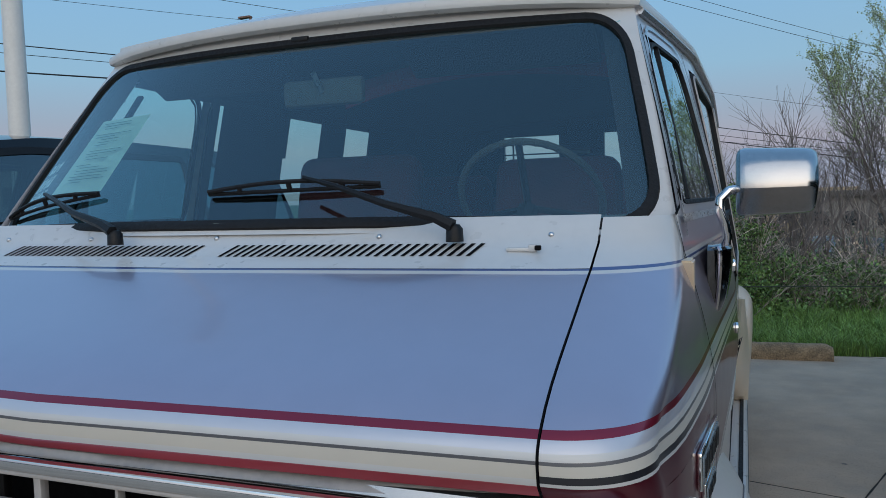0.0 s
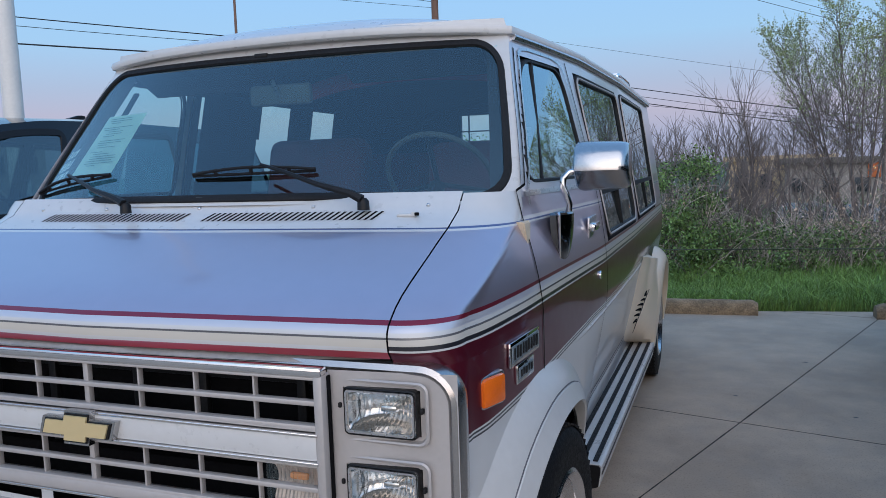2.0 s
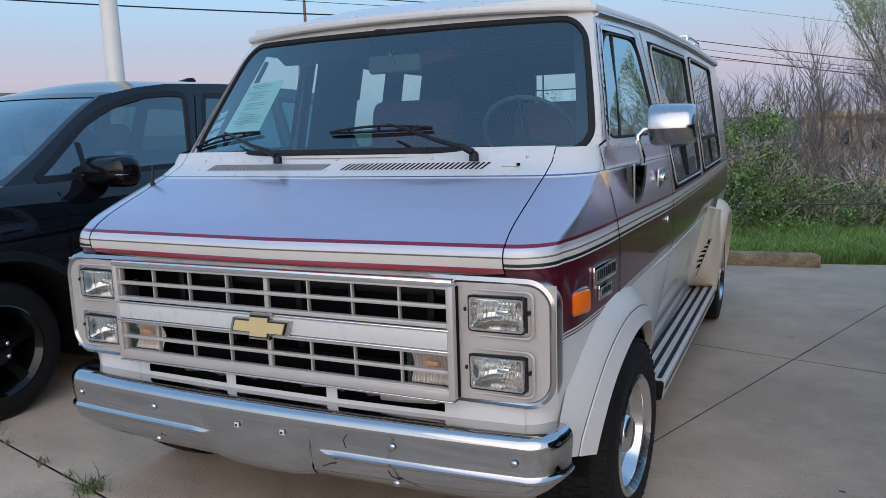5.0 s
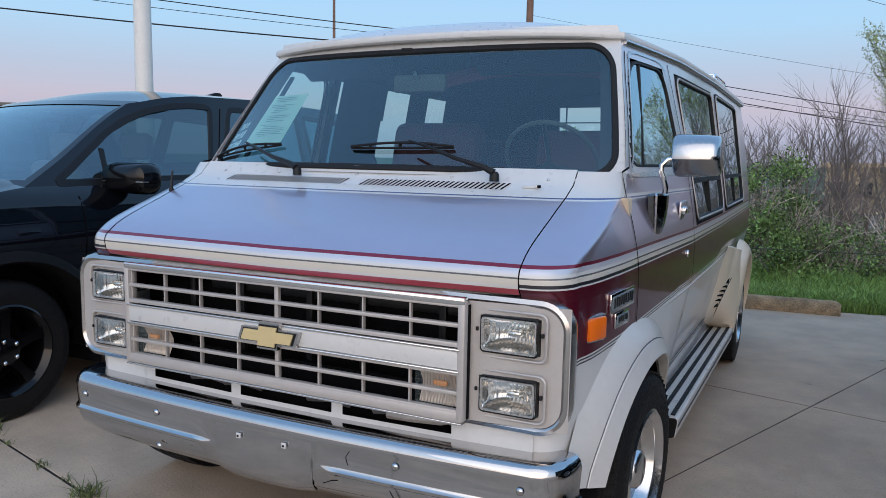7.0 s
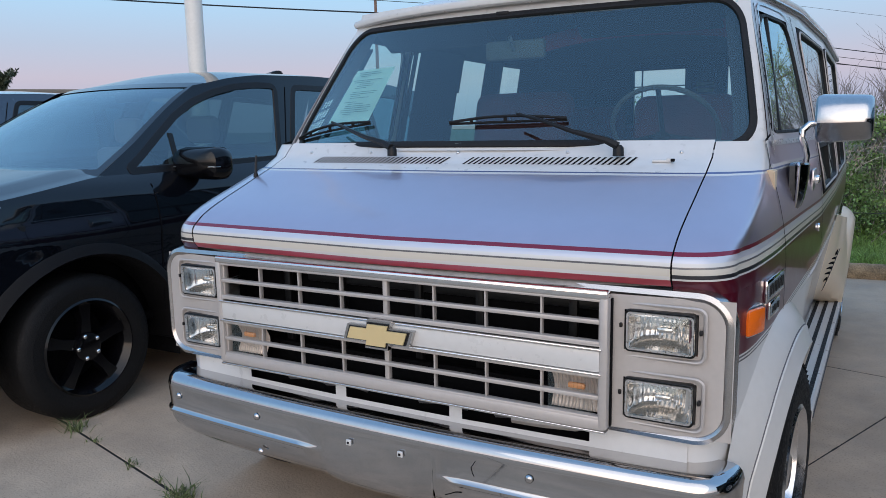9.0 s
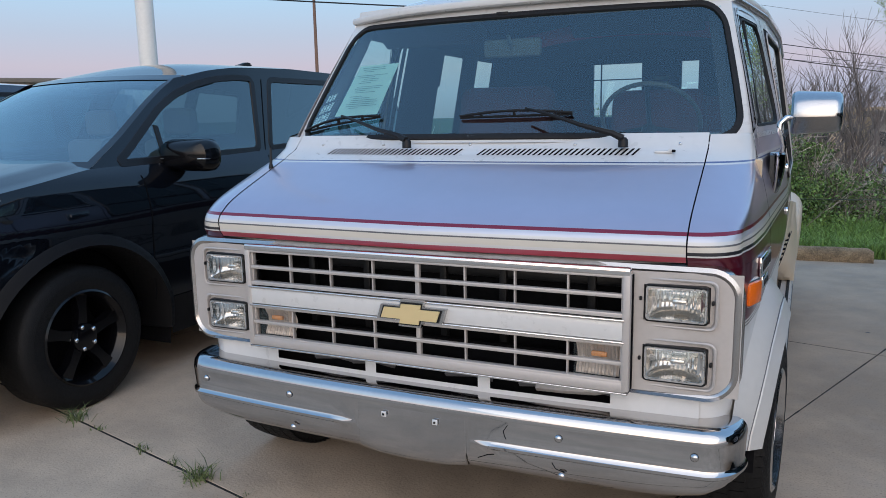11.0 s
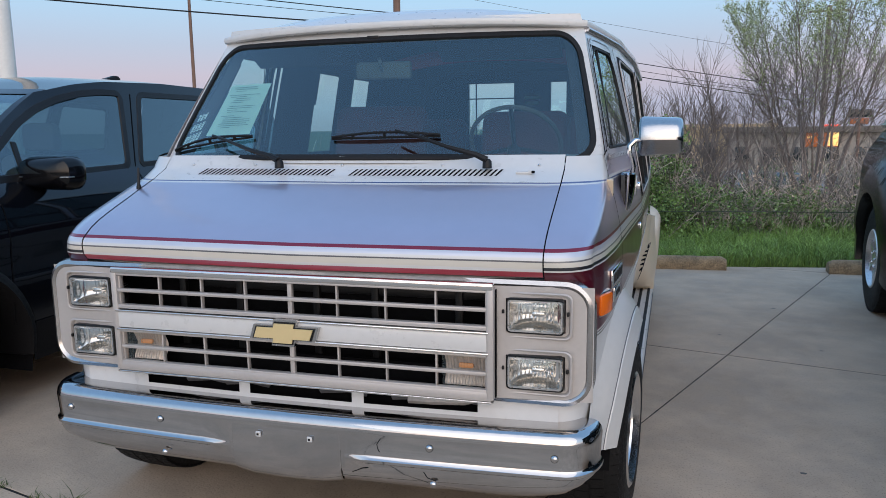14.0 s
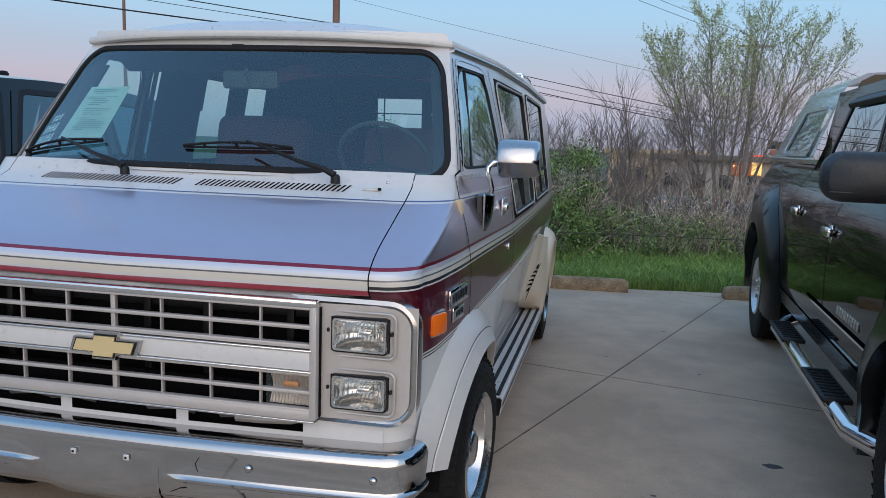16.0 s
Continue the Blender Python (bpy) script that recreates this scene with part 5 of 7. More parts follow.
stk = sheet("sticker", [on_screen(u, v, 0.004) for u, v in ((-0.985, 0.085), (-0.880, 0.125), (-0.880, 0.137), (-0.985, 0.097))], M_DECAL, van, "white lettered decal in the corner of the windscreen")
rnd = random.Random(8)
for row, (c, d) in enumerate(((0.125, 0.200), (0.225, 0.300), (0.330, 0.390))):
    for k in range(5 - row):
        a = -0.982 + 0.021 * k + 0.010 * row
        lift = 0.009 * k
        for q in range(2):
            w = rnd.uniform(0.0045, 0.0065)
            a0 = a + 0.009 * q
            sheet("sticker_bar", [on_screen(a0, c + lift, 0.004), on_screen(a0 + w, c + lift, 0.004), on_screen(a0 + w + 0.003, d + lift, 0.004), on_screen(a0 + 0.003, d + lift, 0.004)], M_DECAL, stk)
        e = rnd.choice((c + lift, (c + d) / 2 + lift, d - 0.014 + lift))
        sheet("sticker_bar", [on_screen(a, e, 0.0035), on_screen(a + 0.015, e, 0.0035), on_screen(a + 0.016, e + 0.014, 0.0035), on_screen(a + 0.001, e + 0.014, 0.0035)], M_DECAL, stk)


# ---- other vehicles ----
def vehicle(name, cx, near, paint, label, category, g, trim_mat, wheel_mat, spokes):
    """A parked car: lower body, hood, glasshouse, roof, wheels. near: the side (+1 or -1) turned to the van."""
    v = thing(name, (cx, (g["front"] + g["rear"]) / 2, 0), label, category)
    W, TOP, BELT, ROOFZ, ROOFW, A = g["W"], g["top"], g["belt"], g["roofz"], g["roofw"], g["A"]
    arches = g["arches"]

    def low(y):
        z = g["sill"]
        for c, r in arches:
            d = r * r - (y - c) ** 2
            if d > 0:
                z = max(z, g.get("arch_z", g["hub"]) + math.sqrt(d))
        return z

    def hx(y, z):
        w = smooth(W, y)
        b = smooth(BELT, y)
        if z <= b:
            return w + lerp(g["prof"], z)
        t = (z - b) / (smooth(ROOFZ, y) - b)
        return (w + lerp(g["prof"], b)) * (1 - t) + smooth(ROOFW, y) * t

    def ztop(y):
        return min(smooth(TOP, y), smooth(BELT, y)) if y < A[0][1] + 0.1 else smooth(BELT, y)

    def ya(z):
        return lerp(A, z)

    ys = steps(g["front"], g["rear"], int((g["rear"] - g["front"]) / 0.035))
    for sgn in (1, -1):
        bm = bmesh.new()
        grid(bm, lambda y, t: (lambda zl: (cx + sgn * hx(y, zl + (ztop(y) - zl) * t), y, zl + (ztop(y) - zl) * t))(min(low(y), ztop(y) - 0.02)), ys, steps(0, 1, 16))
        part("side_panel", bm, paint, v)
        # glasshouse side with window openings
        zs = steps(0, 1, 20)
        gy0, gy1 = A[0][1], g["house_end"]
        gys = steps(gy0, gy1, int((gy1 - gy0) / 0.03))

        def gpos(y, t):
            b, r = smooth(BELT, y), smooth(ROOFZ, y)
            z = b + (r - b) * t
            y2 = max(y, ya(z))
            b, r = smooth(BELT, y2), smooth(ROOFZ, y2)
            z = b + (r - b) * t
            return (cx + sgn * hx(y2, z), y2, z)

        def keep(i, j):
            p = gpos((gys[i] + gys[i + 1]) / 2, (zs[j] + zs[j + 1]) / 2)
            return not any(inside(w, p[1], p[2]) for w in g["windows"])
        bm = bmesh.new()
        grid(bm, gpos, gys, zs, keep)
        bmesh.ops.remove_doubles(bm, verts=bm.verts[:], dist=0.0005)
        part("glasshouse", bm, paint, v)
        for k, w in enumerate(g["windows"]):
            side = side_window(v, "side_window", lambda y, z: hx(y, z), [(y, z) for y, z in w], 0.05, sgn, 0.020, 0.004, M_BLACKP, g.get("side_glass", g["glass"]), "", bars=g["bars"].get(k, ()), flange=0.020)
            for o in (side, *side.children):
                o.matrix_parent_inverse = o.matrix_parent_inverse @ Matrix.Translation((cx, 0, 0)) if o is side else o.matrix_parent_inverse
        for pts in g["seams"]:
            bm = bmesh.new()
            fine = [(a[0] + (b[0] - a[0]) * k / 12, a[1] + (b[1] - a[1]) * k / 12) for a, b in zip(pts, pts[1:]) for k in range(13)]
            rows = [[bm.verts.new((cx + sgn * (hx(y + d, z) + 0.002), y + d, z)) for d in (-0.004, 0.004)] for y, z in fine]
            for q, r in zip(rows, rows[1:]):
                bm.faces.new((q[0], q[1], r[1], r[0]))
            part("door_seam", bm, M_DARK, v, smooth=False)
        for (c, r) in arches:
            lip = g["lip"] if c < 2 else g.get("lip_rear", g["lip"])
            bm = bmesh.new()
            rows = []
            for k in range(29):
                a = radians(190 - 200 * k / 28)
                row = []
                for rr, out in ((r + lip, 0.002), (r + lip * 0.78, g["lip_out"] * 0.62), (r + lip * 0.45, g["lip_out"]), (r + 0.01, g["lip_out"] + 0.010), (r - 0.005, 0.0), (r - 0.01, -0.2)):
                    y, z = c + rr * math.cos(a), max(g.get("arch_low", 0.0), g.get("arch_z", g["hub"]) + rr * math.sin(a))
                    row.append(bm.verts.new((cx + sgn * (hx(y, max(z, g["sill"])) + out), y, z)))
                rows.append(row)
            for q, w in zip(rows, rows[1:]):
                for i in range(5):
                    bm.faces.new((q[i], q[i + 1], w[i + 1], w[i]))
            part("wheel_arch", bm, trim_mat, v, "matt dark wheel arch trim")
            bm = bmesh.new()
            spin(bm, [(-0.30, r + 0.01), (-0.02, r + 0.01)], (cx + sgn * smooth(W, c), c, g.get("arch_z", g["hub"])), "x", 24, sgn, (-12, 192))
            spin(bm, [(-0.29, r + 0.01), (-0.29, 0)], (cx + sgn * smooth(W, c), c, g["hub"]), "x", 24, sgn, (-12, 192))
            part("wheel_well", bm, M_DARK, v)
            wx = cx + sgn * (smooth(W, c) - g.get("wheel_in", 0.135))
            wc = g.get("wheel_y", {}).get(c, c)
            hold = part("wheel", boxed((wx - sgn * 0.15, wc, g["hub"]), (0.05, 0.14, 0.14), 0.02), M_DARK, v, g["wheel_label"])
            wheel(hold, (wx, wc, g["hub"]), g["tyre"], 0.25, g["rim"], sgn, wheel_mat, spokes, 0.03, g.get("blocks", 0))
        # door mirror
        my, mz, mw, mh = g["mirror"]
        mx = cx + sgn * (hx(my, mz) + mw * g.get("mirror_reach", 0.62))
        bm = bmesh.new()
        ring_of(bm, [[(mx + a * w, my + y, mz + b * h) for a, b in rounded(mw, mh, mh * 0.4, 5)] for y, w, h in ((0.07, 0.92, 0.92), (0.05, 1, 1), (0.0, 1, 1), (-0.05, 0.9, 0.85), (-0.075, 0.6, 0.55), (-0.082, 0.2, 0.2))], caps=True)
        mo = part("door_mirror", bm, g["mirror_mat"], v, "door mirror in a smooth housing")
        part("mirror_foot", boxed((cx + sgn * (hx(my, mz - 0.05) + mw * 0.06), my, mz - mh * 0.36), (mw * 0.5, 0.08, 0.032), 0.012), M_BLACKP, mo)
        part("mirror_trim", boxed((mx, my - 0.045, mz - mh * g.get("mirror_line", 0.30)), (mw * (0.86 if "mirror_line" not in g else 0.95), 0.05, 0.006), 0.002), M_DULL if g["mirror_mat"] is M_BLACKW else g["mirror_mat"], mo)
        # handles
        for hy, hz in g["handles"]:
            hnd = part("door_handle", boxed((cx + sgn * (hx(hy, hz) + 0.02), hy, hz), (0.028, 0.17, g.get("handle_h", 0.032)), 0.010), g["handle_mat"], v)
            part("handle_cup", boxed((cx + sgn * (hx(hy, hz) + 0.001), hy, hz - 0.01), (0.008, 0.10, 1.9 * g.get("handle_h", 0.032)), 0.003), g["handle_mat"], hnd)
        # lower cladding
        bm = bmesh.new()
        cy0, cy1 = arches[0][0] + arches[0][1] + 0.04, arches[1][0] - arches[1][1] - 0.04
        grid(bm, lambda y, z: (cx + sgn * (hx(y, max(z, g["sill"])) + 0.006), y, z), steps(cy0, cy1, 10), [g["sill"] - 0.05, g["sill"] + 0.02, g["sill"] + g["clad"], g["sill"] + g["clad"] + 0.01])
        part("sill", bm, trim_mat, v)
    # hood, front face, windscreen, roof, tail
    cowl_y = A[0][1]
    bm = bmesh.new()
    hy = steps(g["front"], cowl_y + 0.05, 22)
    grid(bm, lambda u, y: (cx + u * hx(y, ztop(y)), y - 0.10 * (1 - u * u) * max(0, (y - cowl_y + 0.4) / 0.45 if y > cowl_y - 0.4 else 0), ztop(y) + g["crown"] * (1 - abs(u) ** 3) + (0.012 if 0.72 < abs(u) < 0.90 else 0)), [-1, -0.96, -0.9, -0.82, -0.74, -0.5, -0.25, 0, 0.25, 0.5, 0.74, 0.82, 0.9, 0.96, 1], hy)
    part("hood", bm, paint, v)
    bm = bmesh.new()
    y0 = g["front"]
    grid(bm, lambda u, t: (cx + u * hx(y0, g["sill"] + (ztop(y0) - g["sill"]) * t), y0 - 0.06 * (1 - u * u) - 0.03 * math.sin(math.pi * t), g["sill"] + (ztop(y0) + g["crown"] * (1 - abs(u) ** 3) - g["sill"]) * t), steps(-1, 1, 14), steps(0, 1, 8))
    part("front_face", bm, paint, v)
    for kz, kh, km in ((0.80, 0.16, M_BLACKP), (0.45, 0.12, M_BLACKP)):
        part("grille", boxed((cx, y0 - 0.075, kz), (0.9, 0.03, kh), 0.01), km, v)

    def scr(u, t):
        b, r = smooth(BELT, A[0][1]), smooth(ROOFZ, A[-1][1])
        z = b + (r - b) * t
        y = ya(z)
        return Vector((cx + u * (hx(y, z) - 0.004), y - (0.13 - 0.05 * t) * (1 - abs(u) ** 2.2), z + 0.012 * (1 - u * u) * t))
    bm = bmesh.new()
    us, ts = [-1, -0.97, -0.945] + steps(-0.9, 0.9, 20) + [0.945, 0.97, 1], steps(0, 1.0, 16)
    grid(bm, scr, us, ts, lambda i, j: not (2 <= i <= 23 and 1 <= j <= 14))
    part("pillar", bm, paint, v)
    bm = bmesh.new()
    grid(bm, lambda u, t: scr(u, t) + Vector((0, 0.004, -0.002)), steps(-0.955, 0.955, 24), steps(0.05, 0.96, 12))
    w = part("windscreen", bm, g["glass"], v)
    w.visible_shadow = False
    bm = bmesh.new()

    def rf(u, t):
        f = scr(u, 1.0).y
        y = f + (g["house_end"] - f) * t
        return (cx + u * smooth(ROOFW, y), y, smooth(ROOFZ, y) + g["roof_crown"] * (1 - u * u) * min(1, 0.3 + t * 5))
    grid(bm, rf, steps(-1, 1, 14), steps(0, 1, 26))
    part("roof", bm, paint, v, "smooth car roof")
    bm = bmesh.new()
    ye = g["house_end"]
    grid(bm, lambda u, t: (cx + u * hx(ye, g["sill"] + (smooth(ROOFZ, ye) - g["sill"]) * t), ye + g["tail"] * (1 - t) ** 1.0, g["sill"] + (smooth(ROOFZ, ye) + g["roof_crown"] * (1 - u * u) - g["sill"]) * t), steps(-1, 1, 8), steps(0, 1, 8))
    part("tail", bm, paint, v)
    # cabin
    bm = bmesh.new()
    box(bm, (cx, cowl_y + 0.35, smooth(BELT, cowl_y) - 0.06), (1.5, 0.6, 0.10), 0.04)
    part("dashboard", bm, M_TRIM, v)
    for x in (-0.37, 0.37):
        st = part("seat", boxed((cx + x, cowl_y + 1.15, 0.95), (0.5, 0.14, 0.72), 0.05, Matrix.Translation((0, 0, 0))), M_TRIM, v)
        part("headrest", boxed((cx + x, cowl_y + 1.20, 1.42), (0.26, 0.09, 0.18), 0.04), M_TRIM, st)
    bm = bmesh.new()
    c = Matrix.Translation((cx + 0.37, cowl_y + 0.72, smooth(BELT, cowl_y) - 0.02)) @ Matrix.Rotation(radians(-60), 4, "X")
    ring = [c @ Vector((0.18 * math.cos(2 * math.pi * k / 28), 0.18 * math.sin(2 * math.pi * k / 28), 0)) for k in range(29)]
    tube(bm, ring, 0.014, 6, caps=False)
    part("steering_wheel", bm, M_BLACKP, v)
    part("cabin_mirror", boxed((cx, ya(smooth(ROOFZ, 2.0) - 0.12) + 0.12, smooth(ROOFZ, 2.0) - 0.12), (0.22, 0.03, 0.07), 0.012), M_BLACKP, v)
    part("cabin_floor", boxed((cx, (cowl_y + ye) / 2, g["sill"] + 0.12), (1.6, ye - cowl_y, 0.04)), M_DARK, v)
    return v, hx


SUV_FORM = dict(
    front=-0.36, rear=4.42, house_end=4.30, sill=0.27, hub=0.360, tyre=0.365, rim=0.240, clad=0.16, crown=0.045, roof_crown=0.05, tail=0.25,
    W=[(-0.36, 0.72), (-0.22, 0.86), (0.0, 0.945), (0.3, 0.985), (0.8, 0.995), (4.0, 0.98), (4.42, 0.93)],
    top=[(-0.36, 1.00), (-0.2, 1.05), (0.0, 1.09), (0.4, 1.15), (0.7, 1.19), (1.2, 1.20)],
    belt=[(-0.4, 1.19), (0.8, 1.19), (4.4, 1.27)],
    prof=[(0.27, -0.05), (0.45, -0.015), (0.70, 0.0), (0.84, 0.004), (0.90, 0.012), (0.935, 0.008), (1.02, -0.006), (1.10, -0.026), (1.15, -0.054), (1.19, -0.105), (1.3, -0.11)],
    roofz=[(1.5, 1.672), (1.66, 1.700), (1.85, 1.742), (2.1, 1.772), (2.7, 1.79), (3.6, 1.775), (4.3, 1.72)], roofw=[(1.5, 0.655), (2.2, 0.70), (3.6, 0.70), (4.3, 0.67)],
    A=[(1.19, 0.70), (1.347, 0.99), (1.53, 1.29), (1.62, 1.45), (1.68, 1.585), (1.71, 1.68)], arch_z=0.285, arch_low=0.265, wheel_y={0.53: 0.51}, arches=[(0.53, 0.53), (3.33, 0.53)], lip=0.062, lip_out=0.022,
    windows=[[(0.88, 1.205), (2.07, 1.225), (2.23, 1.700), (2.06, 1.702), (1.88, 1.685), (1.70, 1.645), (1.52, 1.583), (1.34, 1.495), (1.13, 1.360), (1.00, 1.275)], [(2.20, 1.230), (3.15, 1.255), (3.20, 1.70), (2.42, 1.70)], [(3.28, 1.265), (3.95, 1.285), (3.85, 1.66), (3.30, 1.69)]],
    side_glass=M_SUVSIDE, bars={0: [((1.22, 1.21), (1.26, 1.40), 0.03)]}, glass=M_SUVGL, seams=[[(0.97, 0.45), (0.97, 1.19)], [(2.13, 0.40), (2.13, 1.21), (2.33, 1.70)], [(3.10, 0.60), (3.22, 1.26)], [(0.97, 0.40), (2.95, 0.40)]],
    mirror=(1.25, 1.230, 0.37, 0.180), mirror_reach=0.43, mirror_line=0.09, mirror_mat=M_BLACKW, handles=[(2.00, 1.08), (2.95, 1.11)], handle_mat=M_SUV, wheel_label="gloss black five-spoke wheel")
M_ARCH = mat("matt_black_trim", (0.009, 0.009, 0.010), 0.5, 0, 0.15, 9, 0.1, 250, spec=0.10)
suv, suv_x = vehicle("suv", -3.10, 1, M_SUV, "glossy black family SUV with black wheels, parked beside the van", "car", SUV_FORM, M_ARCH, M_BLACKW, 5)
# lower lip of the front bumper, headlamp with its amber strip, shark fin
for sgn in (1, -1):
    bm = bmesh.new()
    grid(bm, lambda y, z: (-3.10 + sgn * (suv_x(y, max(z, 0.27)) + (0.012 if z < 0.36 else 0.0)), y, z + max(0.0, (y + 0.10) / 0.13) ** 2 * 0.07 * (0.36 - z) / 0.17), steps(-0.36, 0.03, 16), [0.19, 0.21, 0.28, 0.34, 0.36])
    part("bumper_lip", bm, M_ARCH, suv, "matt black lip under the front bumper")
    def lamp_at(y, t, lift):
        e = min(1.0, max(0.0, (y + 0.10) / 0.26))
        top = 1.040 + 0.11 * (y + 0.30)
        z = top - (1 - t) * (0.135 * (1 - e ** 1.6) + 0.004)
        return (-3.10 + sgn * (suv_x(y, z) + lift), y, z)
    bm = bmesh.new()
    grid(bm, lambda y, t: lamp_at(y, t, 0.006), steps(-0.33, 0.16, 24), steps(0, 1, 5))
    lp = part("headlamp", bm, M_CARLAMP, suv, "smoky car headlamp with an amber strip")
    bm = bmesh.new()
    grid(bm, lambda y, t: lamp_at(y + 0.06 * t, 0.06 + 0.86 * t, 0.009), steps(-0.025, 0.028, 4), steps(0, 1, 4))
    part("amber_strip", bm, M_CARAMBER, lp)
    bm = bmesh.new()
    grid(bm, lambda y, t: lamp_at(y, 0.30 + 0.22 * t, 0.009), steps(-0.30, -0.07, 6), steps(0, 1, 3))
    part("lamp_unit", bm, M_LAMPBACK, lp)
bm = bmesh.new()
prism(bm, [(2.84, 1.80), (3.13, 1.80), (3.14, 1.885), (3.08, 1.893), (2.98, 1.865)], "x", -3.125, -3.075)
bmesh.ops.bevel(bm, geom=bm.edges[:], offset=0.012, segments=2, affect="EDGES")
part("shark_fin", bm, M_BLACKP, suv)
M_SUV2 = mat("slate_blue_paint", (0.045, 0.06, 0.085), 0.22, 0.4, 0.1, 4, coat=1.0)
suv_two, _ = vehicle("suv", -6.35, 1, M_SUV2, "slate blue SUV parked beyond the black one", "car", SUV_FORM, M_ARCH, M_BLACKW, 5)

M_GREYP = mat("grained_grey_plastic", (0.024, 0.025, 0.027), 0.5, 0, 0.1, 9, 0.15, 260)
TRUCK_FORM = dict(
    front=-0.35, rear=5.2, house_end=3.38, sill=0.50, hub=0.41, tyre=0.415, rim=0.225, clad=0.03, crown=0.06, roof_crown=0.04, tail=0.02, wheel_in=0.09, blocks=0.007,
    W=[(-0.35, 0.90), (0.0, 0.97), (0.5, 1.0), (5.2, 1.0)],
    top=[(-0.35, 1.22), (0.2, 1.28), (1.0, 1.34), (1.3, 1.40)],
    belt=[(-0.5, 1.42), (3.3, 1.425), (3.40, 1.40), (5.2, 1.40)],
    prof=[(0.50, -0.03), (0.62, -0.005), (0.85, 0.0), (1.0, 0.0), (1.10, -0.008), (1.18, -0.030), (1.26, -0.070), (1.34, -0.124), (1.42, -0.188)],
    roofz=[(1.2, 1.83), (1.8, 1.87), (3.4, 1.87)], roofw=[(1.2, 0.72), (1.8, 0.75), (3.4, 0.75)],
    A=[(1.42, 0.75), (1.83, 1.35)], arches=[(0.47, 0.46), (4.25, 0.50)], lip=0.24, lip_rear=0.32, lip_out=0.085,
    windows=[[(1.00, 1.455), (2.02, 1.455), (2.02, 1.79), (1.40, 1.79)], [(2.15, 1.455), (3.20, 1.455), (2.90, 1.79), (2.15, 1.79)]],
    bars={}, glass=M_SUVGL, side_glass=M_TRUCKGL, seams=[[(2.085, 0.55), (2.085, 1.84)], [(3.385, 0.60), (3.385, 1.42)], [(1.06, 0.60), (1.02, 1.40)]],
    mirror=(1.14, 1.38, 0.36, 0.20), mirror_mat=M_GREYP, handles=[(2.08, 1.075), (3.04, 1.11)], handle_mat=M_CHROME, handle_h=0.048, wheel_label="polished alloy truck wheel")
M_FLARE = mat("gloss_black_flare", (0.005, 0.006, 0.006), 0.22, 0, 0.1, 9, spec=0.25)
TX = 3.69
truck, truck_x = vehicle("pickup_truck", TX, -1, M_TRUCK, "dark green pickup truck with a canopy and chrome side steps", "truck", TRUCK_FORM, M_FLARE, M_DULL, 6)


# canopy on the bed; its raised front holds a dark window
bm = bmesh.new()
prism(bm, [(TX - 0.66, 1.86), (TX + 0.66, 1.86), (TX + 0.62, 1.955), (TX + 0.55, 1.995), (TX - 0.55, 1.995), (TX - 0.62, 1.955)], "y", 3.405, 3.425)
part("canopy_front", bm, M_BLACKW, truck, "dark front window of the canopy", smooth=False)
def cap(u, t):
    """u goes along the truck, t from the bed rail up over the near side."""
    y = 3.42 + (1.72 - 0.55 * max(0.0, t - 0.08)) * u
    prof = [(0, 0.875, 1.405), (0.04, 0.885, 1.43), (0.10, 0.865, 1.45), (0.70, 0.750, 1.80), (0.78, 0.720, 1.88), (0.85, 0.685, 1.955), (0.92, 0.59, 2.005), (1.0, 0.0, 2.05)]
    x, z = lerp([(a, b) for a, b, _ in prof], t), lerp([(a, c) for a, _, c in prof], t)
    return x, y, z


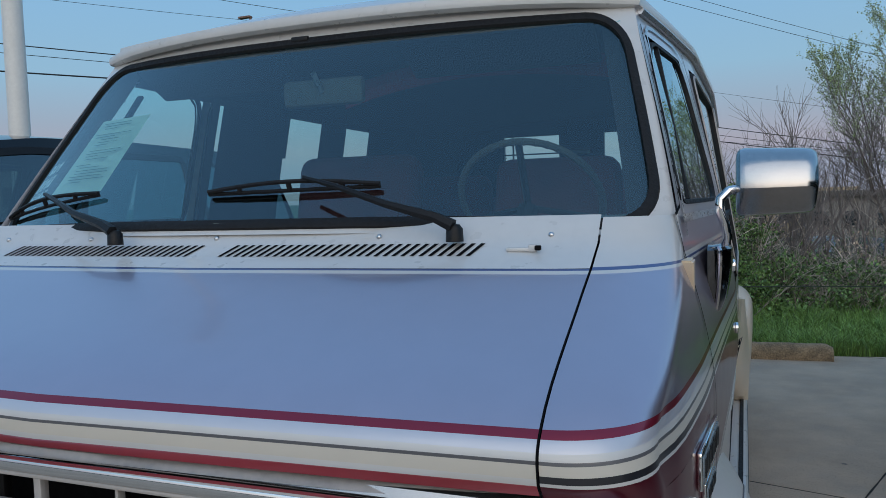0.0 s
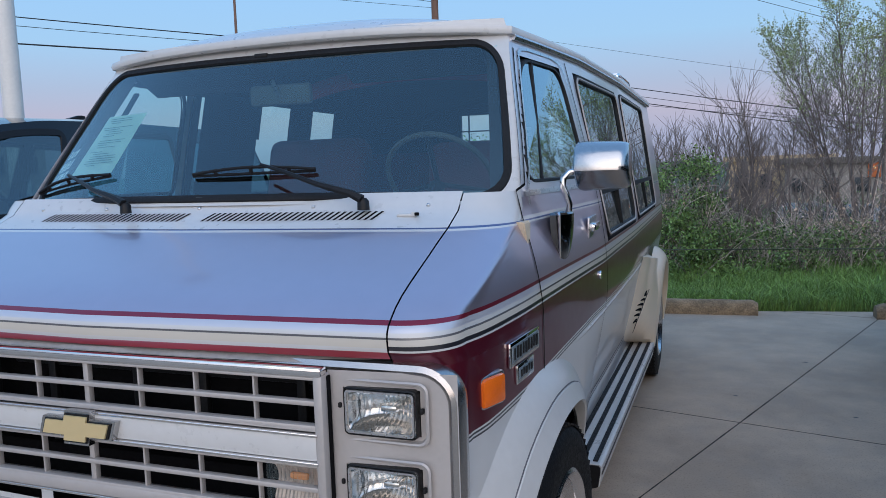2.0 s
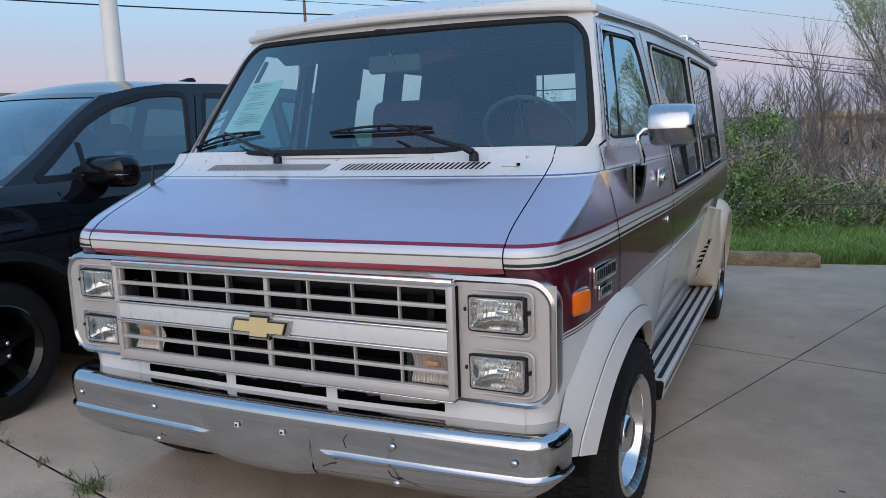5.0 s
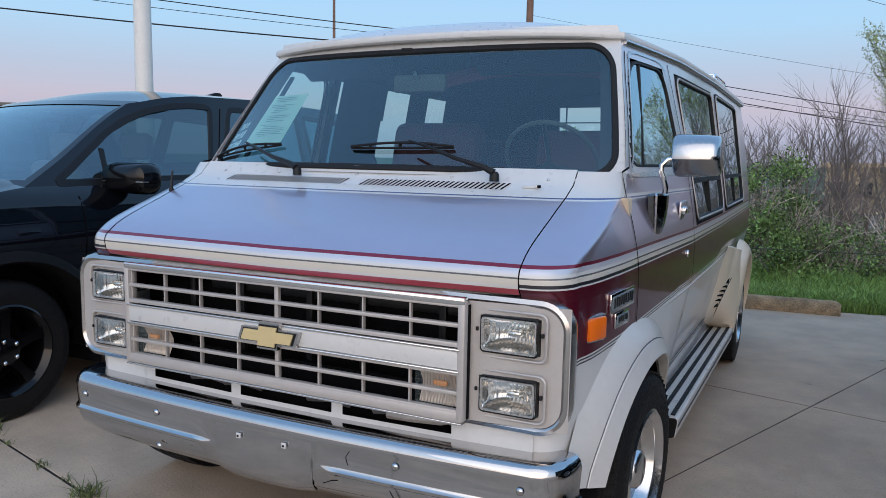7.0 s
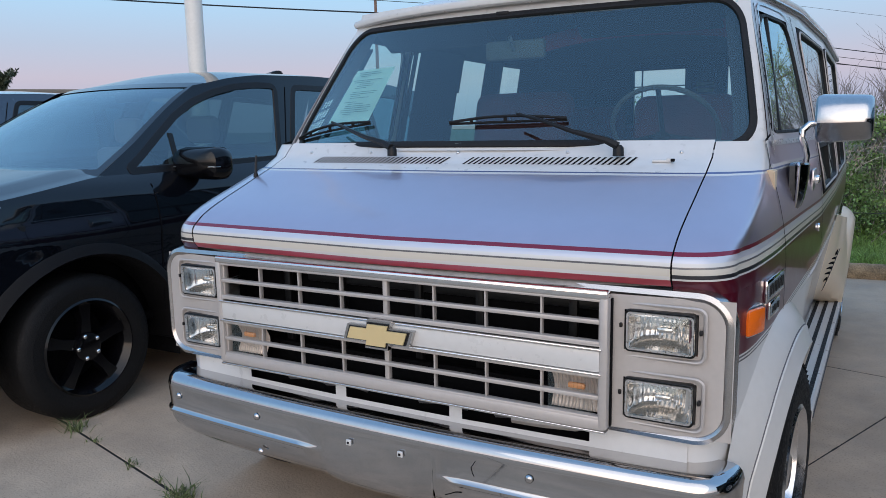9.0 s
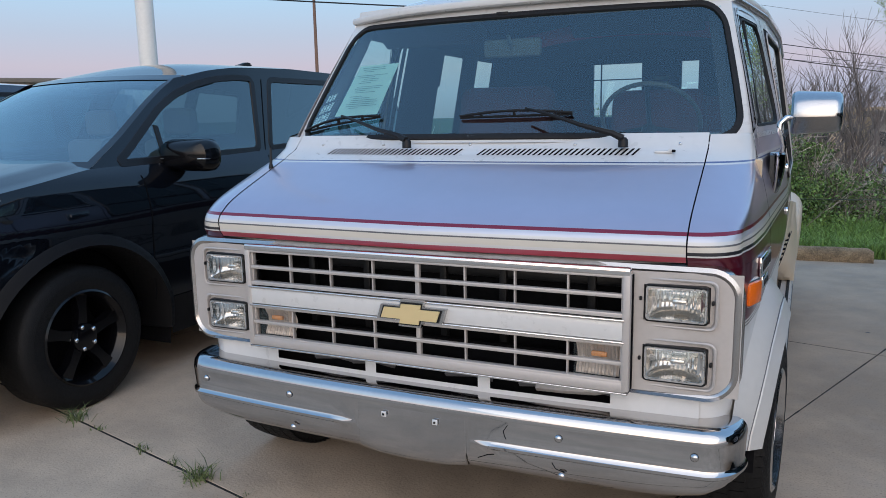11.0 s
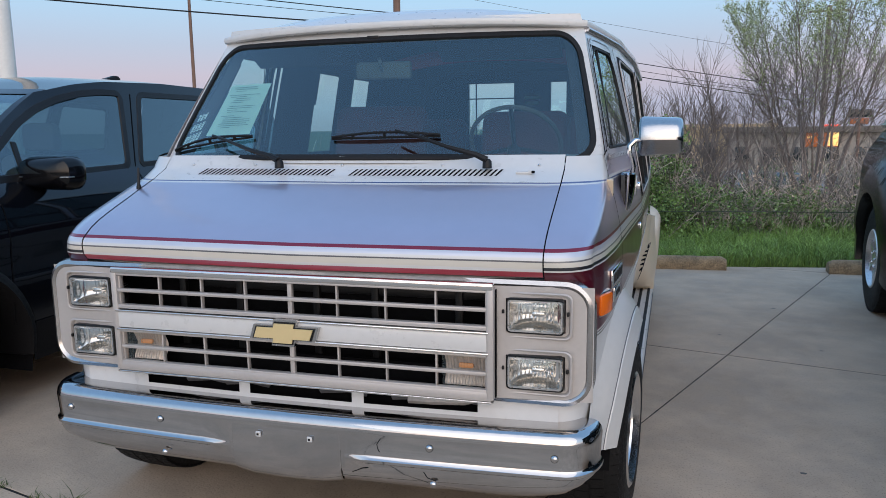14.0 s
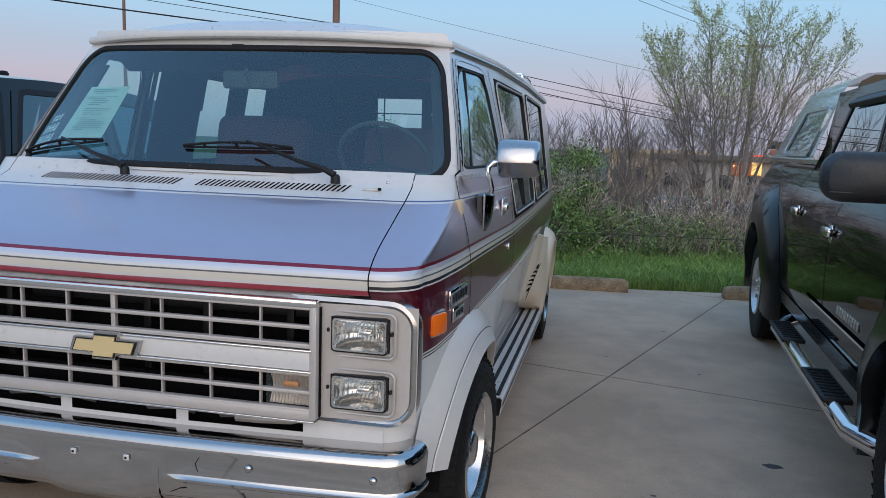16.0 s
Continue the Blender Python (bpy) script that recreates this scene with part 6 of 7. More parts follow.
for sgn in (1, -1):
    bm = bmesh.new()
    us, ts = steps(0, 1, 30), [0, 0.02, 0.04, 0.07, 0.10] + steps(0.14, 0.68, 16) + [0.72, 0.76, 0.80, 0.84, 0.88, 0.92, 0.96, 1.0]
    grid(bm, lambda u, t: (lambda p: (TX + sgn * p[0], p[1], p[2]))(cap(u, t)), us, ts, lambda i, j: not (4 <= i < 21 and 6 <= j < 19))
    part("canopy", bm, M_CANOPY, truck, "glossy dark green fibreglass canopy with sky sheen in its colour")
    bm = bmesh.new()
    pts = [(a, b) for a, b in rounded(0.62, 0.60, 0.06, 4)]

    def cw(a, b, out):
        x, y, z = cap(0.42 + a * 1.02, 0.405 + b)
        return (TX + sgn * (x + out), y, z)
    ring_of(bm, [[cw(a, b, 0.0) for a, b in pts], [cw(a, b, 0.012) for a, b in pts], [cw(a * 0.90, b * 0.90, 0.010) for a, b in pts], [cw(a * 0.88, b * 0.88, -0.01) for a, b in pts]])
    fr = part("canopy_window", bm, M_CANOPY, truck)
    bm = bmesh.new()
    bm.faces.new([bm.verts.new(cw(a * 0.89, b * 0.89, -0.004)) for a, b in pts])
    g = part("pane", bm, M_TRUCKGL, fr, smooth=False)
    g.visible_shadow = False
    # side step: chrome tube with black treads
    bm = bmesh.new()
    sx = TX + sgn * 1.07
    tube(bm, [(TX + sgn * 0.90, 3.04, 0.43), (TX + sgn * 1.01, 2.98, 0.395), (sx, 2.86, 0.38), (sx, 2.0, 0.38), (sx, 1.02, 0.38), (TX + sgn * 1.01, 0.86, 0.39), (TX + sgn * 0.9, 0.80, 0.42)], 0.042, 12)
    stp = part("side_step", bm, M_CHROME, truck, "oval chrome side step with black tread pads")
    for y in (2.62, 1.55):
        pad = part("tread_pad", boxed((sx - sgn * 0.010, y, 0.416), (0.125, 0.50, 0.024), 0.008), M_BLACKP, stp)
        for k in range(9):
            part("tread_rib", boxed((sx - sgn * 0.010, y - 0.20 + 0.05 * k, 0.4305), (0.095, 0.018, 0.007), 0.002), M_RUBBER, pad)
    bm = bmesh.new()
    grid(bm, lambda y, z: (TX + sgn * (truck_x(y, z) + 0.010), y, z), steps(1.12, 2.54, 10), [0.560, 0.565, 0.675, 0.68])
    part("door_moulding", bm, M_TRUCK, truck)
    bm = bmesh.new()
    grid(bm, lambda y, z: (TX + sgn * (truck_x(y, z) + 0.0135), y, z), steps(1.12, 2.54, 10), [0.668, 0.679])
    part("moulding_trim", bm, M_CHROME, truck)
    bm = bmesh.new()
    grid(bm, lambda y, t: (TX + sgn * (truck_x(y, 0.50) - 0.03 + 0.004 * math.sin(math.pi * t)), y, 0.44 + 0.022 * t), steps(0.95, 2.40, 6), steps(0, 1, 4))
    part("rocker_trim", bm, M_CHROME, truck, "bright strip under the doors")
    # plain letter bars on the door
    for k in range(9):
        y = 1.74 - 0.046 * k
        part("letter_bar", boxed((TX + sgn * (truck_x(y, 0.735) + 0.003), y, 0.735), (0.006, 0.030, 0.042), 0.001), M_DULL, truck)
    for wy0, wy1 in ((1.40, 2.03), (2.14, 2.92)):
        bm = bmesh.new()
        grid(bm, lambda y, t: (TX + sgn * (truck_x(y, 1.80 - 0.055 * t) + 0.012 + 0.018 * math.sin(math.pi * t)), y, 1.80 - 0.055 * t), steps(wy0, wy1, 6), steps(0, 1, 4))
        part("window_visor", bm, M_BLACKP, truck, "smoked window visor")
    for c, r0, lip in ((0.47, 0.46, 0.24), (4.25, 0.50, 0.32)):
        for k in range(5):
            a = radians(68 + 13 * k)
            bm = bmesh.new()
            rows = []
            for off, out in ((lip * 0.58, 0.0725), (lip * 0.70, 0.0605), (lip * 0.77, 0.0537)):
                ring = [(c + (r0 + off) * math.cos(a + e), 0.41 + (r0 + off) * math.sin(a + e)) for e in (-0.010, 0.010)]
                rows.append([bm.verts.new((TX + sgn * (truck_x(y, z) + out + 0.0045), y, z)) for y, z in ring])
            for q, w in zip(rows, rows[1:]):
                bm.faces.new((q[0], q[1], w[1], w[0]))
            part("flare_slot", bm, M_DARK, truck, smooth=False)

truck.location.x -= 0.0775
truck.rotation_euler.z = radians(-4.2)  # parked a little askew

# ---- ground ----
M_LOT = mat("lot_concrete", (0.485, 0.375, 0.275), 0.82, 0, 0.14, 0.7, 0.2, 90)
n_, l_ = M_LOT.node_tree.nodes, M_LOT.node_tree.links
big, fine, rb, rf, m1, m2 = (n_.new("ShaderNode" + k) for k in ("TexNoise", "TexNoise", "MapRange", "MapRange", "Mix", "Mix"))
tc = [q for q in n_ if q.type == "TEX_COORD"][0]
for q, sc, de in ((big, 1.7, 6), (fine, 110.0, 3)):
    q.inputs["Scale"].default_value, q.inputs["Detail"].default_value, q.inputs["Roughness"].default_value = sc, de, 0.65
    l_.new(tc.outputs["Object"], q.inputs["Vector"])
for r_, a, b, c, d in ((rb, 0.40, 0.66, 0.84, 1.10), (rf, 0.30, 0.46, 0.66, 1.02)):
    for key, v in zip(("From Min", "From Max", "To Min", "To Max"), (a, b, c, d)):
        r_.inputs[key].default_value = v
l_.new(big.outputs["Fac"], rb.inputs["Value"])
l_.new(fine.outputs["Fac"], rf.inputs["Value"])
old = [q for q in n_ if q.type == "MIX" and q not in (m1, m2)][0]
for q, src, fac in ((m1, old.outputs["Result"], rb), (m2, m1.outputs["Result"], rf)):
    q.data_type, q.blend_type = "RGBA", "MULTIPLY"
    q.inputs["Factor"].default_value = 1.0
    l_.new(m1.outputs[2] if q is m2 else src, q.inputs["A"])
    l_.new(fac.outputs[0], q.inputs["B"])
l_.new(m2.outputs[2], n_["Principled BSDF"].inputs["Base Color"])
M_JOINT = mat("joint_dirt", (0.016, 0.014, 0.011), 0.95, 0, 0.4, 8, 0.4, 60)
M_GROUND = mat("soil_and_grass", (0.045, 0.07, 0.02), 0.95, 0, 0.4, 0.8, 0.6, 12)
bm = bmesh.new()
def land(x, y):
    """Height of the open ground, which falls away beyond the brush."""
    s, t = min(1, max(0, (y - 15) / 16)), min(1, max(0, (x + 14) / 9))
    return -0.06 - 2.05 * s * s * (3 - 2 * s) * t * t * (3 - 2 * t)


grid(bm, lambda x, y: (x, y, land(x, y)), [-900, -60, -20] + steps(-14, -5, 8) + [0, 20, 60, 900], [-900, -30, 0] + steps(15, 31, 12) + [60, 900])
tagged(part("ground", bm, M_GROUND, None), "dull green open ground reaching the horizon", "ground", kind="structure")


def clip(poly, a, b, c):
    """The part of a polygon where a x + b y <= c."""
    out = []
    for p, q in zip(poly, poly[1:] + poly[:1]):
        dp, dq = a * p[0] + b * p[1] - c, a * q[0] + b * q[1] - c
        if dp <= 0:
            out.append(p)
        if dp * dq < 0:
            t = dp / (dp - dq)
            out.append((p[0] + (q[0] - p[0]) * t, p[1] + (q[1] - p[1]) * t))
    return out


EDGE = (-0.158, 1.0, 5.74)  # the lot's far edge
U, V, O = Vector((0.972, -0.236)), Vector((0.368, 0.930)), Vector((1.56, 2.82))
V_STEP, U_STEP = 3.288, 3.55
bm = bmesh.new()
prism(bm, clip([(-40, -30), (40, -30), (40, 14), (-40, 14)], *EDGE), "z", -0.10, -0.0015)
lot = tagged(part("pavement", bm, M_JOINT, None, smooth=False), "pale tan concrete parking lot with weedy joints", "pavement", kind="structure")
for i in range(-9, 10):
    for j in range(-7, 4):
        ga, gb = 0.0032, 0.0058
        p = [O + U * (i * U_STEP + a) + V * (j * V_STEP + b) for a, b in ((ga, gb), (U_STEP - ga, gb), (U_STEP - ga, V_STEP - gb), (ga, V_STEP - gb))]
        fine = []
        for a, b in zip(p, p[1:] + p[:1]):
            near = min((a.lerp(b, k / 8) - Vector((0.5, 1.0))).length for k in range(9)) < 5.5
            n = 70 if near else 1
            out = Vector(((b - a).y, -(b - a).x)).normalized()
            for k in range(n):
                q = a.lerp(b, k / n)
                chip = noise.noise((q.x * 9, q.y * 9, 3.0)) + 0.6 * noise.noise((q.x * 31, q.y * 31, 7.0))
                fine.append(q - out * (0.0035 * max(0.0, chip) if near and k else 0.0))
        poly = clip([tuple(q) for q in fine], *EDGE)
        if len(poly) < 3 or max(q[1] for q in poly) < -28:
            continue
        bm = bmesh.new()
        c = Vector((sum(q[0] for q in poly) / len(poly), sum(q[1] for q in poly) / len(poly)))
        inner = [tuple(Vector(q) + (c - Vector(q)).normalized() * 0.0015) for q in poly]
        ring_of(bm, [[(x, y, -0.03) for x, y in poly], [(x, y, -0.0015) for x, y in poly], [(x, y, 0.0) for x, y in inner]])
        bm.verts.ensure_lookup_table()
        bm.faces.new(bm.verts[-len(poly):])
        part("slab", bm, M_LOT, lot, smooth=False)
# dark drips and specks on the slabs
M_OIL = mat("oil_stain", (0.05, 0.045, 0.04), 0.5, 0, 0.3, 20)
rs = random.Random(9)
for x, y, r0 in ((2.30, 1.62, 0.030), (1.55, 3.3, 0.010), (2.02, 4.2, 0.012), (1.72, 1.15, 0.010), (2.15, 3.05, 0.009), (-0.9, -0.55, 0.008), (-1.5, -0.3, 0.009), (0.35, -0.42, 0.007)):
    bm = bmesh.new()
    n = 14
    bm.faces.new([bm.verts.new((x + r0 * 1.6 * rs.uniform(0.7, 1.2) * math.cos(6.2832 * k / n), y + r0 * rs.uniform(0.7, 1.2) * math.sin(6.2832 * k / n), 0.0012)) for k in range(n)])
    tagged(part("oil_stain", bm, M_OIL, None, smooth=False), "small dark oil drip dried on the concrete", "stain", "oil drips on the concrete")
# wheel stops
for x0, x1, y0 in ((-0.02, 1.80, 5.69), (2.74, 4.58, 5.82), (-4.0, -2.16, 5.2)):
    bm = bmesh.new()
    n = 40
    rows = []
    rs = random.Random(int(x0 * 10) + 50)
    for k in range(n + 1):
        t = k / n
        e = 0.82 if k in (0, n) else 1.0
        x = x0 + (x1 - x0) * t
        y = y0 + 0.158 * 0.4 * (x - x0)
        j = lambda s=0.004: rs.uniform(-s, s)
        rows.append([bm.verts.new((x, y + a + j(), max(0.0, b * e + (j() if b > 0 else 0)))) for a, b in ((0, 0), (0.0, 0.05), (0.015, 0.095), (0.045, 0.122), (0.08, 0.130), (0.115, 0.122), (0.145, 0.095), (0.16, 0.05), (0.16, 0))])
    for q, w in zip(rows, rows[1:]):
        for i in range(8):
            bm.faces.new((q[i], q[i + 1], w[i + 1], w[i]))
    bm.faces.new(rows[0])
    bm.faces.new(rows[-1][::-1])
    st = part("wheel_stop", bm, M_CONC, None)
    tagged(st, "weathered concrete wheel stop on the lot", "wheel stop", "wheel stops along the lot edge")

# ---- weeds and grass ----
M_CABLE = mat("green_cable_sheath", (0.035, 0.05, 0.03), 0.6, 0, 0.3, 9)
M_GRASS = mat("grass_blades", (0.19, 0.30, 0.065), 0.6, 0, 0.4, 1.4)
M_WEED = mat("weed_leaves", (0.10, 0.13, 0.05), 0.8, 0, 0.3, 6)
M_BARK = mat("grey_bark", (0.225, 0.185, 0.165), 0.9, 0, 0.3, 5)
M_TWIG = mat("dry_twigs", (0.47, 0.385, 0.33), 0.9, 0, 0.5, 5)
M_DRY = mat("dry_leaves", (0.46, 0.35, 0.26), 0.8, 0, 0.4, 3)
M_LEAF = mat("young_leaves", (0.30, 0.37, 0.15), 0.6, 0, 0.3, 2.5)
M_SHRUB = mat("shrub_leaves", (0.125, 0.195, 0.055), 0.6, 0, 0.4, 3)


def each_apart(m, low, high):
    """Gives every blade, twig or leaf of a joined mesh its own brightness."""
    n, l = m.node_tree.nodes, m.node_tree.links
    base = n["Principled BSDF"].inputs["Base Color"]
    src = base.links[0].from_socket
    g, r, x = n.new("ShaderNodeNewGeometry"), n.new("ShaderNodeMapRange"), n.new("ShaderNodeMix")
    r.inputs["To Min"].default_value, r.inputs["To Max"].default_value = low, high
    x.data_type, x.blend_type = "RGBA", "MULTIPLY"
    x.inputs["Factor"].default_value = 1.0
    l.new(g.outputs["Random Per Island"], r.inputs["Value"])
    l.new(src, x.inputs["A"])
    l.new(r.outputs[0], x.inputs["B"])
    l.new(x.outputs["Result"], base)


each_apart(M_GRASS, 0.55, 1.5)
each_apart(M_TWIG, 0.12, 1.75)
each_apart(M_DRY, 0.4, 1.6)
each_apart(M_LEAF, 0.6, 1.45)
each_apart(M_SHRUB, 0.2, 2.1)


def mesh_of(name, verts, faces, material, parent=None, kind=""):
    me = bpy.data.meshes.new(name)
    me.from_pydata(verts, [], faces)
    me.materials.append(material)
    ob = new(name, me)
    if parent is not None:
        ob.parent = parent
        ob.matrix_parent_inverse = Matrix.Translation(parent.location).inverted()
    if kind:
        ob["kind"] = kind
    return ob


def blades(n, where, hmin, hmax, lean, width, rs):
    vs, fs = [], []
    for _ in range(n):
        x, y, k = where(rs)
        h = rs.uniform(hmin, hmax) * k
        a = rs.uniform(0, 6.28)
        dx, dy = math.cos(a), math.sin(a)
        l = rs.uniform(0.1, 1) * lean * h
        w = width * rs.uniform(0.6, 1.3)
        b = rs.uniform(0, 6.28)
        wx, wy = math.cos(b) * w, math.sin(b) * w
        o = len(vs)
        vs += [(x - wx, y - wy, -0.06), (x + wx, y + wy, -0.06), (x + dx * l * 0.35 + wx * 0.8, y + dy * l * 0.35 + wy * 0.8, h * 0.6), (x + dx * l * 0.35 - wx * 0.8, y + dy * l * 0.35 - wy * 0.8, h * 0.6), (x + dx * l, y + dy * l, h)]
        fs += [(o, o + 1, o + 2, o + 3), (o + 3, o + 2, o + 4)]
    return vs, fs


rs = random.Random(11)


def strip(r):
    x = r.uniform(-2.5, 9.0)
    y = 5.78 + 0.158 * x + abs(r.gauss(0, 1.5))
    c = noise.noise((x * 0.9, y * 0.9, 0.0))
    tall = noise.noise((x * 3.1, y * 3.1, 4.0))
    return x, y, 0.40 + 0.75 * max(0, c + 0.3) + 0.95 * max(0.0, tall)


tagged(mesh_of("grass", *blades(70000, strip, 0.05, 0.21, 1.7, 0.0036, rs), M_GRASS, kind="stuff"), "tall uncut green grass along the lot edge", "grass")


def tuft(name, x, y, n, h, spread):
    r = random.Random(int(abs(x * 100)))
    vs, fs = blades(n, lambda q: (x + q.gauss(0, spread), y + q.gauss(0, spread), 1), h * 0.3, h, 2.2, 0.0032, r)
    tagged(mesh_of(name, [(a, b, max(c, -0.012)) for a, b, c in vs], fs, M_WEED), "small green weed growing from a joint", "weed", "weeds in the joints")


tuft("weed", -2.06, 0.345, 60, 0.075, 0.030)
tuft("weed", -1.067, 0.092, 80, 0.075, 0.032)
for k in range(14):
    t = rs.uniform(0, 1)
    tuft("weed", -2.0 + 1.75 * t, 0.335 - 0.245 * 1.75 * t + rs.uniform(-0.015, 0.015), rs.randint(4, 9), 0.028, 0.012)


# ---- trees and thicket ----
class Wood:
    """Collects tapering three-sided branches and small leaves."""

    def __init__(self, seed):
        self.v, self.f, self.lv, self.lf, self.r = [], [], [], [], random.Random(seed)

    def limb(self, pts, r0, r1, sides=4):
        rows = []
        for k, p in enumerate(pts):
            d = (pts[min(k + 1, len(pts) - 1)] - pts[max(k - 1, 0)]).normalized()
            a = d.cross(Vector((0.3, 0.9, 0.2))).normalized()
            b = d.cross(a)
            rad = r0 + (r1 - r0) * k / (len(pts) - 1)
            o = len(self.v)
            self.v += [tuple(p + rad * (math.cos(6.2832 * i / sides) * a + math.sin(6.2832 * i / sides) * b)) for i in range(sides)]
            rows.append(o)
        for q, w in zip(rows, rows[1:]):
            for i in range(sides):
                j = (i + 1) % sides
                self.f.append((q + i, q + j, w + j, w + i))

    def leaf(self, p, size):
        r = self.r
        a = Vector((r.gauss(0, 1), r.gauss(0, 1), r.gauss(0, 1))).normalized()
        b = a.cross(Vector((r.gauss(0, 1), r.gauss(0, 1), r.gauss(0, 1)))).normalized()
        o = len(self.lv)
        self.lv += [tuple(p), tuple(p + size * 0.5 * a + size * 0.28 * b), tuple(p + size * a), tuple(p + size * 0.5 * a - size * 0.28 * b)]
        self.lf.append((o, o + 1, o + 2, o + 3))

    def grow(self, p, d, length, r0, depth, leafy, size, upward=0.25):
        r = self.r
        n = 5 if depth > 1 else 4
        pts, q, w = [p.copy()], p.copy(), d.copy()
        for _ in range(n):
            w = (w + Vector((r.gauss(0, 0.13), r.gauss(0, 0.13), r.gauss(0, 0.10) + upward * 0.12))).normalized()
            q = q + w * length / n
            pts.append(q.copy())
        self.limb(pts, r0, r0 * 0.45, 5 if depth > 2 else 3)
        if depth <= 1:
            for k in range(int(leafy)):
                t = r.uniform(0.15, 1)
                i = min(int(t * n), n - 1)
                self.leaf(pts[i].lerp(pts[i + 1], t * n - i) + Vector((r.gauss(0, 0.015), r.gauss(0, 0.015), r.gauss(0, 0.015))), size * r.uniform(0.6, 1.3))
        if depth <= 0:
            return
        for k in range(r.randint(4, 5)):
            t = r.uniform(0.35, 1.0)
            i = min(int(t * n), n - 1)
            base = pts[i].lerp(pts[i + 1], t * n - i)
            side = Vector((r.gauss(0, 1), r.gauss(0, 1), r.gauss(0, 0.5))).normalized()
            nd = (w * 0.9 + side * r.uniform(0.35, 0.8) + Vector((0, 0, upward))).normalized()
            self.grow(base, nd, length * r.uniform(0.5, 0.75), r0 * 0.5, depth - 1, leafy, size, upward)


def tree(x, y, height, stems, depth, leafy, size, seed, label, spread=0.35, bark=None, leaf=None):
    w = Wood(seed)
    for k in range(stems):
        a = 6.2832 * k / stems + w.r.uniform(-0.4, 0.4)
        d = Vector((math.cos(a) * spread * w.r.uniform(0.3, 1.2), math.sin(a) * spread * w.r.uniform(0.3, 1.2), 1)).normalized()
        w.grow(Vector((x + 0.06 * math.cos(a), y + 0.06 * math.sin(a), -0.06)), d, height * w.r.uniform(0.42, 0.56), 0.012 * height * w.r.uniform(0.6, 1.0), depth, leafy, size)
    t = thing("tree", (x, y, -0.06), label, "tree")
    mesh_of("trunk", w.v, w.f, bark or M_BARK, t)
    if w.lf:
        mesh_of("crown", w.lv, w.lf, leaf or M_LEAF, t)
    return t


def fan_tree(x, y, height, stems, seed, label):
    """A many-stemmed tree whose stems fan out evenly, leafy towards the tips."""
    w = Wood(seed)
    r = w.r
    for k in range(stems):
        a = 2.39996 * k
        lean = 0.60 * math.sqrt((k + 0.5) / stems)
        tip = Vector((math.cos(a) * lean, math.sin(a) * lean, 1)).normalized()
        length = height * (1.0 - 0.35 * lean) * r.uniform(0.88, 1.05)
        pts, p = [], Vector((x + 0.12 * math.cos(a), y + 0.12 * math.sin(a), -0.06))
        n = 12
        for i in range(n + 1):
            pts.append(p.copy())
            d = (tip + Vector((r.gauss(0, 0.07), r.gauss(0, 0.07), 0.35 * (1 - i / n)))).normalized()
            p = p + d * length / n
        r0 = 0.0065 * height * r.uniform(0.6, 1.0)
        w.limb(pts, r0, 0.003, 5)
        for b in range(40):
            t = 0.36 + 0.64 * (b + r.random()) / 40
            i = min(int(t * n), n - 1)
            base = pts[i].lerp(pts[i + 1], t * n - i)
            side = Vector((r.gauss(0, 1), r.gauss(0, 1), r.gauss(0, 0.3))).normalized()
            d = (tip + side * r.uniform(0.5, 0.95)).normalized()
            w.grow(base, d, length * (0.09 + 0.22 * (1 - t)) * r.uniform(0.7, 1.2), 0.0032 + 0.0040 * (1 - t), 1, 17 * max(0.06, min(1, (t - 0.45) * 2.2)), 0.025, 0.3)
    t = thing("tree", (x, y, -0.06), label, "tree")
    mesh_of("trunk", w.v, w.f, M_BARK, t)
    mesh_of("crown", w.lv, w.lf, M_LEAF, t)


fan_tree(3.42, 10.6, 4.15, 16, 5, "slender multi-stemmed tree with sparse young leaves")
tree(2.0, 10.2, 2.7, 4, 3, 0.6, 0.04, 21, "leafless sapling with upright grey twigs", 0.25)
tree(1.35, 10.0, 2.6, 4, 3, 0.5, 0.04, 22, "leafless sapling with upright grey twigs", 0.25)
tree(0.6, 10.4, 2.5, 4, 3, 0.6, 0.04, 23, "leafless sapling with upright grey twigs", 0.25)
tree(2.65, 10.0, 2.2, 5, 3, 0.6, 0.04, 24, "leafless sapling with upright grey twigs", 0.30)
tree(1.75, 9.5, 2.0, 4, 3, 0.6, 0.04, 25, "leafless sapling with upright grey twigs", 0.28)
tree(4.6, 10.0, 2.1, 5, 3, 0.8, 0.04, 26, "leafless sapling with upright grey twigs", 0.32)
tree(6.9, 11.8, 3.3, 3, 3, 0.8, 0.034, 31, "slender tree with sparse young leaves", 0.35)


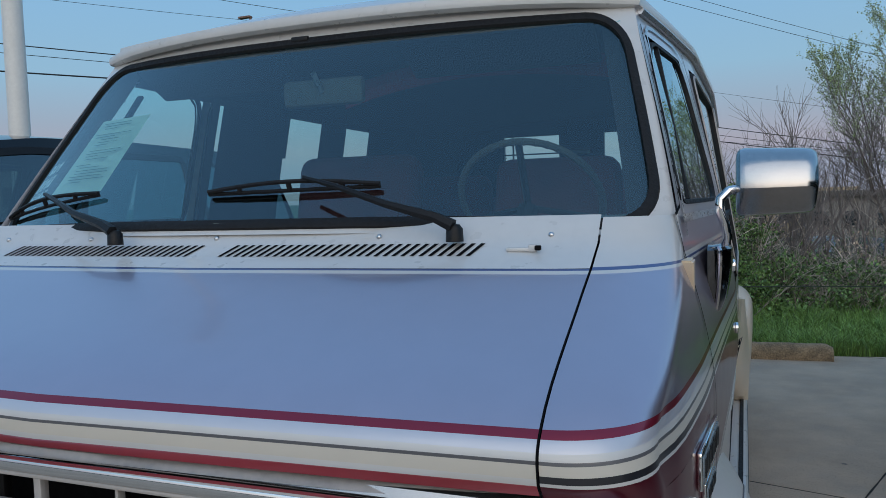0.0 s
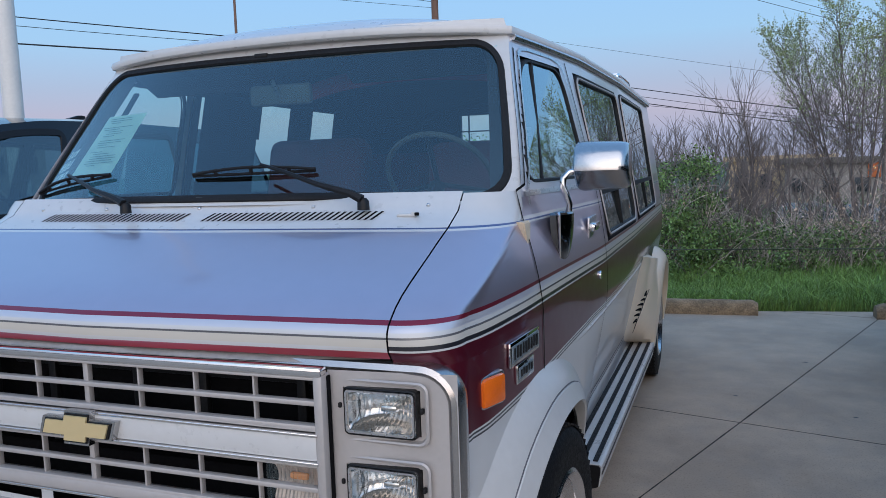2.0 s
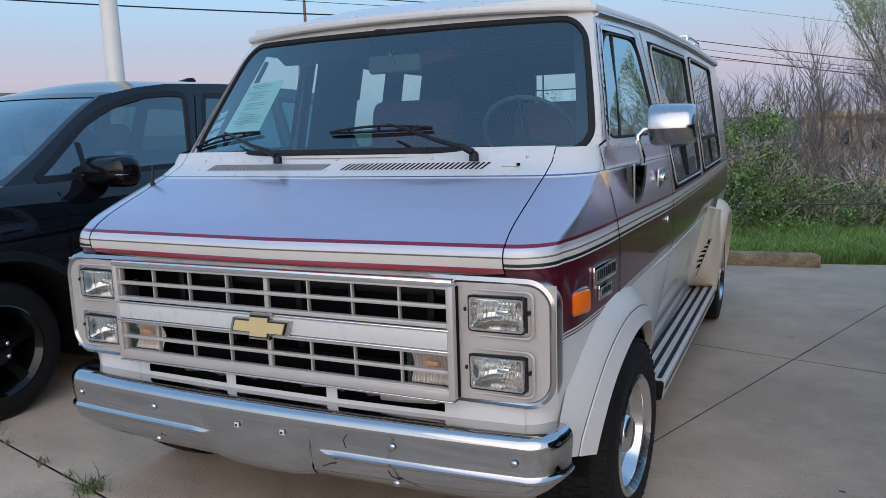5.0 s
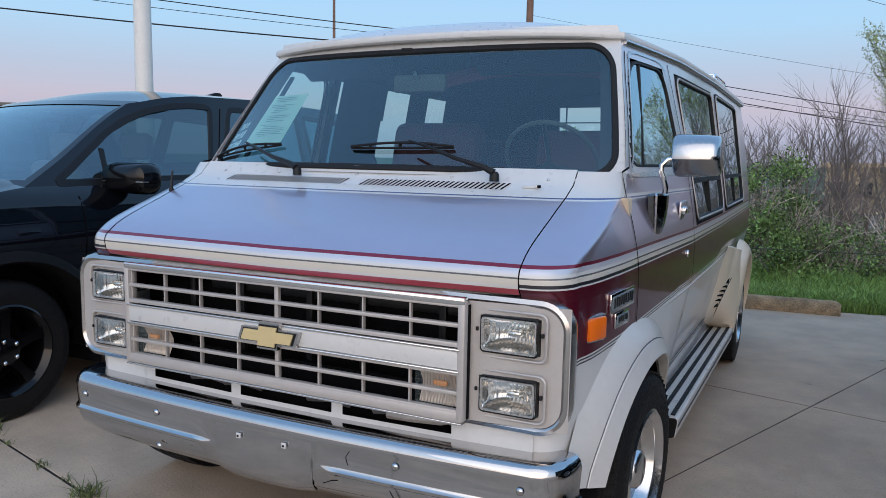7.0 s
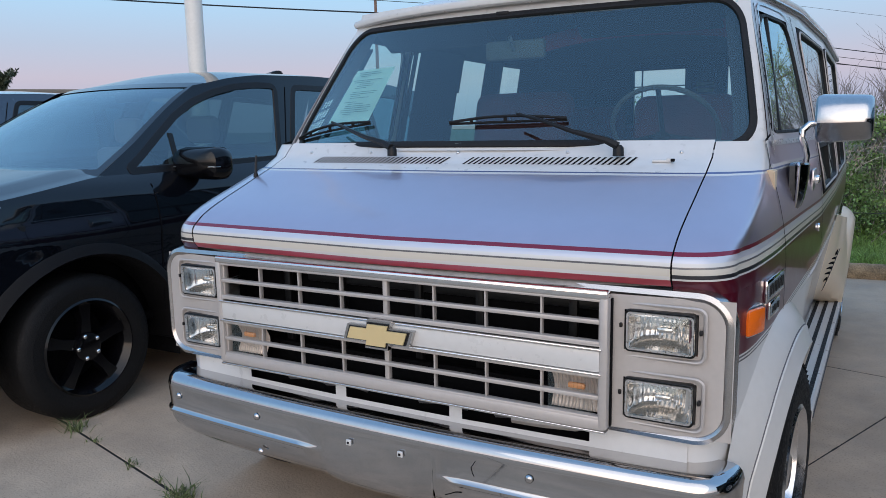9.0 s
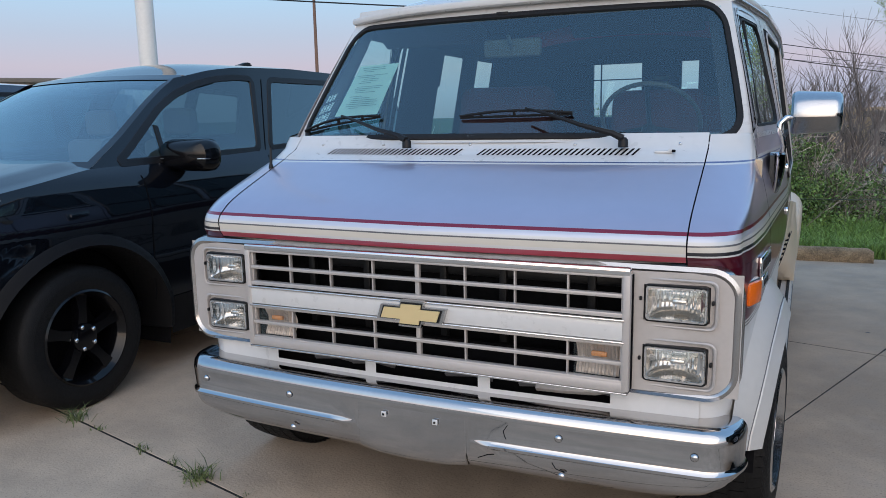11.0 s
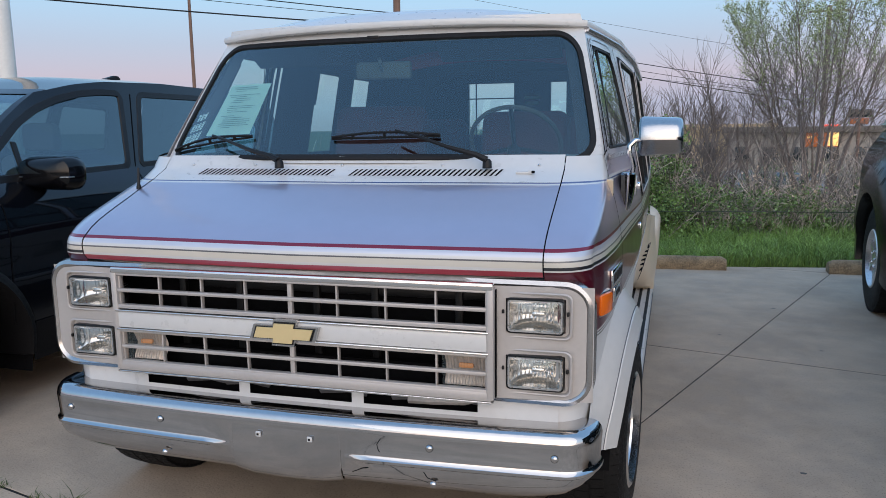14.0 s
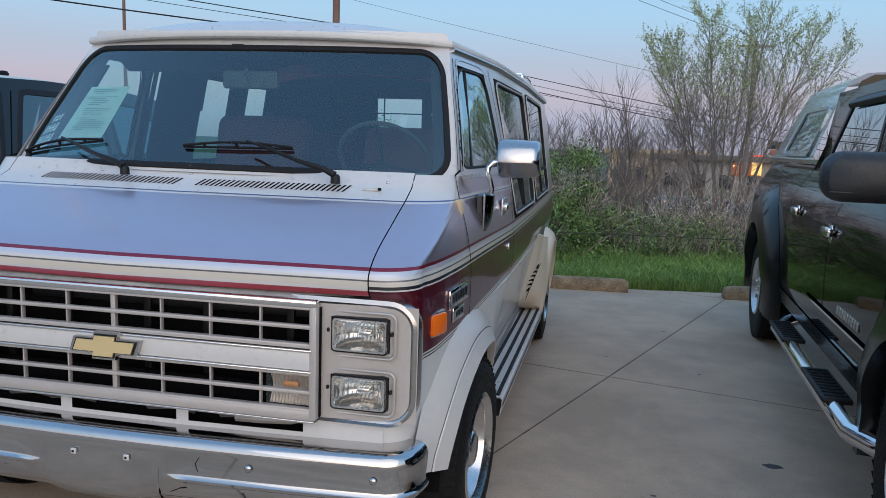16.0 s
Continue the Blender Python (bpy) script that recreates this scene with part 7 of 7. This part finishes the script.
def thicket():
    w = Wood(77)
    r = w.r
    for k in range(1850):
        x = r.uniform(-4.0, 8.0)
        y = (8.5 if x < 1.7 else 8.3) + 6.0 * r.random() ** 1.5 + 0.12 * x
        h = r.uniform(0.55, 1.42) * (0.85 + 0.5 * noise.noise((x * 0.8, 3.1, 0))) + 0.04 * max(0, y - 10)
        if x > 1.8:
            h *= 0.82
        d = Vector((r.gauss(0, 0.24), r.gauss(0, 0.20), 1)).normalized()
        thick = noise.noise((x * 0.9, y * 0.9, 5.0))
        w.grow(Vector((x, y, -0.06)), d, h * 0.8, 0.0045 + 0.010 * r.random() ** 2.5, 1, 7.0 if thick > -0.05 else 1.5, 0.036, 0.1)
    # arching pale canes in front of the tangle
    for k in range(170):
        x = r.uniform(0.6, 6.0)
        p = Vector((x, 8.35 + 0.12 * x + 1.6 * r.random() ** 2, -0.06))
        d = Vector((r.gauss(0, 0.55), r.gauss(0, 0.25), 1)).normalized()
        pts = [p.copy()]
        n, length = 8, r.uniform(0.7, 1.7)
        for i in range(n):
            d = (d + Vector((0.10 * d.x + r.gauss(0, 0.09), r.gauss(0, 0.05), -0.10 * r.random()))).normalized()
            p = p + d * length / n
            pts.append(p.copy())
            if i > 2 and r.random() < 0.55:
                w.grow(p.copy(), (d + Vector((r.gauss(0, 0.7), r.gauss(0, 0.4), r.gauss(0, 0.4)))).normalized(), length * r.uniform(0.12, 0.3), 0.0026, 0, 0, 0.03, 0.0)
        w.limb(pts, r.uniform(0.003, 0.006), 0.0014, 4)
    return w


def by_height(w):
    """Green leaves low down, dry tan ones above a wavering line."""
    sets = ([], []), ([], [])
    for q in w.lf:
        p = w.lv[q[0]]
        k = 0 if p[2] < 0.62 + 0.45 * noise.noise((p[0] * 0.7, p[1] * 0.5, 2.0)) else 1
        vs, fs = sets[k]
        o = len(vs)
        vs += [w.lv[i] for i in q]
        fs.append((o, o + 1, o + 2, o + 3))
    return sets


w = thicket()
brush = mesh_of("thicket", w.v, w.f, M_TWIG, kind="stuff")
tagged(brush, "tangle of dry brown twigs behind the grass", "shrubs")
green, dry = by_height(w)
mesh_of("thicket_leaves", *green, M_SHRUB, brush, kind="stuff")
mesh_of("dry_leaves", *dry, M_DRY, brush, kind="stuff")


def shrub(x, y, h, rx, n, seed, label):
    w = Wood(seed)
    for k in range(14):
        d = Vector((w.r.gauss(0, 0.4), w.r.gauss(0, 0.3), 1)).normalized()
        w.grow(Vector((x + w.r.gauss(0, rx * 0.3), y + w.r.gauss(0, 0.15), -0.06)), d, h * 0.6, 0.008, 1, 0, 0.04, 0.1)
    r = w.r
    clumps = []
    for k in range(int(14 + rx * 22)):
        a, q, z = r.uniform(0, 6.2832), math.sqrt(r.random()), h * r.random() ** 1.25
        reach = rx * math.sqrt(max(0.05, 1 - (z / (1.08 * h)) ** 2))
        clumps.append((Vector((x + reach * q * math.cos(a), y + 0.7 * reach * q * math.sin(a), z)), r.uniform(0.06, 0.15)))
    for k in range(int(n * 2.2)):
        c, spread = r.choice(clumps)
        p = c + Vector((r.gauss(0, spread), r.gauss(0, spread), r.gauss(0, spread * 0.7)))
        if p.z > 0:
            w.leaf(p, 0.042 * r.uniform(0.6, 1.3))
    t = thing("shrub", (x, y, -0.06), label, "shrub")
    mesh_of("bramble", w.v, w.f, M_TWIG, t, kind="stuff")
    mesh_of("foliage", w.lv, w.lf, M_SHRUB, t, kind="stuff")


for x, y, h, rx, n in ((1.22, 8.9, 1.45, 0.55, 2400), (0.7, 8.9, 1.28, 0.70, 3000), (0.95, 8.2, 0.75, 0.70, 2600), (1.75, 8.5, 0.55, 0.55, 900), (2.9, 8.8, 0.60, 0.5, 600), (4.0, 8.9, 0.6, 0.5, 600), (-0.6, 8.8, 1.6, 0.8, 2600), (-1.8, 8.7, 1.7, 0.9, 2600), (-3.0, 8.6, 1.6, 0.9, 2400), (5.4, 9.0, 0.9, 0.6, 900), (2.3, 8.6, 0.5, 0.5, 600)):
    shrub(x, y, h, rx, n, int(x * 10) + 40, "leafy green shrub among dry twigs")
# low cable along the grass
bm = bmesh.new()
tube(bm, [(x, 6.9 + 0.158 * x, 0.44 - 0.01 * math.sin((x + 6) * 0.7)) for x in steps(-6, 14, 20)], 0.006, 6)
cable = part("cable_fence", bm, M_CABLE, None)
tagged(cable, "thin dark cable strung low along the grass", "fence")

# ---- poles, wires and distance ----
M_POLEW = mat("white_painted_steel", (0.72, 0.71, 0.68), 0.45, 0, 0.08, 3)
M_POLEB = mat("brown_pole", (0.20, 0.12, 0.09), 0.8, 0, 0.2, 3)
M_WIRE = mat("black_cable", (0.012, 0.012, 0.014), 0.7, 0, 0.1, 2)
EYE0 = Vector((1.15, -1.9, 1.42))


def far(az, el, d):
    """A place d metres out on plan, by its bearing and rise from the lot."""
    a = radians(az)
    return Vector((EYE0.x + d * math.sin(a), EYE0.y + d * math.cos(a), EYE0.z + d * math.tan(radians(el))))


p = far(-46.3, 0, 11.2)
lamp = thing("light_pole", (p.x, p.y, 0), "tall white painted steel light pole on the lot", "light pole")
bm = bmesh.new()
tube(bm, [(p.x, p.y, -0.05), (p.x, p.y, 9)], [0.125, 0.10], 16)
part("pole", bm, M_POLEW, lamp)
part("base_plate", boxed((p.x, p.y, 0.02), (0.4, 0.4, 0.04), 0.01), M_DULL, lamp)
part("lamp_head", boxed((p.x, p.y - 0.4, 9.0), (0.4, 0.9, 0.15), 0.04), M_POLEW, lamp)
p = far(-33.95, 0, 45)
t = thing("street_lamp", (p.x, p.y, 0), "thin dark lamp post far beyond the lot", "lamp post")
bm = bmesh.new()
tube(bm, [(p.x, p.y, -1.2), (p.x, p.y, 11.9)], [0.12, 0.07], 10)
part("pole", bm, M_POLEB, t)
part("lamp_head", boxed((p.x - 0.35, p.y, 11.95), (0.8, 0.3, 0.12), 0.04), M_POLEB, t)
p = far(-19.3, 0, 32)
t = thing("utility_pole", (p.x, p.y, 0), "brown pole with a cluster of antennas on top", "utility pole")
bm = bmesh.new()
tube(bm, [(p.x, p.y, -2.2), (p.x, p.y, 9.6)], [0.17, 0.14], 12)
part("pole", bm, M_POLEB, t)
rr = random.Random(4)
for k in range(16):
    a = 6.2832 * k / 8
    z = 8.75 if k < 8 else 9.35
    part("antenna_box", boxed((p.x + 0.62 * math.cos(a), p.y + 0.62 * math.sin(a), z + rr.uniform(-0.05, 0.05)), (0.20, 0.20, 0.42), 0.02), M_POLEB if k % 3 else M_BEZEL, t)
for z in (8.7, 9.3):
    for k in range(4):
        a = 6.2832 * k / 4
        part("bracket", tubed([(p.x, p.y, z), (p.x + 0.62 * math.cos(a), p.y + 0.62 * math.sin(a), z)], 0.035, 6), M_POLEB, t)


def wire(a, b, sag, r=0.012):
    bm = bmesh.new()
    a, b = Vector(a), Vector(b)
    tube(bm, [a.lerp(b, k / 24) - Vector((0, 0, sag * 4 * (k / 24) * (1 - k / 24))) for k in range(25)], r, 5)
    w = part("overhead_wire", bm, M_WIRE, None)
    tagged(w, "thin black overhead wire", "wire", "overhead wires")


for a0, e0, a1, e1, r in ((-62, 10.9, -19.3, 8.45, 0.020), (-62, 10.3, -19.3, 8.1, 0.012), (-62, 9.0, -19.3, 7.55, 0.028), (-62, 13.6, -19.3, 11.5, 0.008), (-52, 15.6, -19.3, 11.9, 0.010)):
    wire(far(a0, e0, 34), far(a1, e1, 32), 0.15, r)
for a0, e0, a1, e1, r in ((-19.3, 18.8, 20, 4.2, 0.010), (-19.3, 18.0, 20, 3.9, 0.010), (-19.3, 10.4, 22, 1.9, 0.006), (-19.3, 7.85, 22, 0.2, 0.016), (-19.3, 6.9, 22, -0.6, 0.018), (-19.3, 7.3, 22, -0.2, 0.010), (-19.3, 6.1, 22, 0.4, 0.008)):
    wire(far(a0, e0, 32), far(a1, e1, 42), 0.2, r)

# far buildings and lots
M_FARLEAF = mat("far_leaves", (0.045, 0.055, 0.03), 0.8, 0, 0.3, 1)
M_WALL = mat("pale_far_wall", (0.30, 0.27, 0.24), 0.9, 0, 0.1, 0.3)
M_TAN = mat("tan_far_wall", (0.50, 0.38, 0.24), 0.9, 0, 0.2, 0.6)
M_ROOFD = mat("grey_far_roof", (0.17, 0.15, 0.13), 0.9, 0, 0.15, 0.3)
M_WIN = mat("dark_far_window", (0.03, 0.035, 0.04), 0.25, 0, 0.1, 1)


def building(az, d, width, depth, height, label, windows=5, base=0.0, finish=None):
    c = far(az, 0, d)
    b = thing("building", (c.x, c.y, base), label, "building")
    rot = Matrix.Translation((c.x, c.y, base)) @ Matrix.Rotation(-radians(az), 4, "Z")
    part("wall", boxed((0, depth / 2, height / 2), (width, depth, height), 0.05, rot), finish or M_WALL, b)
    part("roof", boxed((0, depth / 2, height + 0.2), (width + 0.8, depth + 0.8, 0.4), 0.05, rot), finish or M_ROOFD, b)
    for k in range(windows):
        x = (k + 0.5) / windows * width - width / 2
        wn_ = part("window", boxed((x, -0.03, height * 0.55), (width / windows * 0.5, 0.08, height * 0.3), 0.02, rot), M_WIN, b)
        part("sill", boxed((x, -0.08, height * 0.38), (width / windows * 0.55, 0.12, 0.12), 0.02, rot), M_ROOFD, wn_)
    return b, rot


building(-54, 75, 18, 12, 5.0, "long low pale building at the far edge of the lot", 7)
building(-64, 90, 16, 12, 4.5, "low pale building in the distance", 6)
shop, rot = building(9.5, 55, 9, 6, 3.05, "far shop front with a lit sign", 5, -2.15)
building(4.4, 62, 7, 8, 3.3, "far low building with a tan roof", 4, -2.15, M_TAN)
M_SIGN = bpy.data.materials.new("lit_sign")
M_SIGN.use_nodes = True
q = M_SIGN.node_tree.nodes["Principled BSDF"]
q.inputs["Base Color"].default_value, q.inputs["Emission Color"].default_value, q.inputs["Emission Strength"].default_value = (0.8, 0.45, 0.1, 1), (1.0, 0.62, 0.22, 1), 1.0
M_SIGNO = mat("orange_sign_panel", (0.55, 0.16, 0.05), 0.5, 0, 0.1, 4)
M_SIGNR = bpy.data.materials.new("lit_red_sign")
M_SIGNR.use_nodes = True
q = M_SIGNR.node_tree.nodes["Principled BSDF"]
q.inputs["Base Color"].default_value, q.inputs["Emission Color"].default_value, q.inputs["Emission Strength"].default_value = (0.7, 0.06, 0.03, 1), (1.0, 0.10, 0.05, 1), 1.0
part("sign_board", boxed((1.2, -0.12, 2.75), (1.9, 0.12, 1.25), 0.03, rot), M_SIGNO, shop, "orange sign board")
part("lit_sign", boxed((1.85, -0.22, 2.75), (0.62, 0.12, 1.1), 0.03, rot), M_SIGN, shop, "glowing yellow sign panel")
part("lit_sign", boxed((1.75, -0.22, 3.45), (0.9, 0.12, 0.22), 0.03, rot), M_SIGNR, shop, "glowing red sign panel")
for x in (0.42, 0.62):
    part("lamp", boxed((x, -0.26, 2.75), (0.14, 0.14, 0.16), 0.05, rot), M_SIGN, shop, "small glowing lamp")
p = far(12.9, 0, 32)
t = thing("sign_post", (p.x, p.y, 0), "dark and orange roadside sign on a post", "sign")
part("pole", tubed([(p.x, p.y, -2.2), (p.x, p.y, 1.7)], 0.06), M_POLEB, t)
part("sign_panel", boxed((p.x, p.y, 1.82), (0.80, 0.10, 0.30), 0.03), M_WIN, t)
part("orange_panel", boxed((p.x, p.y, 1.54), (0.62, 0.10, 0.22), 0.03), M_SIGNO, t)
p = far(22, 0, 42)
t = thing("utility_pole", (p.x, p.y, 0), "grey utility pole carrying wires in the distance", "utility pole")
part("pole", tubed([(p.x, p.y, -2.2), (p.x, p.y, 5.0)], 0.14), M_BARK, t)
p = far(10.7, 0, 50)
t = thing("utility_pole", (p.x, p.y, 0), "grey utility pole in the distance", "utility pole")
part("pole", tubed([(p.x, p.y, -2.2), (p.x, p.y, 8.2)], 0.14), M_BARK, t)
part("cross_arm", boxed((p.x, p.y, 7.9), (2.2, 0.12, 0.12), 0.02), M_BARK, t)


def parked_far(az, d, paint, label):
    """A plain parked car far beyond the brush."""
    c = far(az, 0, d)
    v = thing("car", (c.x, c.y, land(c.x, c.y)), label, "car", "cars on the far lot")
    m = Matrix.Translation((c.x, c.y, land(c.x, c.y))) @ Matrix.Rotation(radians(-az + 70), 4, "Z")
    bm = bmesh.new()
    prism(bm, [(-2.2, 0.3), (2.2, 0.3), (2.25, 0.75), (1.2, 0.92), (0.7, 1.40), (-1.1, 1.42), (-1.9, 0.98), (-2.25, 0.9)], "y", -0.85, 0.85)
    bmesh.ops.bevel(bm, geom=bm.edges[:], offset=0.08, segments=2, affect="EDGES")
    bmesh.ops.transform(bm, matrix=m, verts=bm.verts[:])
    part("body", bm, paint, v)
    for s in (-0.86, 0.86):
        bm = bmesh.new()
        prism(bm, [(-1.6, 0.98), (1.0, 0.98), (0.62, 1.32), (-1.05, 1.34)], "y", s - 0.01, s + 0.01)
        bmesh.ops.transform(bm, matrix=m, verts=bm.verts[:])
        part("side_window", bm, M_WIN, v)
        for x in (-1.35, 1.35):
            bm = bmesh.new()
            spin(bm, [(-0.1, 0), (-0.1, 0.32), (0.1, 0.32), (0.1, 0)], (x, s * 0.95, 0.32), "y", 16)
            bmesh.ops.transform(bm, matrix=m, verts=bm.verts[:])
            part("wheel", bm, M_TYRE, v)


M_FARCAR = mat("pale_grey_car_paint", (0.16, 0.16, 0.165), 0.3, 0.2, 0.1, 3, coat=0.5)
parked_far(12.2, 36, M_FARCAR, "pale grey car parked far beyond the brush")
parked_far(6.2, 38, M_FARCAR, "pale grey car parked far beyond the brush")
parked_far(9.2, 37, M_SUV, "black car parked far beyond the brush")
tree(far(-61.5, 0, 45).x, far(-61.5, 0, 45).y, 4.6, 6, 3, 30, 0.22, 61, "dark leafy tree in the distance", 0.5, leaf=M_FARLEAF)
